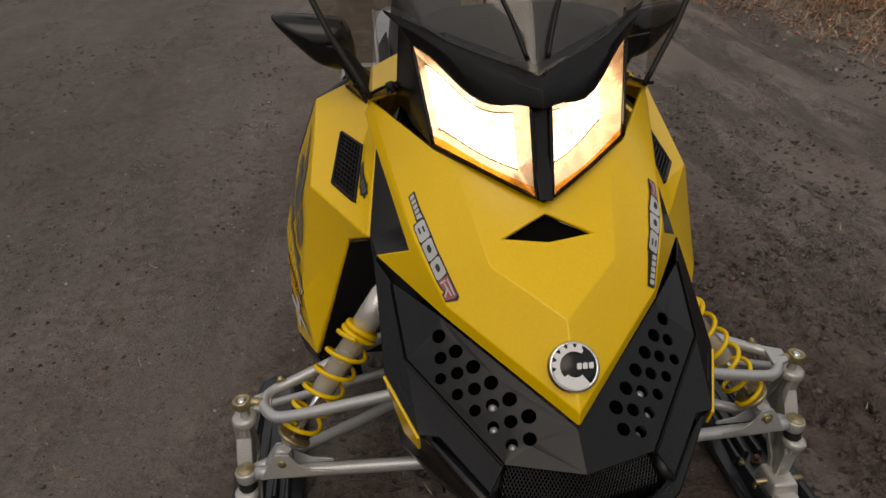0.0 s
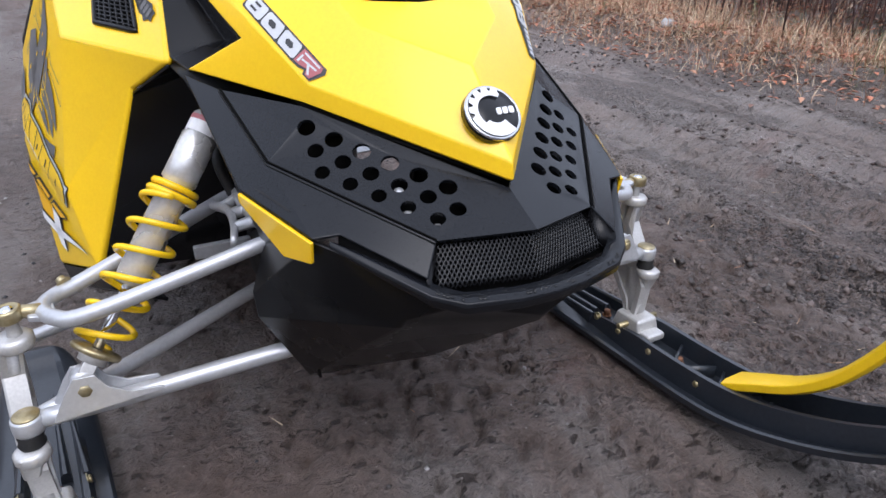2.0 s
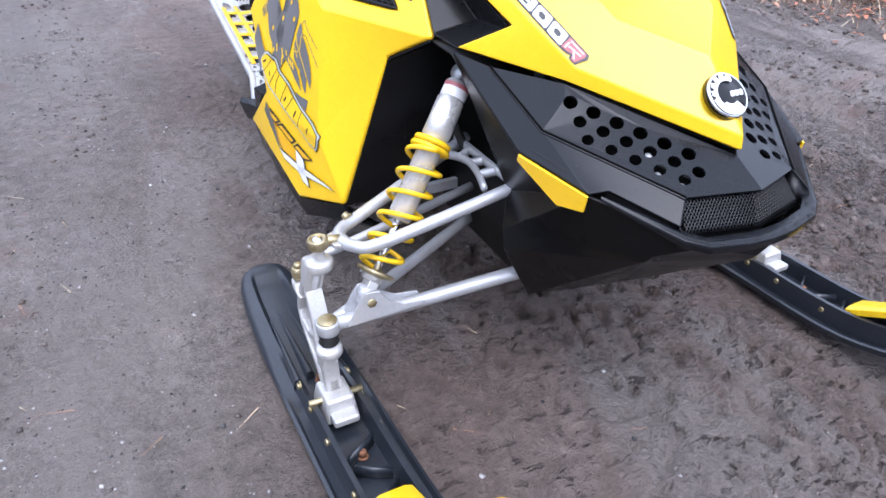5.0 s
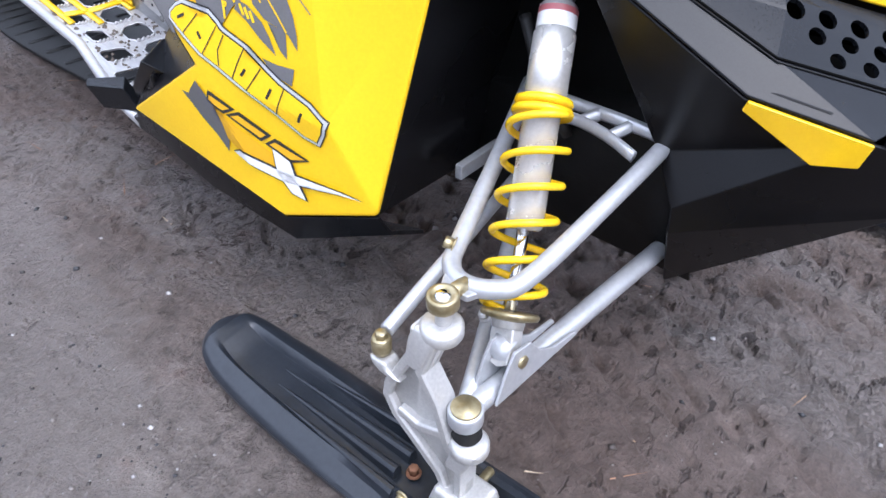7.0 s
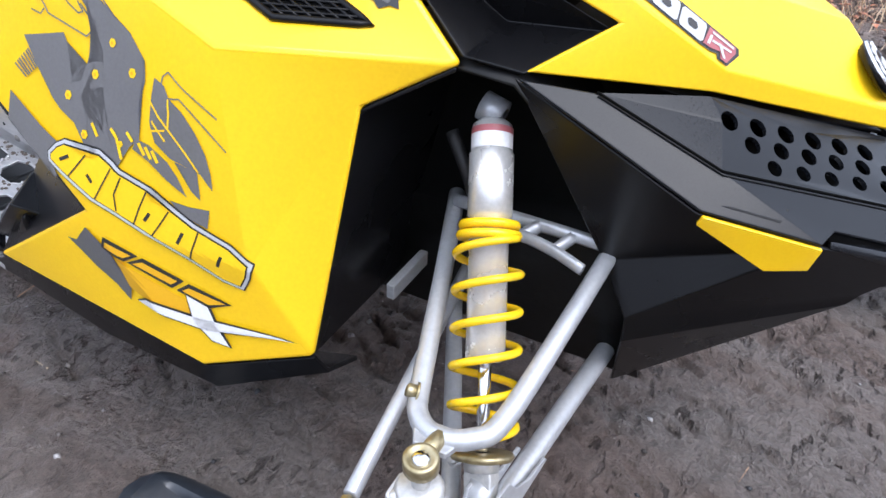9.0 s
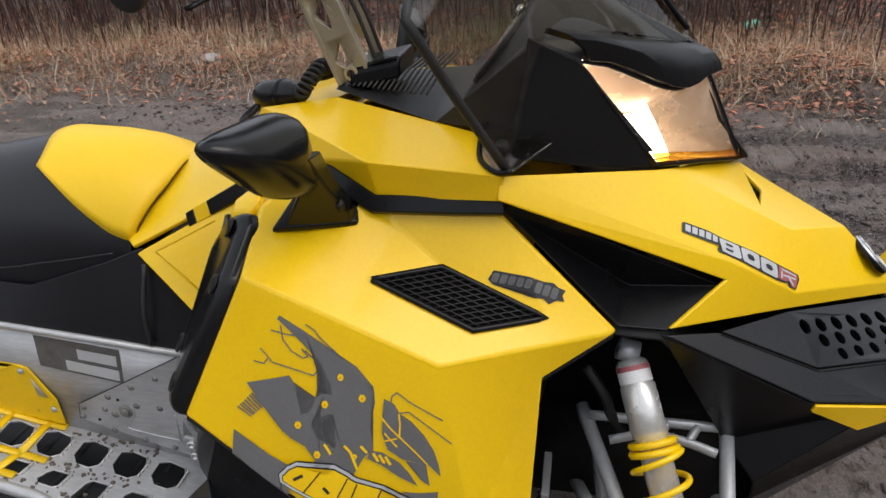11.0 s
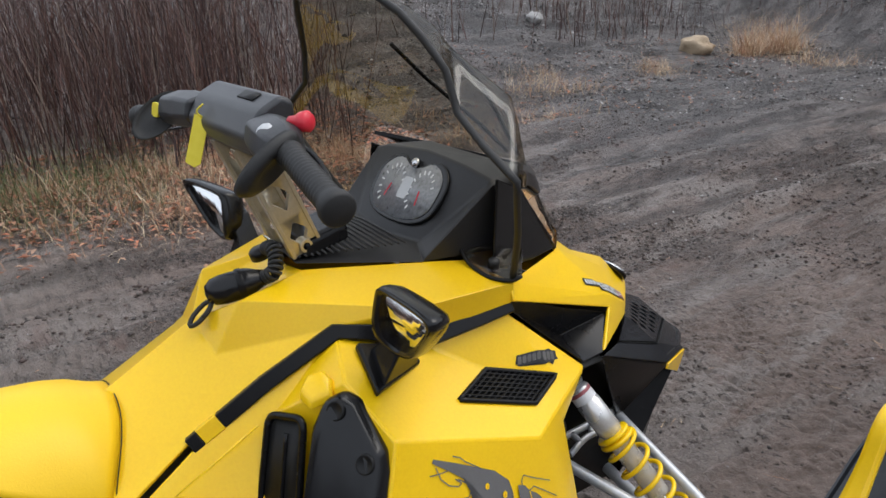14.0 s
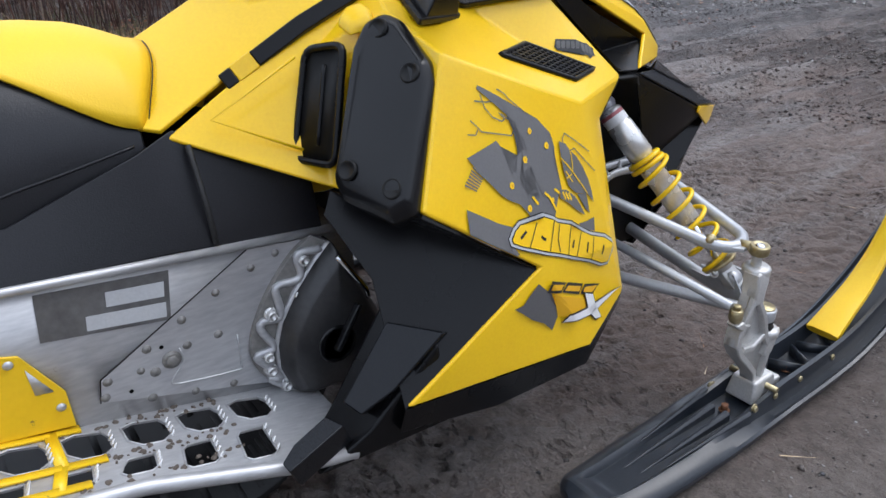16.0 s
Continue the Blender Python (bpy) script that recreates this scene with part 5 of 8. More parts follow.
part("cap_ring", lathe([(0.0228, 0.040), (0.0242, 0.042), (0.0242, 0.048), (0.0228, 0.050)], along(tuple(cap_a), tuple(cap_b)), 24), BLACK, tether_cap)
coil = []
bend = spline([(-0.056, 0.556, 0.846), (-0.068, 0.548, 0.854), (-0.058, 0.538, 0.868), (-0.034, 0.532, 0.878), (-0.012, 0.532, 0.872)], 45)
for i, c in enumerate(bend):
    d = (bend[min(i + 1, len(bend) - 1)] - bend[max(i - 1, 0)]).normalized()
    u = (Vector((0, 0.3, 1)) - d * d.dot(Vector((0, 0.3, 1)))).normalized()
    a = 2 * math.pi * 12 * i / (len(bend) - 1)
    coil.append(tuple(c + (u * math.cos(a) + d.cross(u) * math.sin(a)) * 0.0095))
part("tether_cord", tube(coil, 0.0030, 6, 1, smooth=False), RUBBER, sled, "coiled black tether cord")
loop = [(-0.032 - 0.008 * math.cos(a), 0.654 + 0.018 * math.sin(a), 0.808 - 0.013 * math.sin(a) - 0.004 * math.cos(a)) for a in [2 * math.pi * k / 14 for k in range(15)]]
part("tether_loop", tube(loop, 0.0038, 8, 1, smooth=False), RUBBER, sled, "small black cord loop")
ring = [(-0.004 + 0.016 * math.cos(a), 0.520 + 0.010 * math.sin(a), 0.876 + 0.014 * math.sin(a)) for a in [2 * math.pi * k / 16 for k in range(17)]]
part("key_ring", tube(ring, 0.0016, 6, 1, smooth=False), CHROME, sled, "thin steel key ring")
part("ignition_switch", lathe([(0, 0), (0.017, 0), (0.017, 0.012), (0.013, 0.016), (0, 0.016)], along((0.010, 0.535, 0.852), (0.010, 0.560, 0.95)), 20), BLACK, sled, "round black ignition switch")

# mirrors
def side_mirror(s):
    f = [flip(p, s) for p in ((-0.282, 0.490, 0.882), (-0.296, 0.490, 0.893), (-0.424, 0.504, 0.903), (-0.436, 0.506, 0.890), (-0.378, 0.500, 0.832), (-0.348, 0.497, 0.806), (-0.294, 0.494, 0.790), (-0.264, 0.504, 0.816))]
    # the mirror beyond the tank is turned in a little
    f = [p if s > 0 else (0.285 + 0.90 * (p[0] - 0.285), p[1] + 0.10 * (p[0] - 0.30), p[2] - 0.006) for p in f]
    f = [(x, y + 0.16 * (z - 0.84) if s > 0 else y, z) for x, y, z in f]
    for _ in range(2):
        f = [lerp(f[k // 2], f[(k // 2 + 1) % len(f)], 0.22 if k % 2 == 0 else 0.78) for k in range(2 * len(f))]
    cen = sum((Vector(p) for p in f), Vector()) / len(f)
    fr = Vector(flip((0.16, -0.97, -0.12), s)).normalized()
    at = lambda k, d: [cen + (Vector(p) - cen) * k * 0.93 + fr * d for p in f]
    shell = loft([at(0.88, 0.006), at(0.93, -0.003), at(1.05, -0.004), at(1.09, 0.006), at(1.07, 0.018), at(0.97, 0.032), at(0.78, 0.043), at(0.50, 0.050), at(0.22, 0.053)])
    mir = part("mirror", shell, GLOSS_BLACK, sled, "rounded black rear-view mirror with a yellowish reflection" if s > 0 else "rounded black rear-view mirror", bevel=0.0)
    gl = poly([tuple(p) for p in at(0.90, 0.001)], [tuple(range(len(f)))], (0, -0.5, 0.86))
    part("mirror_glass", gl, MIRROR, mir, "wet silvered mirror glass", thick=0.001)
    stalk = loft([[flip(p, s) for p in ((-0.284, 0.490, 0.836), (-0.340, 0.484, 0.846), (-0.330, 0.446, 0.850), (-0.280, 0.448, 0.842))],
                  [flip(p, s) for p in ((-0.258, 0.484, 0.796), (-0.296, 0.476, 0.794), (-0.290, 0.440, 0.794), (-0.252, 0.446, 0.796))],
                  [flip(p, s) for p in ((-0.224, 0.488, 0.766), (-0.290, 0.508, 0.740), (-0.256, 0.426, 0.736), (-0.226, 0.428, 0.746))]])
    part("mirror_stalk", stalk, GLOSS_BLACK, mir, bevel=0.005, segs=3)
    base = poly([flip(p, s) for p in ((-0.216, 0.500, 0.780), (-0.300, 0.518, 0.746), (-0.256, 0.420, 0.738), (-0.222, 0.428, 0.756))], [(0, 1, 2, 3)], CORE)
    part("mirror_base", base, BLACK, mir, "black triangular mirror foot", thick=0.012, bevel=0.004)
    part("base_bolt", rod(flip((-0.265, 0.438, 0.760), s), flip((-0.275, 0.436, 0.772), s), 0.006), DARK, mir)


side_mirror(1)
side_mirror(-1)
# moulded latch on the side panel
latch = [(-0.026, -0.012), (-0.006, -0.024), (0.014, -0.020), (0.020, 0.004), (0.006, 0.024), (-0.018, 0.020)]
part("panel_latch", loft([[(-0.236 + k * a, 0.577 + k * b, z + 0.45 * k * a - 0.30 * k * b) for a, b in latch] for k, z in ((1.0, 0.742), (0.92, 0.750), (0.80, 0.755), (0.45, 0.757))]), YELLOW, sled, "yellow moulded panel latch", bevel=0.004, segs=3)

# seat
def seat_ring(y, half, top, low, crown):
    pts = []
    for k in range(17):
        a = math.pi * k / 16
        x = -half * math.cos(a)
        flat = abs(math.sin(a)) ** 0.62
        pts.append((x * (1.0 - 0.14 * flat), y, low + (top - low) * flat + crown * math.sin(a)))
    return pts


def seat_bm(stations):
    bm = bmesh.new()
    rings = [[bm.verts.new(p) for p in seat_ring(*st)] for st in stations]
    for a, b in zip(rings, rings[1:]):
        for k in range(16):
            bm.faces.new((a[k], a[k + 1], b[k + 1], b[k]))
    bm.faces.new(rings[0])
    bm.faces.new(rings[-1][::-1])
    bmesh.ops.recalc_face_normals(bm, faces=bm.faces[:])
    return bm


seat = part("seat", seat_bm([(0.842, 0.150, 0.684, 0.594, 0.01), (0.875, 0.155, 0.714, 0.568, 0.012), (0.93, 0.162, 0.741, 0.545, 0.012), (1.02, 0.170, 0.746, 0.533, 0.012), (1.2, 0.172, 0.715, 0.540, 0.01), (1.55, 0.172, 0.750, 0.57, 0.01), (1.85, 0.150, 0.74, 0.60, 0.01)]), SEAT_BLACK, sled, "black vinyl seat with a yellow front cap", bevel=0.004)


def cap_point(u, v):
    """The yellow cap lies on the seat's front; its lower edge climbs inwards to the rear."""
    a0 = 0.12 + 0.80 * v ** 1.1
    a = a0 + (math.pi - 2 * a0) * u
    side = 1 - math.sin(math.pi * u)
    y = 0.792 + 0.046 * side ** 1.5 + (0.235 - 0.060 * side) * v
    st = ((0.80, 0.842, 0.875, 0.93, 1.02, 1.2), (0.124, 0.153, 0.159, 0.166, 0.174, 0.176), (0.706, 0.725, 0.737, 0.746, 0.750, 0.719), (0.604, 0.594, 0.568, 0.545, 0.533, 0.54))
    half, top, low = (float(np.interp(y, st[0], st[k])) for k in (1, 2, 3))
    flat = abs(math.sin(a)) ** 0.62
    return (-half * math.cos(a) * (1.0 - 0.14 * flat), y, low + (top + 0.004 - low) * flat + 0.012 * math.sin(a))


cap = sheet(cap_point, 32, 16)
bmesh.ops.recalc_face_normals(cap, faces=cap.faces[:])
part("seat_cap", facing_out(cap, (0, 0.95, 0.6)), YELLOW_VINYL, seat, "bright yellow vinyl seat front", thick=0.004)
# thin dark tube paints the soft shadow in the crease before the cap
part("seat_crease_shade", tube([tuple(Vector(cap_point(u / 24, 0.0)) + Vector((0, -0.003, -0.001))) for u in range(25)], 0.0009, 6, 1, smooth=False), DARK, seat, "thin dark line painting the crease shadow along the seat front")
for s in (1, -1):
    part("seat_seam", tube([flip(p, s) for p in ((-0.165, 0.86, 0.62), (-0.170, 0.98, 0.60), (-0.173, 1.12, 0.585), (-0.173, 1.5, 0.60))], 0.002, 6), SEAT_BLACK, seat)
    sk = poly([flip(p, s) for p in ((-0.160, 0.812, 0.630), (-0.200, 0.650, 0.560), (-0.212, 0.645, 0.462), (-0.206, 1.10, 0.506), (-0.206, 1.60, 0.552), (-0.176, 1.60, 0.60), (-0.178, 1.02, 0.560), (-0.208, 0.845, 0.486), (-0.175, 0.862, 0.612))],
              [(0, 1, 2, 7), (0, 7, 8), (8, 7, 3, 6), (6, 3, 4, 5)], (0, 1.0, 0.5))
    part("under_seat_panel", sk, SEAT_BLACK, sled, "black panel between the seat and tunnel", thick=0.005, bevel=0.004)
    part("panel_joint", tube([flip(p, s) for p in ((-0.178, 0.800, 0.612), (-0.208, 0.800, 0.545), (-0.214, 0.798, 0.488))], 0.004, 6, 4), RUBBER, sled, "black rubber joint strip")

# tunnel, running boards, kick plates
TUN = 0.210
for s in (1, -1):
    tn = poly([flip(p, s) for p in ((-TUN, 0.60, 0.456), (-TUN, 1.10, 0.503), (-TUN, 2.00, 0.588), (-TUN, 2.00, 0.46), (-TUN, 1.10, 0.312), (-TUN, 0.60, 0.205))], [(0, 1, 4, 5), (1, 2, 3, 4)], (0, 1.0, 0.4))
    tunnel = part("tunnel_side", tn, ALLOY, sled, "scuffed bare aluminium tunnel side", thick=0.003)
    part("tunnel_lip", tube([flip(p, s) for p in ((-TUN - 0.002, 0.60, 0.458), (-TUN - 0.002, 1.10, 0.505), (-TUN - 0.002, 2.0, 0.590))], 0.006, 8, 1, smooth=False), ALLOY, tunnel)
    if s > 0:
        gx = -TUN - 0.0005
        gus = [(gx, 0.979, 0.316), (gx, 0.972, 0.349), (gx, 0.953, 0.359), (gx, 0.760, 0.466), (gx, 0.68, 0.458), (gx, 0.68, 0.240), (gx, 0.76, 0.249)]
        part("gusset_plate", poly(gus, [tuple(range(7))], (0, 0.9, 0.4)), ALLOY, tunnel, "riveted aluminium gusset plate", thick=-0.0025, bevel=0.0008)
        part("gusset_edge", tube([(gx - 0.0022, y, z) for _, y, z in gus[:4]], 0.0009, 5, 1, smooth=False), DARK, tunnel)
        for y, z, r in ((0.911, 0.370, 0.0065), (0.861, 0.395, 0.0065), (0.811, 0.418, 0.006), (0.758, 0.438, 0.006), (0.721, 0.449, 0.006), (0.861, 0.356, 0.0065), (0.818, 0.356, 0.0065), (0.924, 0.342, 0.0055), (0.907, 0.333, 0.0075), (0.972, 0.322, 0.0065), (0.918, 0.297, 0.0065), (0.863, 0.282, 0.006), (0.810, 0.271, 0.006), (0.965, 0.343, 0.0065)):
            part("rivet", lathe([(0, 0.0030), (r * 0.45, 0.0028), (r * 0.55, 0.0016), (r * 0.9, 0.0010), (r, 0)], along((-TUN - 0.0026, y, z), (-TUN - 1, y, z)), 14), DULL_ALLOY, tunnel)
        part("gusset_bolt", join(hex_bolt((-TUN - 0.0028, 0.884, 0.343), (-1, 0, 0), 0.0085, 0.006, 1.5)), DULL_ALLOY, tunnel, "hexagon bolt with a washer")
        # black discs laid on the plate paint the unlit depth of two holes
        for y, z in ((0.941, 0.318), (0.893, 0.366)):
            part("small_hole", lathe([(0, 0.0004), (0.0028, 0.0004), (0.0030, 0)], along((-TUN - 0.0032, y, z), (-TUN - 1, y, z)), 10), HOLE, tunnel)
        part("pressed_line", tube([(-TUN - 0.0036, y, z) for y, z in ((0.872, 0.356), (0.870, 0.335), (0.889, 0.312), (0.880, 0.303), (0.802, 0.290), (0.795, 0.298), (0.793, 0.346))], 0.0014, 6, 3), ALLOY, tunnel)
        lab = [Vector((-TUN - 0.0012, y, z)) for y, z in ((1.015, 0.486), (0.863, 0.469), (0.873, 0.400), (1.022, 0.424))]
        place = lambda u, v: tuple(lab[0].lerp(lab[1], u).lerp(lab[3].lerp(lab[2], u), v))

        def sticker(name, u0, v0, u1, v1, lift, mat, parent, label=""):
            quad = [tuple(Vector(place(u, v)) + Vector((-lift, 0, 0))) for u, v in ((u0, v0), (u1, v0), (u1, v1), (u0, v1))]
            return part(name, poly(quad, [(0, 1, 2, 3)], (0, 0.94, 0.44)), mat, parent, label, thick=0.0006, smooth=False)

        warn = sticker("warning_label", 0, 0, 1, 1, 0.0, WORN_LABEL, tunnel, "worn grey warning label with blank bars")
        sticker("label_bar", 0.50, 0.20, 0.955, 0.50, 0.0012, SILVER_INK, warn)
        sticker("label_bar", 0.34, 0.62, 0.965, 0.92, 0.0012, SILVER_INK, warn)

    # running board: rails and rungs with teeth round real openings
    def bd(y, w):
        """A point of the board: y back, w from 0 (tunnel) to 1 (outer edge)."""
        return Vector(flip((-TUN - 0.155 * w, y, 0.236 + 0.21 * (y - 0.74)), s))

    def bar(y0, w0, y1, w1, wide, high=0.007):
        a, b = bd(y0, w0), bd(y1, w1)
        d = (b - a).normalized()
        nrm = Vector((0, -0.2, 1)).normalized()
        sd = d.cross(nrm).normalized()
        return loft([[p + sd * wide / 2 * k + nrm * h for k, h in ((-1, 0), (1, 0), (1, -high), (-1, -high))] for p in (a, b)])

    outer = lambda y: float(np.interp(y, (0.70, 0.80, 0.97, 1.75), (1.20, 1.16, 0.90, 0.80)))
    base_pose = frame_on(tuple(bd(0.70, 0.0)), tuple(bd(1.75, 0.0)), tuple(bd(0.70, 1.0)))
    back_pose = base_pose.inverted()
    local = lambda y, w: tuple((back_pose @ bd(y, w))[:2])
    rim = [(*local(y, w), 0.0) for y, w in [(0.70, -0.03), (1.75, -0.03)] + [(y, outer(y)) for y in (1.75, 1.36, 0.97, 0.88, 0.80, 0.70)]]
    slots, teeth, lips = [], [], []
    for k in range(14):
        y = 0.806 + 0.068 * k
        w1 = outer(y + 0.02)
        leaf = [(y - 0.020, 0.14), (y + 0.010, 0.11), (y + 0.026, 0.16), (y + 0.024, 0.36), (y + 0.010, 0.46), (y - 0.014, 0.47), (y - 0.026, 0.40), (y - 0.027, 0.24)]
        block = [(y + 0.003, 0.60), (y + 0.033, 0.60), (y + 0.040, 0.66), (y + 0.046, w1 - 0.16), (y + 0.040, w1 - 0.11), (y + 0.014, w1 - 0.10), (y + 0.006, w1 - 0.14)]
        for shape in (leaf, block):
            slots.append([local(a, b) for a, b in shape])
            ring = [tuple(bd(a, b) + Vector((0, 0, 0.0006))) for a, b in shape]
            lips.append(tube(ring + ring[:1], 0.0017, 5, 1, smooth=False))
        for n in range(4):
            for p, lean in ((bd(y - 0.027, 0.20 + 0.065 * n), 1), (bd(y + 0.001 + 0.001 * n, 0.62 + (w1 - 0.76) * n / 3.4), 1)):
                teeth.append(lathe([(0.0052, -0.001), (0.0040, 0.003), (0.0016, 0.0075), (0, 0.008)], Matrix.Translation(p) @ pose(0, 0, 0, 32 * lean, 0, 0) @ Matrix.Diagonal((1.0, 0.55, 1, 1)), 6))
    board = part("running_board", pierced(base_pose, rim, slots), ALLOY, sled, "muddy open-grip aluminium running board", thick=0.003, smooth=False)
    for lip in lips:
        part("slot_lip", lip, ALLOY, board)
    tagged(part("grip_teeth", join(*teeth), SHOCK_ALLOY, board), "small upright grip teeth", kind="stuff")
    part("board_edge", tube([tuple(bd(y, outer(y) + 0.02) + Vector((0, 0, -0.007))) for y in (0.72, 0.80, 0.88, 0.97, 1.36, 1.75)], 0.010, 10, 1, smooth=False), ALLOY, board, "rolled aluminium board edge")
    rnd = random.Random(11)
    mud = []
    for k in range(150):
        y, w = rnd.uniform(0.84, 1.10), rnd.choice((rnd.uniform(0.47, 0.60), rnd.uniform(0.0, 0.12), rnd.uniform(0.78, 0.88), rnd.uniform(0.47, 0.58)))
        r = rnd.uniform(0.0015, 0.0050)
        mud.append(lathe([(r, -0.001), (r * 0.7, r * 0.35), (0, r * 0.5)], Matrix.Translation(bd(y, w) + Vector((0, 0, 0.0008))) @ pose(0, 0, 0, 0, 0, rnd.uniform(0, 180)) @ Matrix.Diagonal((1, rnd.uniform(0.4, 1), 1, 1)), 6))
    tagged(part("mud_crumbs", join(*mud), DRIED_MUD, board), "crumbs of dried mud", kind="stuff")
    # yellow kick plate
    kx = -TUN - 0.006
    plate_pts = [(1.10, 0.412), (1.064, 0.424), (1.048, 0.419), (1.012, 0.352), (1.012, 0.300), (1.30, 0.350), (1.30, 0.400), (1.24, 0.430), (1.20, 0.400), (1.15, 0.430)]
    kick = part("kick_plate", poly([flip((kx, y, z), s) for y, z in plate_pts], [tuple(range(len(plate_pts)))], (0, 1.0, 0.3)), YELLOW_STEEL, sled, "yellow coated kick plate with mud on it", thick=0.004, bevel=0.0015)
    part("plate_window", poly([flip((kx - 0.0012, y, z), s) for y, z in ((1.046, 0.400), (1.044, 0.362), (1.024, 0.359))], [(0, 1, 2)], (0, 1.0, 0.3)), ALLOY, kick, thick=0.0004)
    for y, z in ((1.060, 0.412), (1.022, 0.334)):
        part("plate_rivet", lathe([(0, 0.004), (0.004, 0.003), (0.006, 0)], along(flip((kx - 0.001, y, z), s), flip((kx - 1, y, z), s)), 10), ALLOY, kick)
    grip_bars = [bar(0.976 + 0.068 * k, 0.0, 0.974 + 0.068 * k, 0.52, 0.014, 0.003) for k in range(1, 6)] + [bar(1.010, 0.05, 1.36, 0.05, 0.014, 0.003), bar(0.995, 0.53, 1.36, 0.53, 0.012, 0.003), bar(1.02, 0.80, 1.36, 0.76, 0.012, 0.003)]
    grip_bars += [bar(0.975 + 0.068 * k, 0.52, 0.985 + 0.068 * k, 0.80, 0.014, 0.003) for k in range(1, 6)]
    for g in grip_bars:
        bmesh.ops.translate(g, vec=(0, -0.0008, 0.004), verts=g.verts[:])
    for g in grip_bars:
        part("grip_bar", g, YELLOW_STEEL, kick)

# top of the tunnel and rear end, closing the body
part("tunnel_top", poly([(-0.206, 0.60, 0.456), (0.206, 0.60, 0.456), (0.206, 1.10, 0.503), (-0.206, 1.10, 0.503), (0.206, 2.0, 0.588), (-0.206, 2.0, 0.588)], [(0, 1, 2, 3), (3, 2, 4, 5)]), ALLOY, sled, thick=0.003)
part("snow_flap", poly([(-0.2, 2.0, 0.58), (0.2, 2.0, 0.58), (0.2, 2.12, 0.25), (-0.2, 2.12, 0.25)], [(0, 1, 2, 3)]), RUBBER, sled, "black rubber snow flap", thick=0.006)

# track under the tunnel
track_run = [(0.62, 0.30), (0.72, 0.10), (0.82, 0.032), (1.2, 0.030), (1.75, 0.030), (1.90, 0.10), (1.92, 0.22), (1.82, 0.30), (1.3, 0.25), (0.75, 0.36)]
tr = spline([(0, y, z) for y, z in track_run + track_run[:1]], 6)
tb = bmesh.new()
tv = [[tb.verts.new((x, p.y, p.z)) for x in (-0.19, 0.19)] for p in tr]
for a, b in zip(tv, tv[1:]):
    tb.faces.new((a[0], a[1], b[1], b[0]))
track = part("track", tb, RUBBER, sled, "black rubber drive track", thick=0.012)
for p in tr[:-1]:
    for x in (-0.13, 0, 0.13):
        if p.z < 0.2:
            part("track_lug", box_bm((0.10, 0.012, 0.026), Matrix.Translation((x, p.y, max(0.016, p.z - 0.012)))), RUBBER, track)

# chain-case cover: a bulging black shell behind a bolted, ribbed flange; footrest
OUTER_EDGE = [(0.668, 0.463), (0.699, 0.445), (0.729, 0.415), (0.755, 0.380), (0.776, 0.337), (0.780, 0.301), (0.767, 0.268), (0.733, 0.228)]
INNER_EDGE = [(0.646, 0.450), (0.674, 0.425), (0.705, 0.391), (0.732, 0.350), (0.743, 0.317), (0.744, 0.279), (0.730, 0.237), (0.709, 0.227)]
shell = INNER_EDGE + [(0.632, 0.225), (0.575, 0.255), (0.575, 0.300), (0.610, 0.380)]
hub = (0.672, 0.312)
rings = []
for k, x in ((1.03, -0.205), (1.02, -0.236), (0.97, -0.252), (0.86, -0.264), (0.62, -0.272), (0.30, -0.276)):
    rings.append([(x, hub[0] + (y - hub[0]) * k, hub[1] + (z - hub[1]) * k) for y, z in shell])
cover = part("drive_cover", loft(rings), COVER_BLACK, sled, "black domed drive cover with bolted alloy flange", bevel=0.004, segs=3)
part("cover_hub", lathe([(0.030, -0.004), (0.030, 0.002), (0.027, 0.004), (0.024, 0.002), (0, 0.002)], along((-0.274, *hub), (-1, *hub)), 28), GLOSS_BLACK, cover)
part("cover_rib", loft([[Vector((-0.276, y, z)) + Vector(d) for d in ((0, -0.005, -0.003), (0, 0.005, 0.003), (-0.010, 0.003, 0.002), (-0.010, -0.003, -0.002))] for y, z in ((0.676, 0.305), (0.634, 0.366))]), GLOSS_BLACK, cover, bevel=0.002)
runs = [spline([(-0.222, *p) for p in OUTER_EDGE], 5), spline([(-0.228, *p) for p in INNER_EDGE], 5)]
strip_rings = []
for k, (a, b) in enumerate(zip(*runs)):
    strip_rings.append([a + Vector((0.012, 0, 0)), a, b, b + Vector((0.012, 0, 0))])
flange = part("cover_flange", loft(strip_rings), DULL_ALLOY, cover, "ribbed aluminium flange round the cover", bevel=0.0015)
wave = []
for k in range(61):
    t = k / 60
    i = min(int(t * (len(runs[0]) - 1)), len(runs[0]) - 2)
    f = t * (len(runs[0]) - 1) - i
    u = 0.5 + 0.34 * math.sin(t * 2 * math.pi * 5.5)
    wave.append(tuple(runs[0][i].lerp(runs[0][i + 1], f).lerp(runs[1][i].lerp(runs[1][i + 1], f), u) + Vector((-0.002, 0, 0))))
part("flange_rib", tube(wave[3:-3], 0.0060, 8, 1, smooth=False), ALLOY, flange, "wavy raised casting rib")
part("flange_rim", tube([tuple(p + Vector((-0.002, 0, 0))) for p in runs[1]], 0.0050, 8, 1, smooth=False), ALLOY, flange)
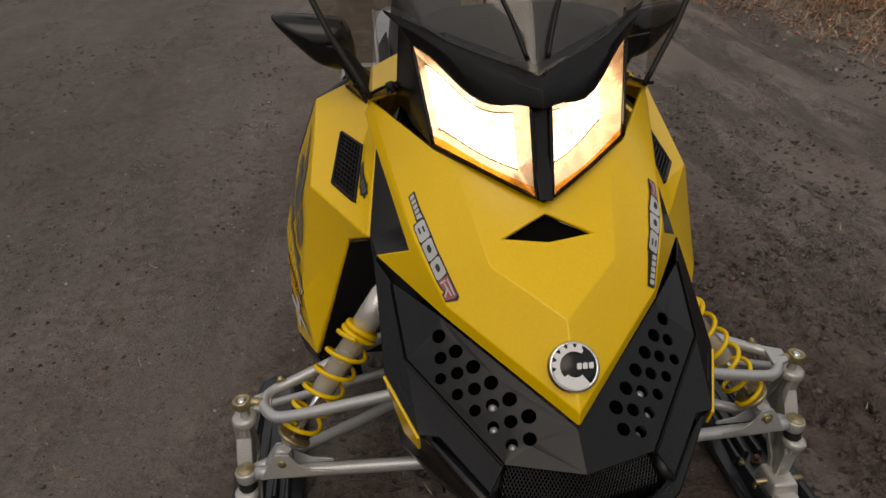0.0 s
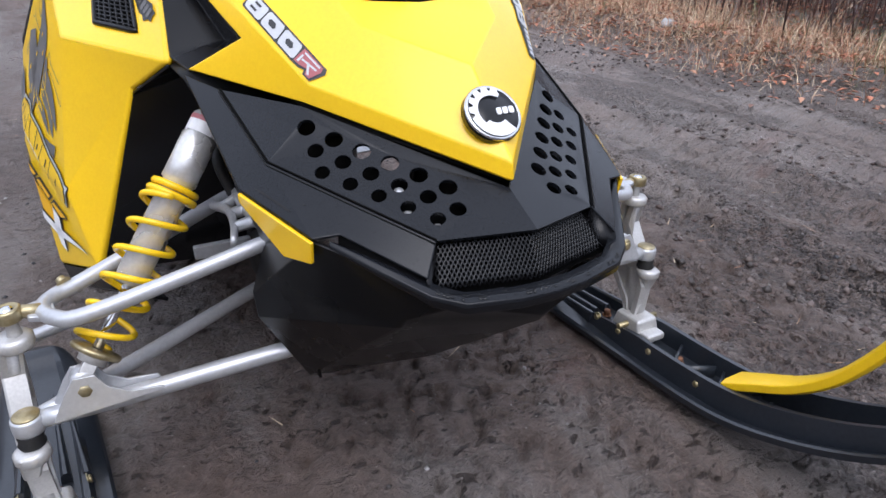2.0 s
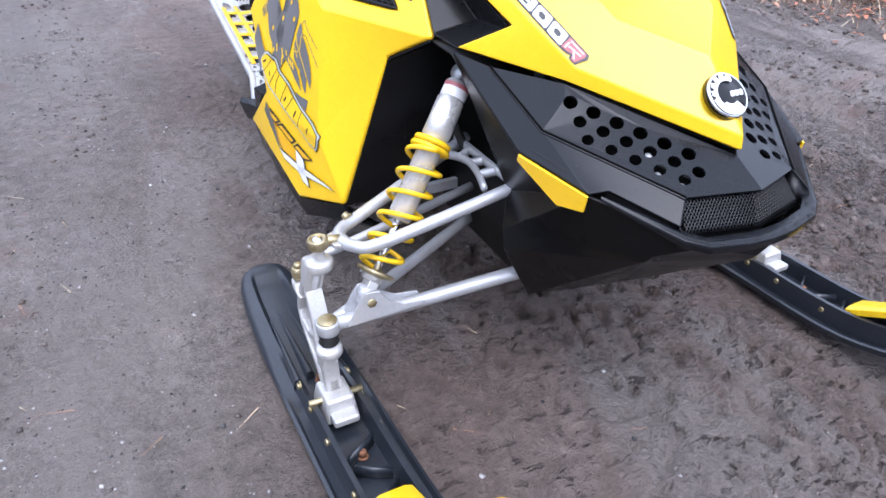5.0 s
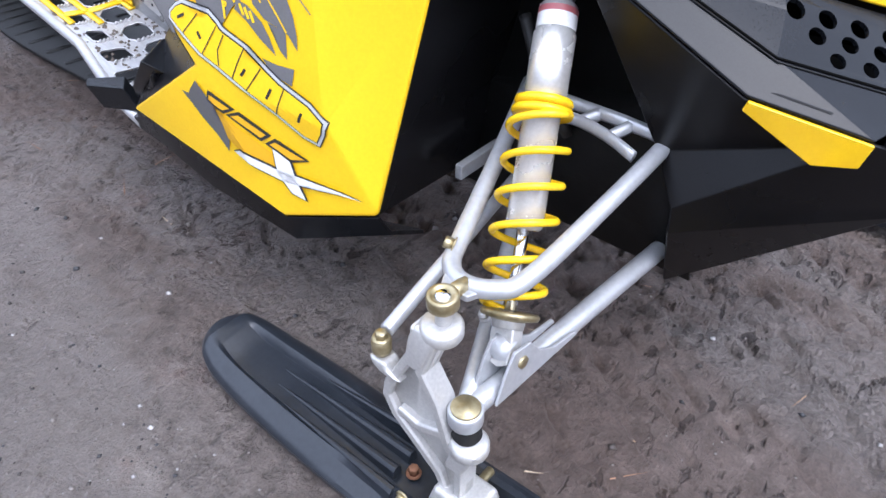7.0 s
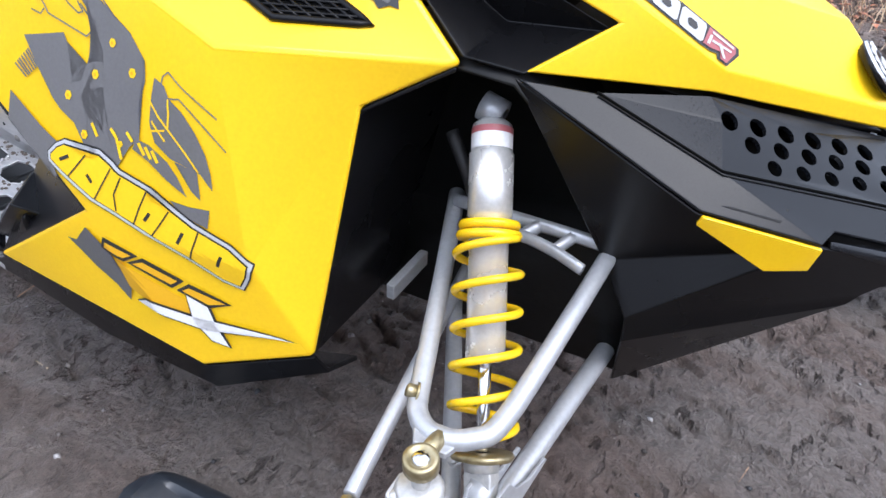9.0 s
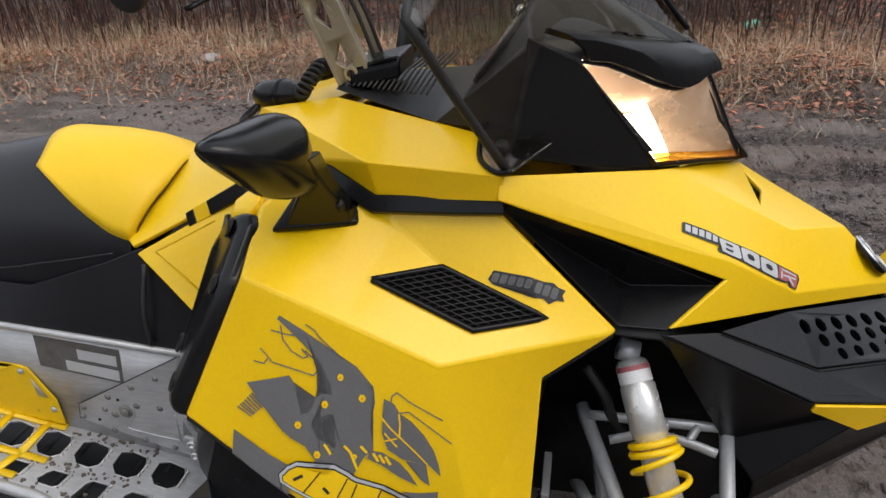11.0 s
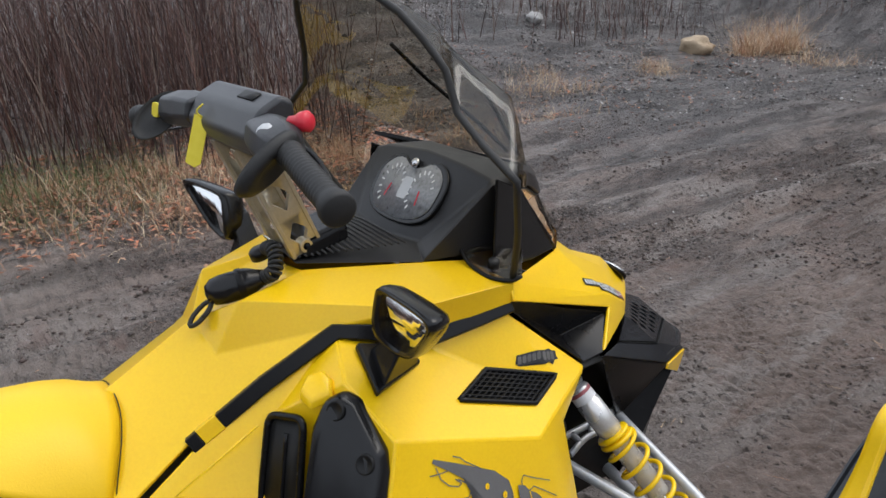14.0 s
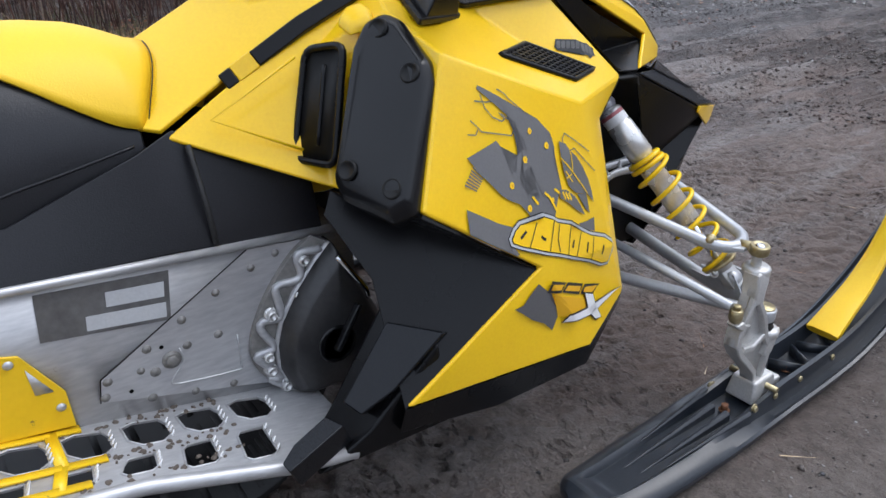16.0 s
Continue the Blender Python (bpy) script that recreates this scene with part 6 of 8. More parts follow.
for y, z in ((0.689, 0.435), (0.703, 0.385), (0.746, 0.367), (0.760, 0.304), (0.759, 0.280), (0.740, 0.246)):
    part("flange_bolt", join(lathe([(0, 0), (0.0105, 0), (0.0105, 0.003), (0, 0.003)], along((-0.226, y, z), (-1, y, z)), 18), lathe([(0.0078, 0.003), (0.0078, 0.011), (0.0066, 0.0125), (0.0042, 0.0125), (0.0042, 0.008), (0, 0.008)], along((-0.226, y, z), (-1, y, z)), 12)), SHOCK_ALLOY, flange, "socket-head bolt")
part("hose_clip", tube([(-0.262, 0.652, 0.440), (-0.270, 0.634, 0.410), (-0.272, 0.618, 0.384), (-0.270, 0.612, 0.366)], 0.0042, 8, 4), CHROME, cover, "thin bright clip")
for s in (1, -1):
    face = [Vector(flip(p, s)) for p in ((-0.372, 0.645, 0.384), (-0.440, 0.599, 0.383), (-0.425, 0.672, 0.316), (-0.405, 0.711, 0.284), (-0.385, 0.726, 0.300))]
    d = Vector(flip((0.030, -0.030, -0.026), s))
    part("footrest", loft([face, [p + d for p in face]]), CHARCOAL, sled, "charcoal plastic footrest wedge", bevel=0.003)
    low = [Vector(flip(p, s)) for p in ((-0.392, 0.755, 0.297), (-0.408, 0.738, 0.284), (-0.428, 0.824, 0.270), (-0.420, 0.829, 0.281), (-0.388, 0.800, 0.272))]
    part("footrest_toe", loft([low, [p + Vector(flip((0.012, -0.016, -0.040), s)) for p in low]]), CHARCOAL, sled, "charcoal plastic toe of the footrest", bevel=0.002)
    part("footwell", loft([[flip(p, s) for p in ((-0.33, 0.62, 0.40), (-0.43, 0.60, 0.36), (-0.41, 0.70, 0.256), (-0.33, 0.72, 0.26))], [flip(p, s) for p in ((-0.33, 0.58, 0.22), (-0.42, 0.58, 0.22), (-0.40, 0.78, 0.214), (-0.33, 0.76, 0.212))]]), BLACK, sled, "black plastic footwell front", bevel=0.006)

# ---- front suspension and skis ----
def suspension(s):
    f = lambda p: flip(p, s)
    top_j, low_j, rod_j = (-0.507, 0.0, 0.339), (-0.514, -0.040, 0.206), (-0.524, 0.069, 0.244)
    # upper arm: one bent tube with a boss for the ball joint
    arm = part("upper_arm", tube([f(p) for p in ((-0.170, 0.132, 0.404), (-0.30, 0.086, 0.371), (-0.420, 0.046, 0.341), (-0.456, 0.030, 0.335), (-0.470, 0.004, 0.334), (-0.458, -0.027, 0.335), (-0.425, -0.045, 0.339), (-0.30, -0.060, 0.372), (-0.175, -0.073, 0.407))], 0.0103, 14, 6), SILVER, sled, "silver bent-tube upper suspension arm")
    part("arm_gusset", prism([(-0.002, -0.030), (0.030, -0.016), (0.030, 0.016), (-0.002, 0.030)], frame_on(f((-0.458, 0.004, 0.336)), f(top_j), f((-0.458, 0.1, 0.34))), 0.008), SILVER, arm, bevel=0.002)
    brk = [tube([f(p) for p in run], 0.0055, 6, 4, squash=1.5) for run in (((-0.200, -0.064, 0.410), (-0.206, 0.0, 0.416), (-0.198, 0.122, 0.412)), ((-0.240, -0.052, 0.398), (-0.228, -0.010, 0.404), (-0.222, 0.040, 0.406), (-0.232, 0.092, 0.398)),
           ((-0.204, -0.030, 0.414), (-0.230, -0.014, 0.403)), ((-0.205, 0.010, 0.416), (-0.224, 0.028, 0.405)), ((-0.203, 0.062, 0.414), (-0.226, 0.058, 0.404)))]
    part("arm_bracket", join(*brk), SILVER, arm, "silver cross plate with cut-outs")
    for p, q in (((-0.440, 0.040, 0.345), (-0.448, 0.058, 0.352)),):
        part("arm_bolt", hex_bolt(f(p), Vector(f(q)) - Vector(f(p)), 0.007, 0.010), ZINC, arm)
    j = part("ball_joint", lathe([(0.010, -0.0085), (0.0150, -0.0085), (0.0165, -0.0065), (0.0165, 0.0065), (0.0150, 0.0085), (0.0115, 0.0085), (0.0100, 0.006), (0, 0.006)], along(f(top_j), f((top_j[0] - 0.10, 0, top_j[2] + 1))), 24), ZINC, sled, "gold-zinc rod end")
    part("joint_ball", lathe([(0.0095, 0.005), (0.0075, 0.0085), (0.0045, 0.0100), (0, 0.0105)], along(f(top_j), f((top_j[0] - 0.10, 0, top_j[2] + 1))), 18), CHROME, j)
    part("joint_shank", rod(f((-0.470, 0.0, 0.336)), f((-0.493, 0.0, 0.339)), 0.0085), ZINC, j)
    part("joint_stud", rod(f((-0.506, 0.0, 0.334)), f((-0.505, 0.0, 0.306)), 0.0065, 0.0095), CAST, j)

    # spindle: cast leg
    def beam(pts):
        secs = []
        for (x, y, z), (w, d) in pts:
            secs.append([Vector(f((x + a * w, y + b * d, z))) for a, b in ((-1, -1), (1, -1), (1, 1), (-1, 1))])
        return loft(secs)

    # web plate with a raised rim and two sunken pockets
    edge = [(0.014, 0.300), (0.029, 0.264), (0.060, 0.200), (0.063, 0.181), (0.050, 0.157), (0.026, 0.133), (-0.010, 0.094), (-0.018, 0.070), (-0.050, 0.070), (-0.053, 0.135), (-0.036, 0.162), (-0.017, 0.216), (0.004, 0.249), (-0.010, 0.296)]
    sx = 1 if s > 0 else -1.035
    xz = lambda z: float(np.interp(z, (0.07, 0.15, 0.25, 0.30), (-0.524, -0.530, -0.529, -0.524)))
    wb = bmesh.new()
    rows = [[wb.verts.new(((xz(z) + dx) * sx, y, z)) for y, z in edge] for dx in (0.005, 0.019)]
    wb.faces.new(rows[0])
    wb.faces.new(rows[1][::-1])
    for k in range(len(edge)):
        j = (k + 1) % len(edge)
        wb.faces.new((rows[0][k], rows[0][j], rows[1][j], rows[1][k]))
    bmesh.ops.triangulate(wb, faces=[q for q in wb.faces if len(q.verts) > 4])
    bmesh.ops.recalc_face_normals(wb, faces=wb.faces[:])
    leg = part("spindle", wb, CAST, sled, "bright cast-aluminium steering spindle with sunken webs")

    def rail(pts, wide, closed=False):
        pts = [Vector((0, y, z)) for y, z in pts]
        n = len(pts)
        rings = []
        for k, p in enumerate(pts):
            a = pts[(k - 1) % n] if closed or k else p
            c = pts[(k + 1) % n] if closed or k < n - 1 else p
            d = (c - a).normalized()
            nn = Vector((0, -d.z, d.y))
            rings.append([Vector(((xz(p.z) + dx) * sx, (p + nn * w).y, (p + nn * w).z)) for w, dx in ((-wide, -0.001), (-wide * 0.7, -0.004), (wide * 0.7, -0.004), (wide, -0.001), (wide, 0.024), (-wide, 0.024))])
        if closed:
            rings.append(rings[0])
        return loft(rings)

    mid = Vector((0.004, 0.180))
    inset = [(y + (0.006 if y < mid.x + (z - 0.180) * 0.25 else -0.006), z) for y, z in edge]
    part("spindle_rim", rail(inset, 0.0062, True), CAST, leg, bevel=0.002)
    part("spindle_rib", rail([(0.040, 0.166), (0.010, 0.160), (-0.028, 0.176)], 0.0065), CAST, leg, bevel=0.002)
    part("spindle_neck", beam([((-0.513, 0.006, 0.306), (0.014, 0.016)), ((-0.520, 0.010, 0.290), (0.012, 0.016)), ((-0.522, 0.016, 0.262), (0.011, 0.014)), ((-0.522, 0.016, 0.246), (0.010, 0.010))]), CAST, leg, bevel=0.005, segs=3)
    part("upper_boss", lathe([(0, 0), (0.021, 0), (0.023, 0.004), (0.023, 0.014), (0.019, 0.018), (0, 0.018)], along(f((-0.507, 0.0, 0.292)), f((-0.514, 0.0, 0.392))), 24), CAST, leg)
    part("lower_boss", lathe([(0, 0), (0.019, 0), (0.022, 0.004), (0.022, 0.014), (0.018, 0.018), (0, 0.018)], along(f((-0.517, -0.050, 0.156)), f((-0.524, -0.050, 0.256))), 24), CAST, leg)
    part("boss_web", beam([((-0.518, -0.052, 0.172), (0.016, 0.018)), ((-0.522, -0.048, 0.152), (0.013, 0.014)), ((-0.525, -0.040, 0.126), (0.010, 0.012))]), CAST, leg, bevel=0.004)
    part("steering_boss", beam([((-0.526, 0.046, 0.216), (0.011, 0.014)), ((-0.525, 0.062, 0.224), (0.012, 0.012)), ((-0.524, 0.068, 0.232), (0.012, 0.012))]), CAST, leg, bevel=0.004)
    part("boot", lathe([(0.014, 0), (0.017, 0.006), (0.014, 0.011), (0.016, 0.017), (0.013, 0.022)], along(f((-0.515, -0.044, 0.172)), f((-0.515, -0.040, 0.272))), 20), RUBBER, leg)

    # lower arm: two tubes, an eye, a twin-plate shock bracket
    low = part("lower_arm", join(tube([f(p) for p in ((-0.500, -0.040, 0.206), (-0.40, -0.052, 0.213), (-0.28, -0.068, 0.226), (-0.140, -0.088, 0.242))], 0.0122, 14, 5), tube([f(p) for p in ((-0.498, -0.030, 0.206), (-0.36, 0.035, 0.214), (-0.15, 0.135, 0.230))], 0.0108, 14, 5)), SILVER, sled, "silver tubular lower suspension arm")
    part("arm_eye", lathe([(0, -0.013), (0.0175, -0.013), (0.0195, -0.009), (0.0195, 0.007), (0.018, 0.010), (0, 0.010)], along(f(low_j), f((low_j[0] - 0.05, low_j[1], low_j[2] + 1))), 28), SILVER, low)
    part("joint_cap", lathe([(0.0160, 0.008), (0.0165, 0.0115), (0.0150, 0.0130), (0.011, 0.0126), (0.0105, 0.0132), (0, 0.0132)], along(f(low_j), f((low_j[0] - 0.05, low_j[1], low_j[2] + 1))), 28), ZINC, low, "gold-zinc joint cap")
    for off in (-0.016, 0.014):
        fm = frame_on(f((-0.486, -0.040 + off, 0.206)), f((-0.300, -0.064 + off, 0.222)), f((-0.44, -0.034 + off, 0.30)))
        out = [(0.0, 0.0), (0.135, 0.006), (0.132, 0.012), (0.095, 0.016), (0.072, 0.030), (0.060, 0.050), (0.035, 0.052), (0.022, 0.036), (0.012, 0.020)]
        part("shock_bracket", prism(out, fm, 0.004), SILVER, low, "silver shock bracket plate", bevel=0.001)
    part("bracket_bolt", hex_bolt(f((-0.444, -0.056, 0.242)), f((-0.10, -1, 0.05)), 0.0085, 0.006), ZINC, low)
    part("bracket_hole", rod(f((-0.424, -0.0555, 0.228)), f((-0.4245, -0.0590, 0.2285)), 0.0050), DARK, low)

    # shock absorber with coil spring
    a, b = Vector(f((-0.212, 0.078, 0.548))), Vector(f((-0.444, -0.036, 0.246)))
    L = (b - a).length
    m = along(tuple(a), tuple(b))
    body = part("shock_absorber", lathe([(0, 0.045 * L), (0.016, 0.045 * L), (0.0215, 0.06 * L), (0.0215, 0.13 * L), (0.0235, 0.135 * L), (0.0235, 0.30 * L), (0.0205, 0.305 * L), (0.0205, 0.665 * L), (0.017, 0.675 * L), (0, 0.675 * L)], m, 28), SHOCK_ALLOY, sled, "bare aluminium shock absorber with yellow coil spring")
    part("shock_rod", rod(tuple(a.lerp(b, 0.66)), tuple(a.lerp(b, 0.93)), 0.0068), CHROME, body, "polished shock rod")
    part("top_eye", join(lathe([(0.008, -0.013), (0.016, -0.013), (0.016, 0.013), (0.008, 0.013)], along(tuple(a + (b - a) * 0.015), tuple(a + (b - a) * 0.015 + Vector((0, 1, 0.3)))), 18), rod(tuple(a.lerp(b, 0.02)), tuple(a.lerp(b, 0.07)), 0.010)), SILVER, body)
    part("shock_label", lathe([(0.0220, 0.085 * L), (0.0220, 0.125 * L)], m, 28), WHITE_INK, body)
    part("red_band", lathe([(0.0221, 0.068 * L), (0.0221, 0.085 * L)], m, 28), RED_INK, body, "faded red band")
    marks = []
    for k in range(3):
        marks.append(box_bm((0.004, 0.0015, 0.020), m @ pose(0, 0, 0.525 * L, 0, 0, 200 + 24 * k) @ pose(0, 0.0206, 0)))
    part("body_marks", join(*marks), DARK_INK, body, "dark printed bars", smooth=False)
    part("preload_ring", join(lathe([(0.019, 0.315 * L), (0.031, 0.315 * L), (0.0325, 0.325 * L), (0.031, 0.335 * L), (0.020, 0.335 * L)], m, 28), lathe([(0.019, 0.342 * L), (0.033, 0.342 * L), (0.0345, 0.352 * L), (0.033, 0.362 * L), (0.020, 0.362 * L)], m, 28)), SPRING, body, "yellow preload ring")
    pts = []
    turns, n = 5.6, 200
    for i in range(n + 1):
        t = i / n
        k = 0.360 + (0.900 - 0.360) * t
        ang = 2 * math.pi * turns * t + 0.6
        r = 0.0335 - 0.004 * max(0, t - 0.85) / 0.15
        pts.append(tuple(m @ Vector((r * math.cos(ang), r * math.sin(ang), k * L))))
    part("coil_spring", tube(pts, 0.0043, 10, 1, smooth=False), SPRING, body, "glossy yellow coil spring")
    part("spring_seat", lathe([(0.008, 0.898 * L), (0.031, 0.898 * L), (0.033, 0.906 * L), (0.031, 0.916 * L), (0.020, 0.922 * L), (0.012, 0.93 * L)], m, 26), ZINC, body, "gold-zinc spring seat")
    fork = frame_on(tuple(a.lerp(b, 0.93)), tuple(a.lerp(b, 1.02)), tuple(a.lerp(b, 0.93) + Vector(f((-0.3, -1, 0)))))
    clevis = part("clevis", prism([(-0.006, -0.013), (0.012, -0.016), (0.044, -0.014), (0.048, 0.0), (0.044, 0.014), (0.012, 0.016), (-0.006, 0.013)], fork @ pose(0, 0, -0.009), 0.018), CAST, body, "flat-sided cast shock clevis", bevel=0.002)
    part("clevis_collar", lathe([(0.0, 0.905 * L), (0.0175, 0.905 * L), (0.0185, 0.915 * L), (0.0175, 0.945 * L), (0, 0.945 * L)], m, 20), CAST, clevis)
    part("clevis_bolt", hex_bolt(f((-0.430, 0.000, 0.262)), f((-0.55, 0.25, 0.6)), 0.006, 0.007), CAST, clevis)
    part("lower_eye", lathe([(0, -0.012), (0.015, -0.012), (0.016, 0), (0.015, 0.012), (0, 0.012)], along(tuple(b), tuple(b + Vector((0.0, 1, 0.0)))), 20), SILVER, body)

    # tie rod
    tie = part("tie_rod", rod(f((-0.515, 0.070, 0.258)), f((-0.170, 0.105, 0.315)), 0.0085), SILVER, sled, "silver steering tie rod")
    part("tie_rod_end", lathe([(0, -0.012), (0.0095, -0.012), (0.0115, -0.006), (0.0115, 0.006), (0.009, 0.010), (0, 0.010)], along(f((rod_j[0], rod_j[1], rod_j[2] + 0.002)), f((rod_j[0], rod_j[1], rod_j[2] + 1))), 20), ZINC, tie)
    part("rod_end_bolt", hex_bolt(f((rod_j[0], rod_j[1], rod_j[2] + 0.010)), (0, 0, 1), 0.0072, 0.009), ZINC, tie)
    # dark steel behind the arms
    part("frame_tube", loft([[f((x, 0.180 + dy, 0.286 + dz)) for dy, dz in ((-0.006, -0.011), (0.006, -0.011), (0.006, 0.011), (-0.006, 0.011))] for x in (-0.16, -0.252)]), SILVER, sled, "silver box-section frame stub", bevel=0.002)
    hose = tube([f(p) for p in ((-0.20, 0.130, 0.50), (-0.215, 0.100, 0.46), (-0.205, 0.09, 0.42), (-0.185, 0.06, 0.36))], 0.008, 8, 6)
    part("rubber_hose", hose, RUBBER, sled, "black rubber hose beside the shock")
    part("frame_rail", loft([[f((x, y + dy, 0.345 + dz)) for dy, dz in ((0, -0.010), (0.004, -0.010), (0.004, 0.010), (0, 0.010))] for x, y in ((-0.166, -0.06), (-0.163, 0.20))]), SILVER, sled, "silver frame rail inside the wheel arch", bevel=0.001)


for s in (1, -1):
    suspension(s)


def ski_line(t):
    """Centre line of a ski: t from 0 (tail) to 1 (tip); gives y, z of the sole."""
    run = [(0.425, 0.030), (0.385, 0.014), (0.32, 0.005), (0.2, 0.002), (0.0, 0.0), (-0.20, 0.002), (-0.32, 0.014), (-0.42, 0.045), (-0.52, 0.092), (-0.61, 0.152), (-0.68, 0.215), (-0.715, 0.258)]
    pts = spline([(0, y, z) for y, z in run], 6)
    k = t * (len(pts) - 1)
    i = min(int(k), len(pts) - 2)
    p = pts[i].lerp(pts[i + 1], k - i)
    return p.y, p.z


def ski(s):
    cx = -0.512
    secs = []
    N = 72
    for i in range(N + 1):
        t = i / N
        y, z = ski_line(t)
        slim = min(1.0, t / 0.34)
        w = 0.054 + 0.020 * slim * slim * (3 - 2 * slim)
        if t < 0.13:
            w *= 0.16 + 0.84 * math.sqrt(max(0.0, 1.0 - (1.0 - t / 0.13) ** 2))
        if t > 0.80:
            w = 0.074 - 0.036 * ((t - 0.80) / 0.20) ** 1.4
        rise, deck = 0.046, 0.018
        front = [(-1.0, 0.012), (-1.02, 0.024), (-0.94, 0.026), (-0.86, 0.020), (-0.66, 0.018), (-0.60, rise + 0.014), (-0.48, rise + 0.014), (-0.42, deck + 0.004), (0.42, deck + 0.004), (0.48, rise + 0.014), (0.60, rise + 0.014), (0.66, 0.018), (0.86, 0.020), (0.94, 0.026), (1.02, 0.024), (1.0, 0.012)]
        # spoon-shaped tail: a broad domed rim round a channel that runs out before the end
        sink = 0.013 * min(1.0, max(0.0, (t - 0.085) / 0.06))
        low = 0.45 + 0.55 * min(1.0, t / 0.06)
        tail = [(-1.0, 0.006), (-1.01, 0.015), (-0.96, 0.021), (-0.86, 0.027), (-0.68, 0.0325), (-0.58, 0.034), (-0.50, 0.034 - 0.4 * sink), (-0.44, 0.0345 - sink), (0.44, 0.0345 - sink), (0.50, 0.034 - 0.4 * sink), (0.58, 0.034), (0.68, 0.0325), (0.86, 0.027), (0.96, 0.021), (1.01, 0.015), (1.0, 0.006)]
        mix = min(1.0, max(0.0, (t - 0.30) / 0.10))
        prof = [(lerp((a, h * low, 0), c + (0,), mix)[0], lerp((a, h * low, 0), c + (0,), mix)[1]) for (a, h), c in zip(tail, front)] + [(0.5, 0.0), (0.12, 0.0), (0.08, -0.014 * min(1.0, t / 0.08)), (-0.08, -0.014 * min(1.0, t / 0.08)), (-0.12, 0.0), (-0.5, 0.0)]
        secs.append([flip((cx + a * w, y, z + h + (0.0 if h > -0.01 else 0.006)), s) for a, h in prof])
    body = part("ski", loft(secs), SKI_BLACK, sled, "black plastic ski with ribbed deck and yellow loop", bevel=0.0025)
    # wedge-shaped fins that rise from the tail channel and widen forwards
    for xa, xb, ya, yb in ((0.013, 0.016, 0.310, 0.05), (-0.011, -0.014, 0.290, 0.05), (-0.033, -0.043, 0.240, 0.03), (0.034, 0.044, 0.225, 0.03)):
        fin = []
        for k in range(6):
            t = k / 5
            y, x = ya + (yb - ya) * t, cx + xa + (xb - xa) * t
            z = 0.023 if abs(xa) < 0.03 else 0.031
            fin.append([flip((x + a * (0.0015 + 0.0075 * t), y, z + h * (0.001 + 0.016 * t)), s) for a, h in ((-1, -0.6), (1, -0.6), (0.75, 0.75), (0.3, 1.0), (-0.3, 1.0), (-0.75, 0.75))])
        part("deck_rib", loft(fin), SKI_BLACK, body, bevel=0.001)
    # cross webs on the front deck
    for k in range(5):
        y = -0.16 - 0.05 * k
        part("deck_web", box_bm((0.062, 0.005, 0.03), Matrix.Translation(flip((cx, y, 0.032), s)) @ pose(0, 0, 0, 0, 0, 30 * (-1) ** k)), SKI_BLACK, body)
    # yellow loop handle
    path = [(-0.285, 0.062), (-0.335, 0.090), (-0.40, 0.128), (-0.455, 0.180), (-0.500, 0.250), (-0.530, 0.312), (-0.558, 0.340), (-0.592, 0.345), (-0.628, 0.325), (-0.665, 0.285), (-0.700, 0.252)]
    run = spline([(0, y, z) for y, z in path], 5)
    rings = []
    for i, p in enumerate(run):
        d = (run[min(i + 1, len(run) - 1)] - run[max(i - 1, 0)]).normalized()
        n = Vector((0, -d.z, d.y))
        t = i / (len(run) - 1)
        w = 0.033 - 0.014 * min(1, t * 2.5) + 0.006 * max(0, t - 0.8) * 5
        h = 0.011
        rings.append([Vector(flip((cx + a * w, (p + n * b * h).y, (p + n * b * h).z), s)) for a, b in ((-1, -0.6), (-1, 0.6), (-0.6, 1), (0.6, 1), (1, 0.6), (1, -0.6), (0.6, -1), (-0.6, -1))])
    part("ski_loop", loft(rings), YELLOW, body, "bright yellow plastic ski loop", bevel=0.002)
    # saddle, pin and bolts
    part("saddle", loft([[flip((cx + a * 0.030, -0.045 + b * 0.040, 0.030), s) for a, b in ((-1, -1), (1, -1), (1, 1), (-1, 1))], [flip((cx + a * 0.024, -0.045 + b * 0.030, 0.074), s) for a, b in ((-1, -1), (1, -1), (1, 1), (-1, 1))]]), CAST, body, "worn cast-aluminium ski saddle", bevel=0.006, segs=3)
    part("saddle_foot", box_bm((0.046, 0.040, 0.016), Matrix.Translation(flip((cx, -0.084, 0.046), s))), CAST, body, bevel=0.005)
    part("ski_pin", rod(flip((cx - 0.048, -0.048, 0.058), s), flip((cx + 0.048, -0.048, 0.058), s), 0.006), ZINC, body)
    for y in (0.035, -0.165):
        part("rusty_bolt", hex_bolt(flip((cx, y, 0.026), s), (0, 0, 1), 0.007, 0.012), RUST, body, "rusty keel bolt")
    for y in (0.015, -0.048, -0.13, -0.245):
        for sx in (-1, 1):
            part("side_bolt", hex_bolt(flip((cx + sx * 0.043, y, 0.046), s), flip((sx, 0, 0.1), s), 0.0065, 0.005), ZINC, body)


for s in (1, -1):
    ski(s)

# ---- ground: one sheet, fine near the sled, coarse to the horizon ----
def smooth(a, b, x):
    t = np.clip((x - a) / (b - a), 0, 1)
    return t * t * (3 - 2 * t)


rng = np.random.RandomState(7)
LATTICE = rng.rand(256, 256)


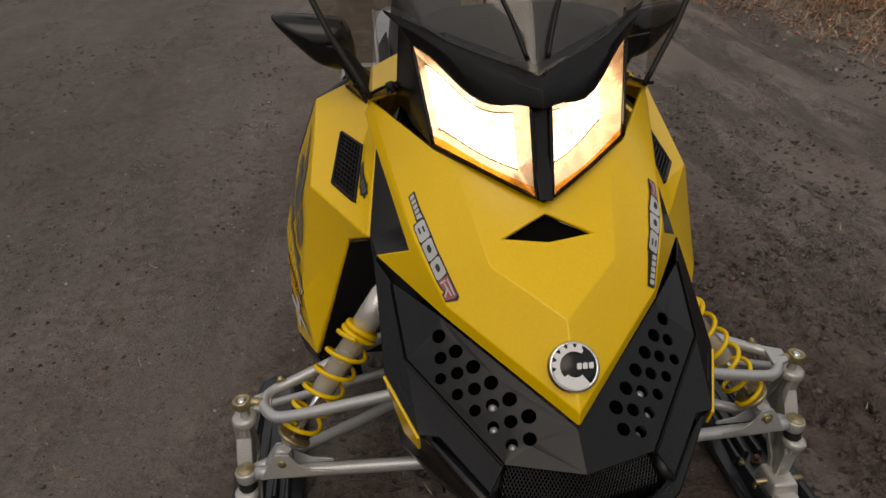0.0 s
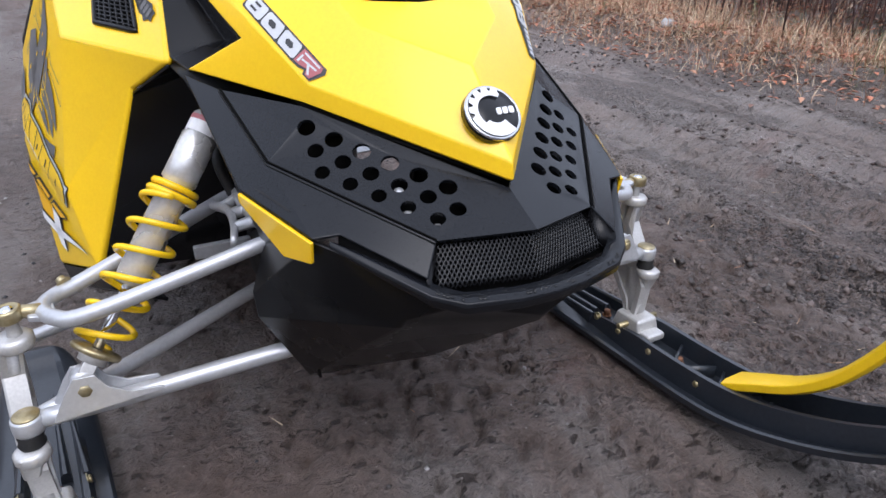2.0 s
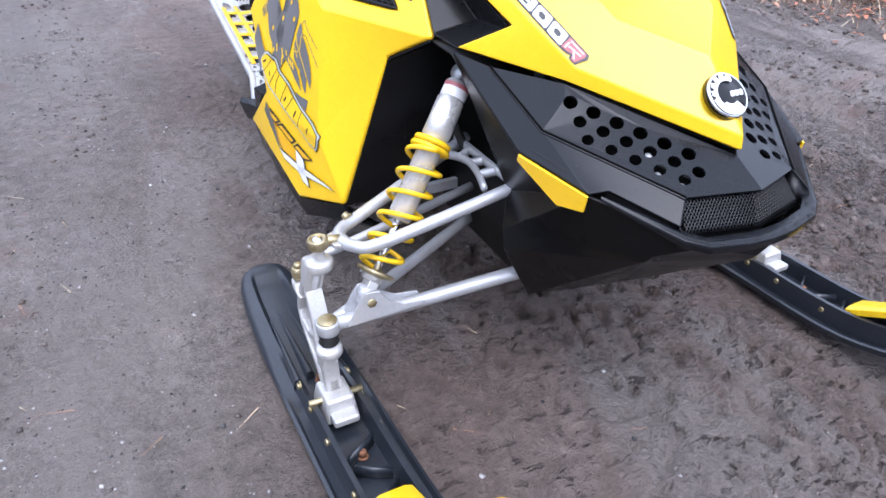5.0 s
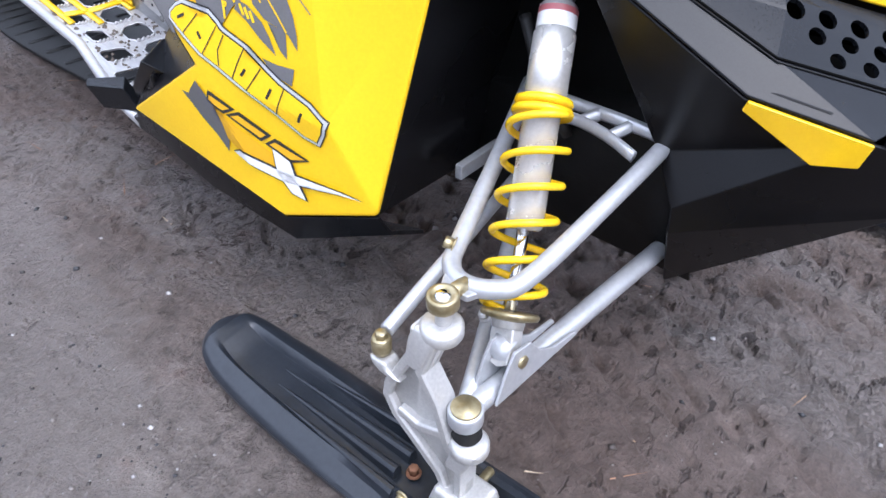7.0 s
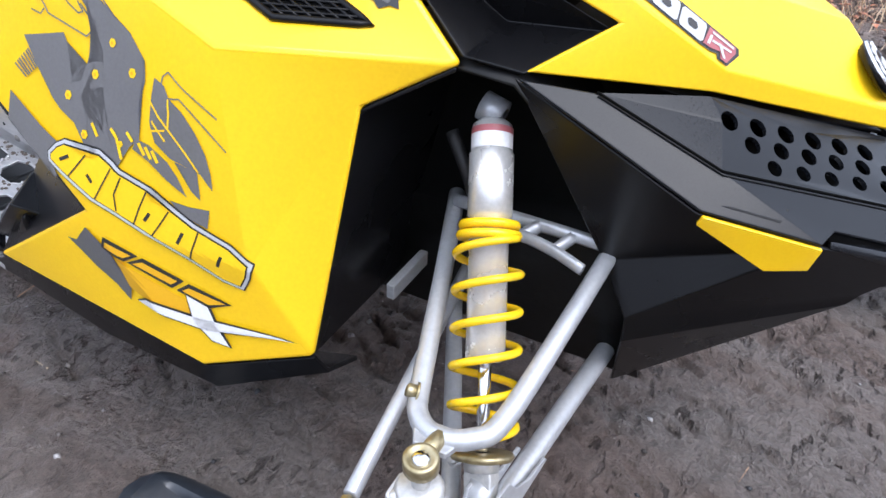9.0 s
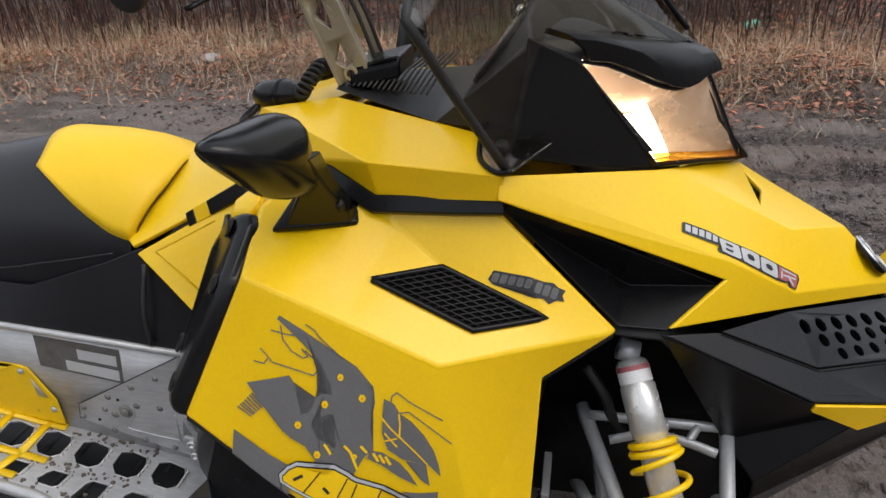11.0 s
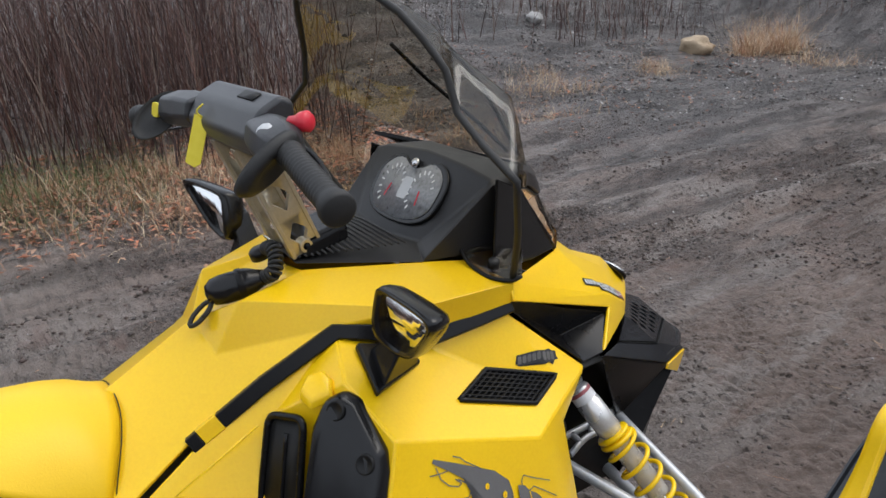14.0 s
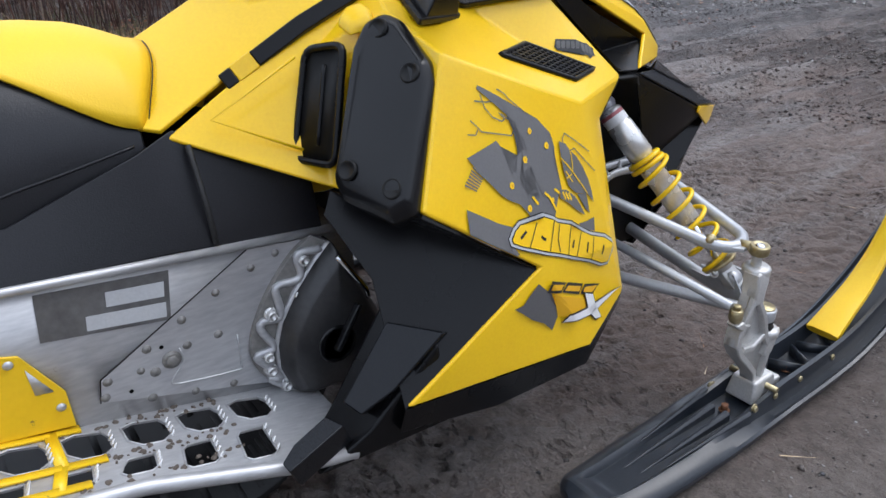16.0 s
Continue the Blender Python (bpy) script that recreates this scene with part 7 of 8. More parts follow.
def vnoise(x, y, scale, seed=0):
    """Smooth value noise on arrays, 0 to 1."""
    x, y = x * scale + 31.7 * seed + 500, y * scale + 17.3 * seed + 500
    i, j = np.floor(x).astype(int), np.floor(y).astype(int)
    u, v = x - i, y - j
    u, v = u * u * (3 - 2 * u), v * v * (3 - 2 * v)
    g = lambda a, b: LATTICE[a % 256, b % 256]
    return (g(i, j) * (1 - u) + g(i + 1, j) * u) * (1 - v) + (g(i, j + 1) * (1 - u) + g(i + 1, j + 1) * u) * v


def fbm(x, y, scale, octaves, seed=0):
    out, amp, tot = 0, 1.0, 0.0
    for k in range(octaves):
        out = out + amp * vnoise(x, y, scale * 2 ** k, seed + k)
        tot += amp
        amp *= 0.55
    return out / tot - 0.5


def verge_edge(y):
    return 2.75 + 0.45 * np.sin(0.7 * y + 0.6) * 0.5 + 0.12 * np.sin(2.3 * y)


def height(x, y):
    near = np.exp(-((x / 0.9) ** 2 + ((y - 0.6) / 1.6) ** 2))
    h = 0.030 * fbm(x, y, 0.9, 3, 1) * (1 - 0.8 * near)
    rough = 0.45 + 0.55 * smooth(-0.75, -0.2, x)
    h = h + 0.016 * fbm(x, y, 7.0, 4, 5) * rough
    h = h + 0.010 * np.abs(fbm(x, y, 26.0, 2, 15)) * rough
    # churned tread marks in front of and beside the nose: short slanting gouges
    chew = smooth(0.05, 0.5, x + 0.72) * smooth(2.6, 0.6, y) * smooth(0.30, 0.60, vnoise(x, y, 1.3, 9) + 0.15)
    gouge = vnoise(x * 0.55 + y * 0.85, (y * 0.55 - x * 0.85) * 2.4, 25.0, 3)
    h = h - 0.014 * chew * smooth(0.62, 0.86, gouge)
    nick = vnoise(x * 0.9 - y * 0.35, (y * 0.9 + x * 0.35) * 2.2, 30.0, 13)
    h = h - 0.010 * chew * smooth(0.64, 0.86, nick)
    cut = np.abs(fbm(x * 0.7, y * 1.1, 21.0, 2, 33))
    h = h - 0.008 * chew * smooth(0.06, 0.0, cut) * smooth(0.50, 0.70, vnoise(x, y, 4.0, 27))
    # wheel ruts along the road beyond the sled
    for xr, wd, dp in ((1.05, 0.10, 0.022), (1.42, 0.13, 0.034), (1.80, 0.10, 0.026), (2.28, 0.14, 0.032), (-1.6, 0.14, 0.02)):
        c = xr + 0.10 * np.sin(0.8 * y + xr) + 0.05 * y
        h = h - dp * np.exp(-((x - c) / wd) ** 2) + 0.6 * dp * (np.exp(-((x - c - 1.7 * wd) / (0.6 * wd)) ** 2) + np.exp(-((x - c + 1.7 * wd) / (0.6 * wd)) ** 2))
    e = verge_edge(y)
    h = h + 0.10 * smooth(0.0, 0.5, x - e) * (0.6 + 0.8 * vnoise(x, y, 2.2, 4)) + 0.22 * smooth(0.8, 4.0, x - e)
    # gravel bank beyond the road
    h = h + 1.3 * smooth(3.6, 8.5, x + 0.2 * (y + 4)) * smooth(-1.2, -3.2, y) + 0.05 * fbm(x, y, 3.0, 3, 12) * smooth(3.0, 4.5, x)
    h = h + 1.7 * smooth(-8.2, -12.5, y + 0.15 * (x - 4.0)) * smooth(-1.0, 3.0, x)
    return h - 0.004


def axis(lo, hi, step, far):
    fine = list(np.arange(lo, hi + 1e-6, step))
    g, s, out_hi, out_lo = hi, step, [], []
    while g < far:
        s = min(s * 1.22, 0.02 + 0.12 * max(0.0, abs(g) - 1.6))
        g += s
        out_hi.append(g)
    g, s = lo, step
    while g > -far:
        s = min(s * 1.22, 0.02 + 0.12 * max(0.0, abs(g) - 1.6))
        g -= s
        out_lo.append(g)
    return np.array(out_lo[::-1] + fine + out_hi)


gx, gy = axis(-1.35, 1.5, 0.0075, 900), axis(-1.3, 1.5, 0.0075, 900)
GX, GY = np.meshgrid(gx, gy, indexing="ij")
GZ = height(GX, GY)
# pressed flat under the skis
for sx in (-0.53, 0.53):
    press = np.exp(-((GX - sx) / 0.085) ** 4) * smooth(-0.45, -0.30, GY) * smooth(0.46, 0.38, GY)
    GZ = GZ * (1 - press) - 0.006 * press
nx, ny = len(gx), len(gy)
co = np.stack([GX, GY, GZ], axis=-1).reshape(-1, 3)
ids = np.arange(nx * ny).reshape(nx, ny)
quads = np.stack([ids[:-1, :-1], ids[1:, :-1], ids[1:, 1:], ids[:-1, 1:]], axis=-1).reshape(-1, 4)


def fast_mesh(name, verts, faces, mat, label="", category="", kind=""):
    me = bpy.data.meshes.new(name)
    n = faces.shape[1]
    me.vertices.add(len(verts))
    me.vertices.foreach_set("co", np.ascontiguousarray(verts, dtype=np.float32).ravel())
    me.loops.add(faces.size)
    me.loops.foreach_set("vertex_index", np.ascontiguousarray(faces, dtype=np.int32).ravel())
    me.polygons.add(len(faces))
    me.polygons.foreach_set("loop_start", np.arange(0, faces.size, n, dtype=np.int32))
    me.update(calc_edges=True)
    me.validate()
    me.materials.append(mat)
    return tagged(new(name, me), label, category, "", kind)


def maths(nt, kind, a, b, c=None):
    n = nt.nodes.new("ShaderNodeMath")
    n.operation = kind
    for i, v in enumerate((a, b, c)):
        if v is None:
            continue
        if isinstance(v, (int, float)):
            n.inputs[i].default_value = v
        else:
            nt.links.new(v, n.inputs[i])
    return n.outputs[0]


def blend(nt, fac, a, b, kind="MIX"):
    n = nt.nodes.new("ShaderNodeMixRGB")
    n.blend_type = kind
    for i, v in enumerate((fac, a, b)):
        if isinstance(v, (int, float)):
            n.inputs[i].default_value = v
        elif isinstance(v, tuple):
            n.inputs[i].default_value = (*v, 1)
        else:
            nt.links.new(v, n.inputs[i])
    return n.outputs[0]


def mud_material():
    m = bpy.data.materials.new("wet_gravelly_mud")
    m.use_nodes = True
    nt = m.node_tree
    p = nt.nodes["Principled BSDF"]
    co = nt.nodes.new("ShaderNodeTexCoord")
    xyz = nt.nodes.new("ShaderNodeSeparateXYZ")
    nt.links.new(co.outputs["Object"], xyz.inputs[0])
    # greyer trodden gravel towards one side of the road, paled also for exhaust haze; brown mud under the nose
    side = sharpen(nt, xyz.outputs["X"], -0.35, -0.95)
    patch = sharpen(nt, maths(nt, "MULTIPLY_ADD", noise_of(nt, 1.3, 7.0, 0.6), 0.9, side), 0.40, 1.15)
    clod = sharpen(nt, noise_of(nt, 24.0, 9.0, 0.74), 0.34, 0.66)
    grit = noise_of(nt, 240.0, 4.0, 0.75)
    brown = ramp_between(nt, clod, (0.118, 0.085, 0.069), (0.232, 0.178, 0.152))
    grey = ramp_between(nt, clod, (0.155, 0.132, 0.116), (0.305, 0.266, 0.238))
    col = blend(nt, patch, brown, grey)
    # broad darker and paler spreads
    spread = sharpen(nt, noise_of(nt, 0.55, 6.0, 0.62), 0.38, 0.62)
    col = blend(nt, 0.75, col, ramp_between(nt, spread, (0.36, 0.34, 0.33), (0.62, 0.62, 0.62)), "OVERLAY")
    # smooth silty patches, paler and shinier
    silt = sharpen(nt, noise_of(nt, 1.9, 6.0, 0.6, stretch=(1.4, 0.36, 1.0)), 0.51, 0.58)
    col = blend(nt, maths(nt, "MULTIPLY", silt, 0.72), col, (0.272, 0.238, 0.218))
    # rough patches of dark wet clods, along the wheel tracks above all
    rough_ground = sharpen(nt, noise_of(nt, 2.4, 7.0, 0.7, stretch=(1.9, 0.42, 1.0)), 0.46, 0.545)
    rough_ground = maths(nt, "MULTIPLY", rough_ground, maths(nt, "MULTIPLY_ADD", sharpen(nt, xyz.outputs["X"], 0.2, 1.1), 0.75, 0.25))
    vo2 = nt.nodes.new("ShaderNodeTexVoronoi")
    vo2.inputs["Scale"].default_value = 105.0
    warp = nt.nodes.new("ShaderNodeVectorMath")
    warp.operation = "MULTIPLY_ADD"
    nz = nt.nodes.new("ShaderNodeTexNoise")
    nz.inputs["Scale"].default_value = 30.0
    nt.links.new(co.outputs["Object"], nz.inputs["Vector"])
    nt.links.new(nz.outputs["Color"], warp.inputs[0])
    warp.inputs[1].default_value = (0.018, 0.018, 0.018)
    nt.links.new(co.outputs["Object"], warp.inputs[2])
    nt.links.new(warp.outputs[0], vo2.inputs["Vector"])
    lump = sharpen(nt, vo2.outputs["Distance"], 0.75, 0.15)
    lump_pick = sharpen(nt, vo2.outputs["Color"], 0.30, 0.75)
    col = blend(nt, maths(nt, "MULTIPLY", rough_ground, lump_pick), col, (0.050, 0.040, 0.036))
    # short slanting gouges: wet mud in them, and their shade put into the colour
    g1 = sharpen(nt, noise_of(nt, 40.0, 3.0, 0.55, stretch=(0.85, 1.5, 1.0)), 0.575, 0.635)
    wet_side = sharpen(nt, xyz.outputs["X"], -0.80, -0.20)
    where = sharpen(nt, noise_of(nt, 5.0, 4.0, 0.6), 0.42, 0.56)
    cut = maths(nt, "MULTIPLY", g1, maths(nt, "MULTIPLY", where, maths(nt, "MULTIPLY_ADD", wet_side, 0.85, 0.15)))
    col = blend(nt, maths(nt, "MULTIPLY", cut, 0.9), col, (0.045, 0.032, 0.026))
    # dark gravel towards the bank at the far end
    bank = sharpen(nt, maths(nt, "MULTIPLY_ADD", noise_of(nt, 1.1, 5.0, 0.6), 2.0, xyz.outputs["Y"]), -0.4, -2.6)
    bank = maths(nt, "MULTIPLY", bank, sharpen(nt, xyz.outputs["X"], 1.0, 2.4))
    col = blend(nt, maths(nt, "MULTIPLY", bank, 0.8), col, ramp_between(nt, clod, (0.035, 0.034, 0.036), (0.14, 0.132, 0.13)))
    # dark gravel spread behind, on the trodden side
    back = maths(nt, "MULTIPLY", sharpen(nt, xyz.outputs["X"], -0.6, -1.4), sharpen(nt, maths(nt, "MULTIPLY_ADD", noise_of(nt, 1.6, 5.0, 0.6), 1.6, xyz.outputs["Y"]), 0.9, 2.6))
    col = blend(nt, maths(nt, "MULTIPLY", back, 0.65), col, ramp_between(nt, clod, (0.055, 0.046, 0.040), (0.16, 0.135, 0.118)))
    # paler silt tone beside the sled, towards the verge: the road's wet sheen put into the colour
    sheen_tone = maths(nt, "MULTIPLY", sharpen(nt, xyz.outputs["X"], 0.5, 1.3), sharpen(nt, maths(nt, "MULTIPLY_ADD", noise_of(nt, 2.0, 6.0, 0.65, stretch=(1.6, 0.6, 1.0)), 1.4, xyz.outputs["Y"]), 0.7, 1.5))
    col = blend(nt, maths(nt, "MULTIPLY", sheen_tone, 0.5), col, (0.30, 0.262, 0.238))
    # reddish stain here and there
    col = blend(nt, maths(nt, "MULTIPLY", sharpen(nt, noise_of(nt, 4.2, 6.0, 0.7), 0.58, 0.68), 0.35), col, (0.20, 0.105, 0.085))
    col = blend(nt, 0.55, col, grit, "OVERLAY")
    # small pale stones
    vo = nt.nodes.new("ShaderNodeTexVoronoi")
    vo.inputs["Scale"].default_value = 62.0
    nt.links.new(co.outputs["Object"], vo.inputs["Vector"])
    stone = maths(nt, "MULTIPLY", sharpen(nt, vo.outputs["Distance"], 0.15, 0.09), sharpen(nt, vo.outputs["Color"], 0.70, 0.73))
    col = blend(nt, stone, col, (0.40, 0.355, 0.32))
    nt.links.new(col, p.inputs["Base Color"])
    wet = sharpen(nt, noise_of(nt, 2.3, 5.0, 0.6), 0.35, 0.65)
    rg = maths(nt, "MULTIPLY_ADD", wet, 0.26, 0.36)
    nt.links.new(maths(nt, "MULTIPLY_ADD", silt, -0.18, rg), p.inputs["Roughness"])
    h = maths(nt, "MULTIPLY_ADD", grit, 0.35, clod)
    h = maths(nt, "MULTIPLY_ADD", stone, 0.6, h)
    h = maths(nt, "MULTIPLY_ADD", cut, -1.9, h)
    h = maths(nt, "MULTIPLY_ADD", maths(nt, "MULTIPLY", rough_ground, lump), 2.0, h)
    bp = nt.nodes.new("ShaderNodeBump")
    bp.inputs["Strength"].default_value, bp.inputs["Distance"].default_value = 1.0, 0.011
    nt.links.new(h, bp.inputs["Height"])
    nt.links.new(bp.outputs[0], p.inputs["Normal"])
    return m


MUD = mud_material()
ground = fast_mesh("ground", co, quads, MUD, "wet brown mud and gravel with tyre ruts", "ground", "structure")
for p in ground.data.polygons:
    p.use_smooth = True


def island_material(name, colours, rough=0.7):
    """A colour picked for each loose piece of a joined mesh."""
    m = bpy.data.materials.new(name)
    m.use_nodes = True
    nt = m.node_tree
    p = nt.nodes["Principled BSDF"]
    g = nt.nodes.new("ShaderNodeNewGeometry")
    cr = nt.nodes.new("ShaderNodeValToRGB")
    cr.color_ramp.interpolation = "CONSTANT"
    while len(cr.color_ramp.elements) < len(colours):
        cr.color_ramp.elements.new(0.5)
    for i, c in enumerate(colours):
        cr.color_ramp.elements[i].position = i / len(colours)
        cr.color_ramp.elements[i].color = (*c, 1)
    nt.links.new(g.outputs["Random Per Island"], cr.inputs[0])
    nt.links.new(cr.outputs[0], p.inputs["Base Color"])
    p.inputs["Roughness"].default_value = rough
    return m


STRAW = island_material("dead_grass_straw", [(0.52, 0.37, 0.23), (0.62, 0.47, 0.31), (0.42, 0.26, 0.155), (0.70, 0.57, 0.40), (0.34, 0.18, 0.105), (0.52, 0.29, 0.175)])
GREEN = island_material("late_green_grass", [(0.06, 0.10, 0.028), (0.095, 0.135, 0.042), (0.15, 0.155, 0.06), (0.12, 0.10, 0.05)])
TWIG = island_material("wet_bare_twigs", [(0.060, 0.030, 0.026), (0.092, 0.042, 0.035), (0.034, 0.020, 0.019), (0.115, 0.062, 0.048), (0.075, 0.034, 0.029), (0.19, 0.14, 0.11), (0.050, 0.030, 0.028), (0.13, 0.062, 0.045)])
LEAF = island_material("fallen_leaves", [(0.36, 0.15, 0.085), (0.27, 0.115, 0.068), (0.44, 0.23, 0.14), (0.18, 0.09, 0.06), (0.50, 0.19, 0.105), (0.37, 0.23, 0.155)])
STONE = island_material("wet_gravel_stones", [(0.066, 0.057, 0.052), (0.11, 0.096, 0.086), (0.050, 0.043, 0.040), (0.20, 0.178, 0.160), (0.085, 0.070, 0.062), (0.040, 0.040, 0.043), (0.36, 0.34, 0.33), (0.060, 0.060, 0.064), (0.46, 0.44, 0.43), (0.27, 0.25, 0.24)], 0.5)


def strips(roots, length, lean, heading, width, bend, segs, droop=0.0):
    """Blades or twigs as tapered ribbons: arrays in, verts and quads out."""
    n = len(roots)
    k = np.arange(segs + 1) / segs
    ang = lean[:, None] + bend[:, None] * k[None, :]
    step = (length / segs)[:, None]
    hor = np.concatenate([np.zeros((n, 1)), np.cumsum(np.sin(ang[:, :-1]) * step, axis=1)], axis=1)
    ver = np.concatenate([np.zeros((n, 1)), np.cumsum(np.cos(ang[:, :-1]) * step, axis=1)], axis=1)
    cx = roots[:, 0:1] + hor * np.cos(heading)[:, None]
    cy = roots[:, 1:2] + hor * np.sin(heading)[:, None]
    cz = roots[:, 2:3] + ver
    w = width[:, None] * (1 - 0.85 * k[None, :]) / 2
    face = heading + math.pi / 2 + rng.uniform(-0.6, 0.6, n)
    px, py = np.cos(face)[:, None] * w, np.sin(face)[:, None] * w
    a = np.stack([cx - px, cy - py, cz], axis=-1)
    b = np.stack([cx + px, cy + py, cz], axis=-1)
    v = np.stack([a, b], axis=2).reshape(n, -1, 3)
    per = 2 * (segs + 1)
    q = np.array([[2 * i, 2 * i + 1, 2 * i + 3, 2 * i + 2] for i in range(segs)])
    f = (np.arange(n) * per)[:, None, None] + q[None]
    return v.reshape(-1, 3), f.reshape(-1, 4)


def scatter(n, x0, x1, y0, y1):
    x, y = rng.uniform(x0, x1, n), rng.uniform(y0, y1, n)
    return x, y


def merge(pieces):
    vs, fs, o = [], [], 0
    for v, f in pieces:
        vs.append(v)
        fs.append(f + o)
        o += len(v)
    return np.concatenate(vs), np.concatenate(fs)


# dead grass: clumps on the verge, matted tufts
def grass_patch(n_clumps, x0, x1, y0, y1, per, lo, hi, spread, flat, anywhere=False):
    x, y = scatter(n_clumps, x0, x1, y0, y1)
    keep = (x > verge_edge(y) + rng.uniform(-0.15, 0.5, n_clumps)) | anywhere
    x, y = x[keep], y[keep]
    cx, cy = np.repeat(x, per) + rng.normal(0, spread, len(x) * per), np.repeat(y, per) + rng.normal(0, spread, len(x) * per)
    n = len(cx)
    roots = np.stack([cx, cy, height(cx, cy) - 0.01], axis=-1)
    return strips(roots, rng.uniform(lo, hi, n), rng.uniform(0.1, flat, n), rng.uniform(0, 2 * math.pi, n), rng.uniform(0.002, 0.0055, n), rng.uniform(0.2, 1.5, n), 3)


fast_mesh("dead_grass", *merge([grass_patch(1000, 2.4, 4.1, -1.6, 7.0, 26, 0.06, 0.22, 0.08, 1.45), grass_patch(700, 2.4, 3.9, -1.6, 6.0, 22, 0.08, 0.22, 0.14, 1.55), grass_patch(40, 3.2, 5.0, -1.4, 8, 10, 0.2, 0.5, 0.06, 0.7), grass_patch(16, 2.9, 3.9, -3.2, -1.6, 50, 0.06, 0.22, 0.12, 1.5), grass_patch(5, 3.8, 4.1, -5.8, -5.3, 120, 0.06, 0.24, 0.12, 1.5, True), grass_patch(5, 3.7, 4.2, -4.2, -3.4, 140, 0.06, 0.24, 0.12, 1.5, True), grass_patch(6, 3.4, 4.2, -7.7, -7.1, 240, 0.30, 0.62, 0.10, 1.5, True), grass_patch(4, 2.9, 3.5, -7.6, -7.0, 90, 0.10, 0.30, 0.14, 1.5, True)]), STRAW, "tangled tan dead grass along the verge", "dead grass", "stuff")
fast_mesh("green_grass", *merge([grass_patch(34, 3.1, 3.9, -0.1, 1.7, 36, 0.08, 0.26, 0.09, 1.4), grass_patch(9, 3.5, 4.3, -0.1, 0.9, 60, 0.20, 0.46, 0.10, 1.1), grass_patch(30, 3.2, 4.2, -0.6, 4.0, 30, 0.10, 0.26, 0.10, 0.9)]), GREEN, "late green grass tufts on the verge", "grass", "stuff")


# thicket of bare reddish stems
def thicket(n, x0, x1, y0, y1, lo, hi, off):
    x, y = scatter(n, x0, x1, y0, y1)
    keep = x > verge_edge(y) + off + rng.uniform(0, 0.5, n)
    x, y = x[keep], y[keep]
    m = len(x)
    roots = np.stack([x, y, height(x, y) - 0.02], axis=-1)
    L, lean, head = rng.uniform(lo, hi, m), rng.uniform(0, 0.35, m), rng.uniform(0, 2 * math.pi, m)
    main = strips(roots, L, lean, head, rng.uniform(0.006, 0.014, m), rng.uniform(-0.2, 0.4, m), 4)
    twigs = []
    for k in range(6):
        t = rng.uniform(0.12, 0.9, m)
        base = roots + np.stack([np.sin(lean) * np.cos(head) * L * t, np.sin(lean) * np.sin(head) * L * t, np.cos(lean) * L * t], axis=-1)
        twigs.append(strips(base, L * rng.uniform(0.2, 0.5, m), rng.uniform(0.3, 1.0, m), rng.uniform(0, 2 * math.pi, m), rng.uniform(0.0025, 0.006, m), rng.uniform(-0.6, 0.3, m), 3))
    return merge([main] + twigs)


fast_mesh("bare_thicket", *merge([thicket(8500, 3.0, 7.5, -1.7, 12.0, 0.4, 1.8, 0.62), thicket(420, 5.0, 9.5, -9.0, -1.6, 0.3, 0.9, 1.6), thicket(200, 4.9, 6.2, -7.6, -5.0, 0.2, 0.6, 1.6), thicket(700, 2.0, 6.5, -12.5, -9.2, 0.2, 0.7, -1.6), thicket(1500, 7.0, 12.0, -3, 16.0, 1.4, 3.2, 2.5)]), TWIG, "dense dark reddish bare thicket", "thicket", "stuff")


# leaf litter
def litter(n, x0, x1, y0, y1, size, off):
    x, y = scatter(n, x0, x1, y0, y1)
    keep = x > verge_edge(y) + off + rng.normal(0, 0.25, n)
    x, y = x[keep], y[keep]
    m = len(x)
    a, t = rng.uniform(0, 2 * math.pi, m), rng.uniform(-0.5, 0.5, m)
    sz = rng.uniform(0.5, 1.0, m) * size
    z = height(x, y) + 0.008 + 0.03 * rng.rand(m)
    v = []
    for k, (u, w) in enumerate(((-1, 0), (0, -0.5), (1, 0), (0, 0.5))):
        dx, dy = u * np.cos(a) - w * np.sin(a), u * np.sin(a) + w * np.cos(a)
        v.append(np.stack([x + dx * sz, y + dy * sz, z + u * t * sz * 0.6 + (0.3 * sz if k % 2 else 0)], axis=-1))
    return np.stack(v, axis=1).reshape(-1, 3), (np.arange(m) * 4)[:, None] + np.arange(4)[None]


fast_mesh("leaf_litter", *merge([litter(17000, 2.4, 4.8, -2, 7.5, 0.032, 0.05), litter(900, 2.6, 5.0, -7, -2, 0.022, 0.2), litter(260, 1.9, 3.0, -6, 6, 0.020, -0.5)]), LEAF, "rusty brown fallen leaves", "leaves", "stuff")


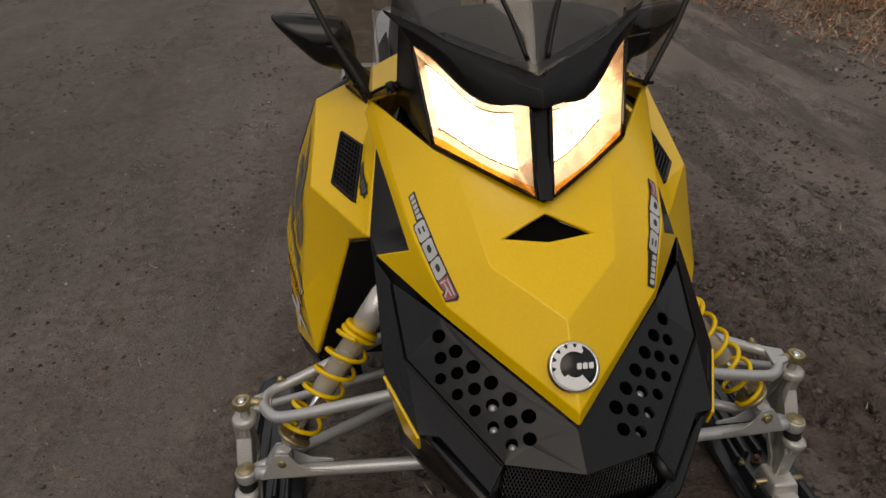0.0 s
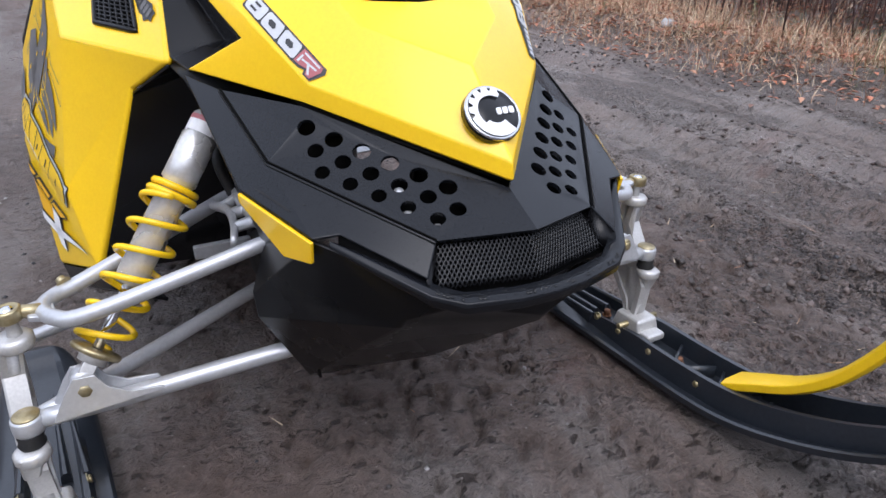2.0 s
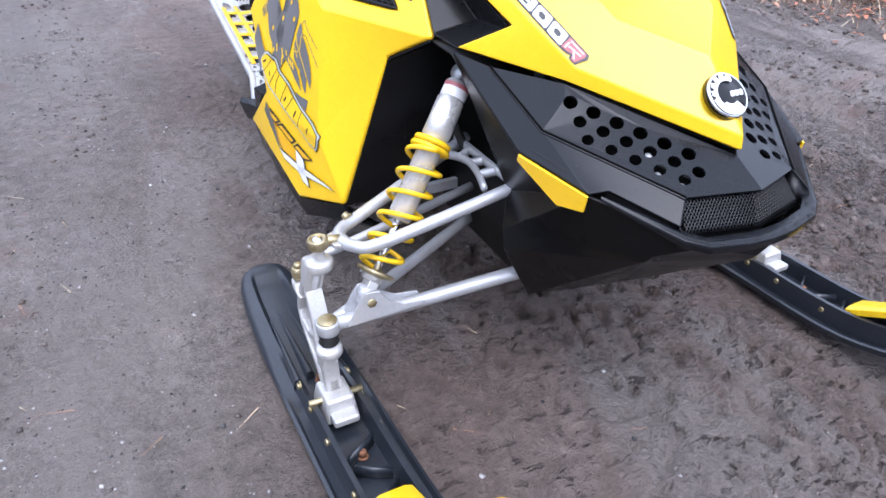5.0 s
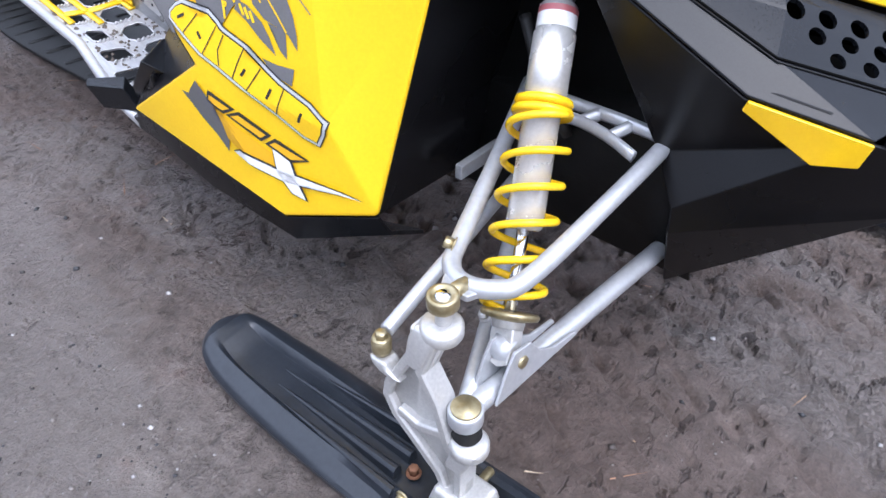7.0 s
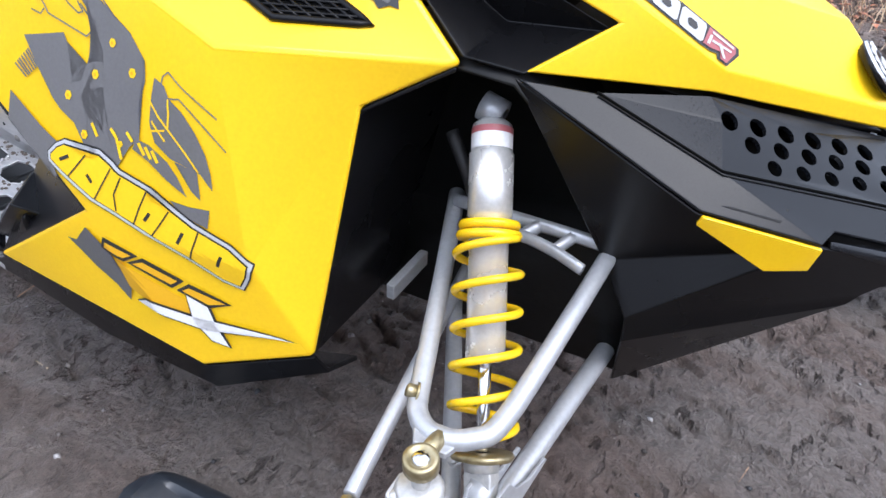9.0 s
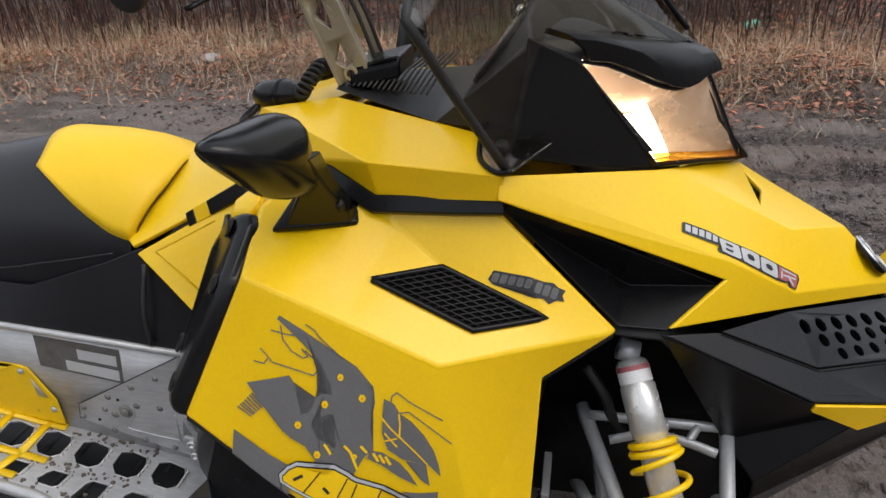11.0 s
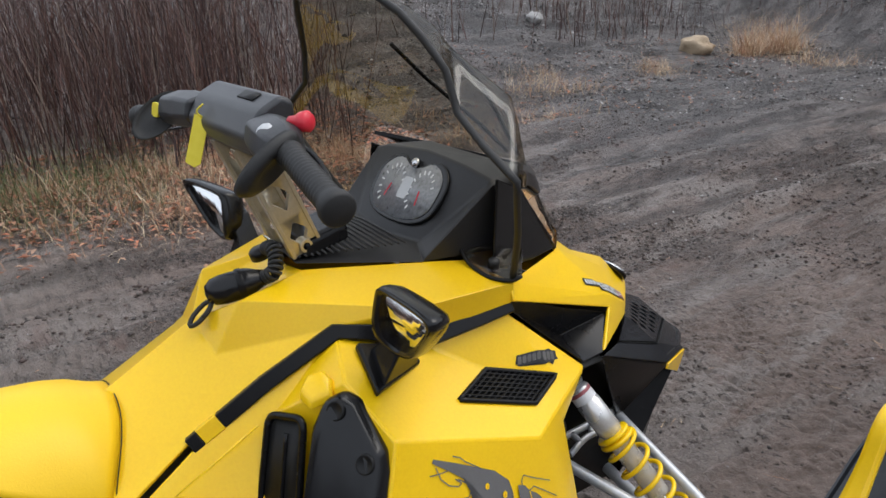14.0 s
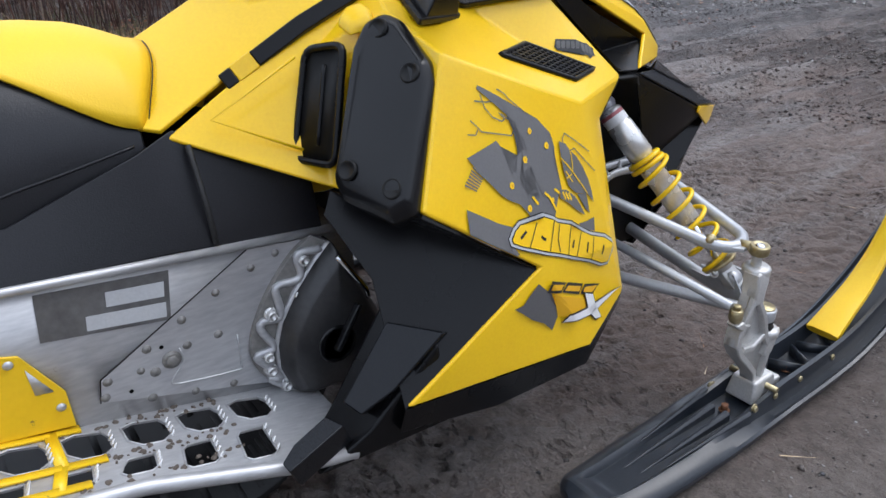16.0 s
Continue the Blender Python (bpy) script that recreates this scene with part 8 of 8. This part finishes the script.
# loose stones
def stones(n, x0, x1, y0, y1, lo, hi, test):
    x, y = scatter(n, x0, x1, y0, y1)
    keep = test(x, y)
    x, y = x[keep], y[keep]
    m = len(x)
    r = lo + (hi - lo) * rng.rand(m) ** 3
    base = np.array([(1, 0, 0), (-1, 0, 0), (0, 1, 0), (0, -1, 0), (0, 0, 0.7), (0, 0, -0.7)], float)
    v = base[None] * r[:, None, None] * rng.uniform(0.6, 1.2, (m, 6, 1))
    a = rng.uniform(0, math.pi, m)
    vx, vy = v[..., 0] * np.cos(a)[:, None] - v[..., 1] * np.sin(a)[:, None], v[..., 0] * np.sin(a)[:, None] + v[..., 1] * np.cos(a)[:, None]
    v = np.stack([vx + x[:, None], vy + y[:, None], v[..., 2] + (height(x, y) + r * 0.15)[:, None]], axis=-1)
    t = np.array([(0, 2, 4), (2, 1, 4), (1, 3, 4), (3, 0, 4), (2, 0, 5), (1, 2, 5), (3, 1, 5), (0, 3, 5)])
    return v.reshape(-1, 3), ((np.arange(m) * 6)[:, None, None] + t[None]).reshape(-1, 3)


clear_of_sled = lambda x, y: (np.abs(np.abs(x) - 0.53) > 0.11) | (y > 0.55) | (y < -0.6)
fast_mesh("gravel", *merge([stones(5200, -2.2, 3.2, -3.5, 4.0, 0.0015, 0.009, clear_of_sled), stones(7000, -1.5, -0.6, -1.2, 2.6, 0.001, 0.005, clear_of_sled), stones(2500, 0.8, 6.5, -8, -1.2, 0.003, 0.014, clear_of_sled), stones(15000, 1.9, 6.0, -9.0, -1.6, 0.004, 0.020, lambda x, y: x - 0.35 * (y + 3.5) > 2.3 + 1.3 * vnoise(x, y, 1.1, 61)), stones(5000, 3.2, 9.5, -13.0, -1.4, 0.008, 0.034, lambda x, y: x > 3.4)]), STONE, "scattered wet grey stones", "gravel", "stuff")


CLOD = island_material("dark_mud_clods", [(0.060, 0.046, 0.040), (0.10, 0.076, 0.065), (0.045, 0.036, 0.032), (0.13, 0.10, 0.088), (0.075, 0.05, 0.042)], 0.55)
in_tracks = lambda x, y: clear_of_sled(x, y) & (vnoise(x * 1.7, y * 0.5, 2.0, 41) > 0.52)
fast_mesh("mud_clods", *merge([stones(11000, 0.62, 2.8, -4.0, 3.2, 0.003, 0.017, in_tracks), stones(5000, -0.3, 2.6, -6.0, -0.5, 0.003, 0.013, in_tracks), stones(8000, -0.4, 2.0, -3.4, -0.9, 0.003, 0.013, lambda x, y: np.abs(y + 2.35 - 0.6 * x) < 0.10 + 0.42 * vnoise(x * 0.6 + y * 0.4, y - 0.6 * x, 3.0, 44)), stones(3500, -2.6, -0.7, 0.4, 5.0, 0.003, 0.012, in_tracks)]), CLOD, "dark crumbled mud clods along the ruts", "mud clods", "stuff")
straw_x, straw_y = scatter(260, -1.2, 2.6, -2.2, 2.6)
straw_root = np.stack([straw_x, straw_y, height(straw_x, straw_y) + 0.003], axis=-1)
fast_mesh("loose_straw", *strips(straw_root, rng.uniform(0.02, 0.07, 260), rng.uniform(1.45, 1.56, 260), rng.uniform(0, 2 * math.pi, 260), rng.uniform(0.0015, 0.003, 260), rng.uniform(-0.1, 0.1, 260), 2), STRAW, "loose straw trodden into the mud", "straw", "stuff")


# bare woods added out of view to dim reflections and side light, open only towards the thicket
def shading_woods(n):
    a = rng.uniform(radians(62), radians(298), n)
    r = rng.uniform(13, 20, n)
    x, y = r * np.cos(a), r * np.sin(a)
    roots = np.stack([x, y, height(x, y) - 0.1], axis=-1)
    L, lean, head = rng.uniform(3.0, 6.5, n), rng.uniform(0, 0.08, n), rng.uniform(0, 2 * math.pi, n)
    pieces = [strips(roots, L, lean, head, rng.uniform(0.10, 0.34, n), rng.uniform(-0.05, 0.1, n), 4)]
    for k in range(7):
        t = rng.uniform(0.1, 0.9, n)
        base = roots + np.stack([np.sin(lean) * np.cos(head) * L * t, np.sin(lean) * np.sin(head) * L * t, np.cos(lean) * L * t], axis=-1)
        pieces.append(strips(base, L * rng.uniform(0.15, 0.4, n), rng.uniform(0.4, 1.2, n), rng.uniform(0, 2 * math.pi, n), rng.uniform(0.04, 0.14, n), rng.uniform(-0.5, 0.3, n), 3))
    return merge(pieces)


fast_mesh("shading_woods", *shading_woods(1100), TWIG, "dark bare woods round the clearing", "woods", "stuff")


# single things on the verge
def boulder(name, at, r, mat, label, seed):
    bm = bmesh.new()
    bmesh.ops.create_icosphere(bm, subdivisions=3, radius=r)
    for v in bm.verts:
        n = v.co.normalized()
        v.co *= 0.8 + 0.35 * noise.noise(n * 1.7 + Vector((seed, 0, 0))) + 0.10 * noise.noise(n * 6 + Vector((0, seed, 0)))
        v.co.z *= 0.7
    bmesh.ops.translate(bm, vec=(at[0], at[1], float(height(np.array(at[0]), np.array(at[1]))) + r * 0.3), verts=bm.verts[:])
    ob = part(name, bm, mat, None, label)
    return tagged(ob, label, "rock")


TAN_ROCK = material("tan_stone", (0.34, 0.25, 0.16), (0.46, 0.36, 0.25), (0.6, 0.8), fine=60, coarse=12, bump=0.5, depth=0.01)
PALE_ROCK = material("pale_grey_stone", (0.34, 0.33, 0.32), (0.48, 0.47, 0.46), (0.5, 0.7), fine=60, coarse=12, bump=0.5, depth=0.01)
boulder("rock", (4.45, -6.75), 0.24, TAN_ROCK, "tan rock lying on the gravel bank", 2.0)
boulder("rock", (3.30, 2.56), 0.06, PALE_ROCK, "pale grey stone at the verge", 5.0)
boulder("rock", (5.6, -5.2), 0.12, PALE_ROCK, "pale grey stone on the gravel bank", 8.0)
CAN = material("mint_green_can", (0.10, 0.46, 0.34), (0.16, 0.55, 0.42), (0.25, 0.4), metal=0.4, fine=80, bump=0.1)
cz = float(height(np.array(4.2), np.array(-0.9)))
can = part("drink_can", lathe([(0, -0.06), (0.026, -0.06), (0.033, -0.052), (0.033, 0.045), (0.027, 0.058), (0.025, 0.06), (0, 0.058)], Matrix.Translation((4.2, -0.9, cz + 0.035)) @ pose(0, 0, 0, 80, 0, 30), 24), CAN, None)
tagged(can, "mint green empty drink can lying in the brush", "can")
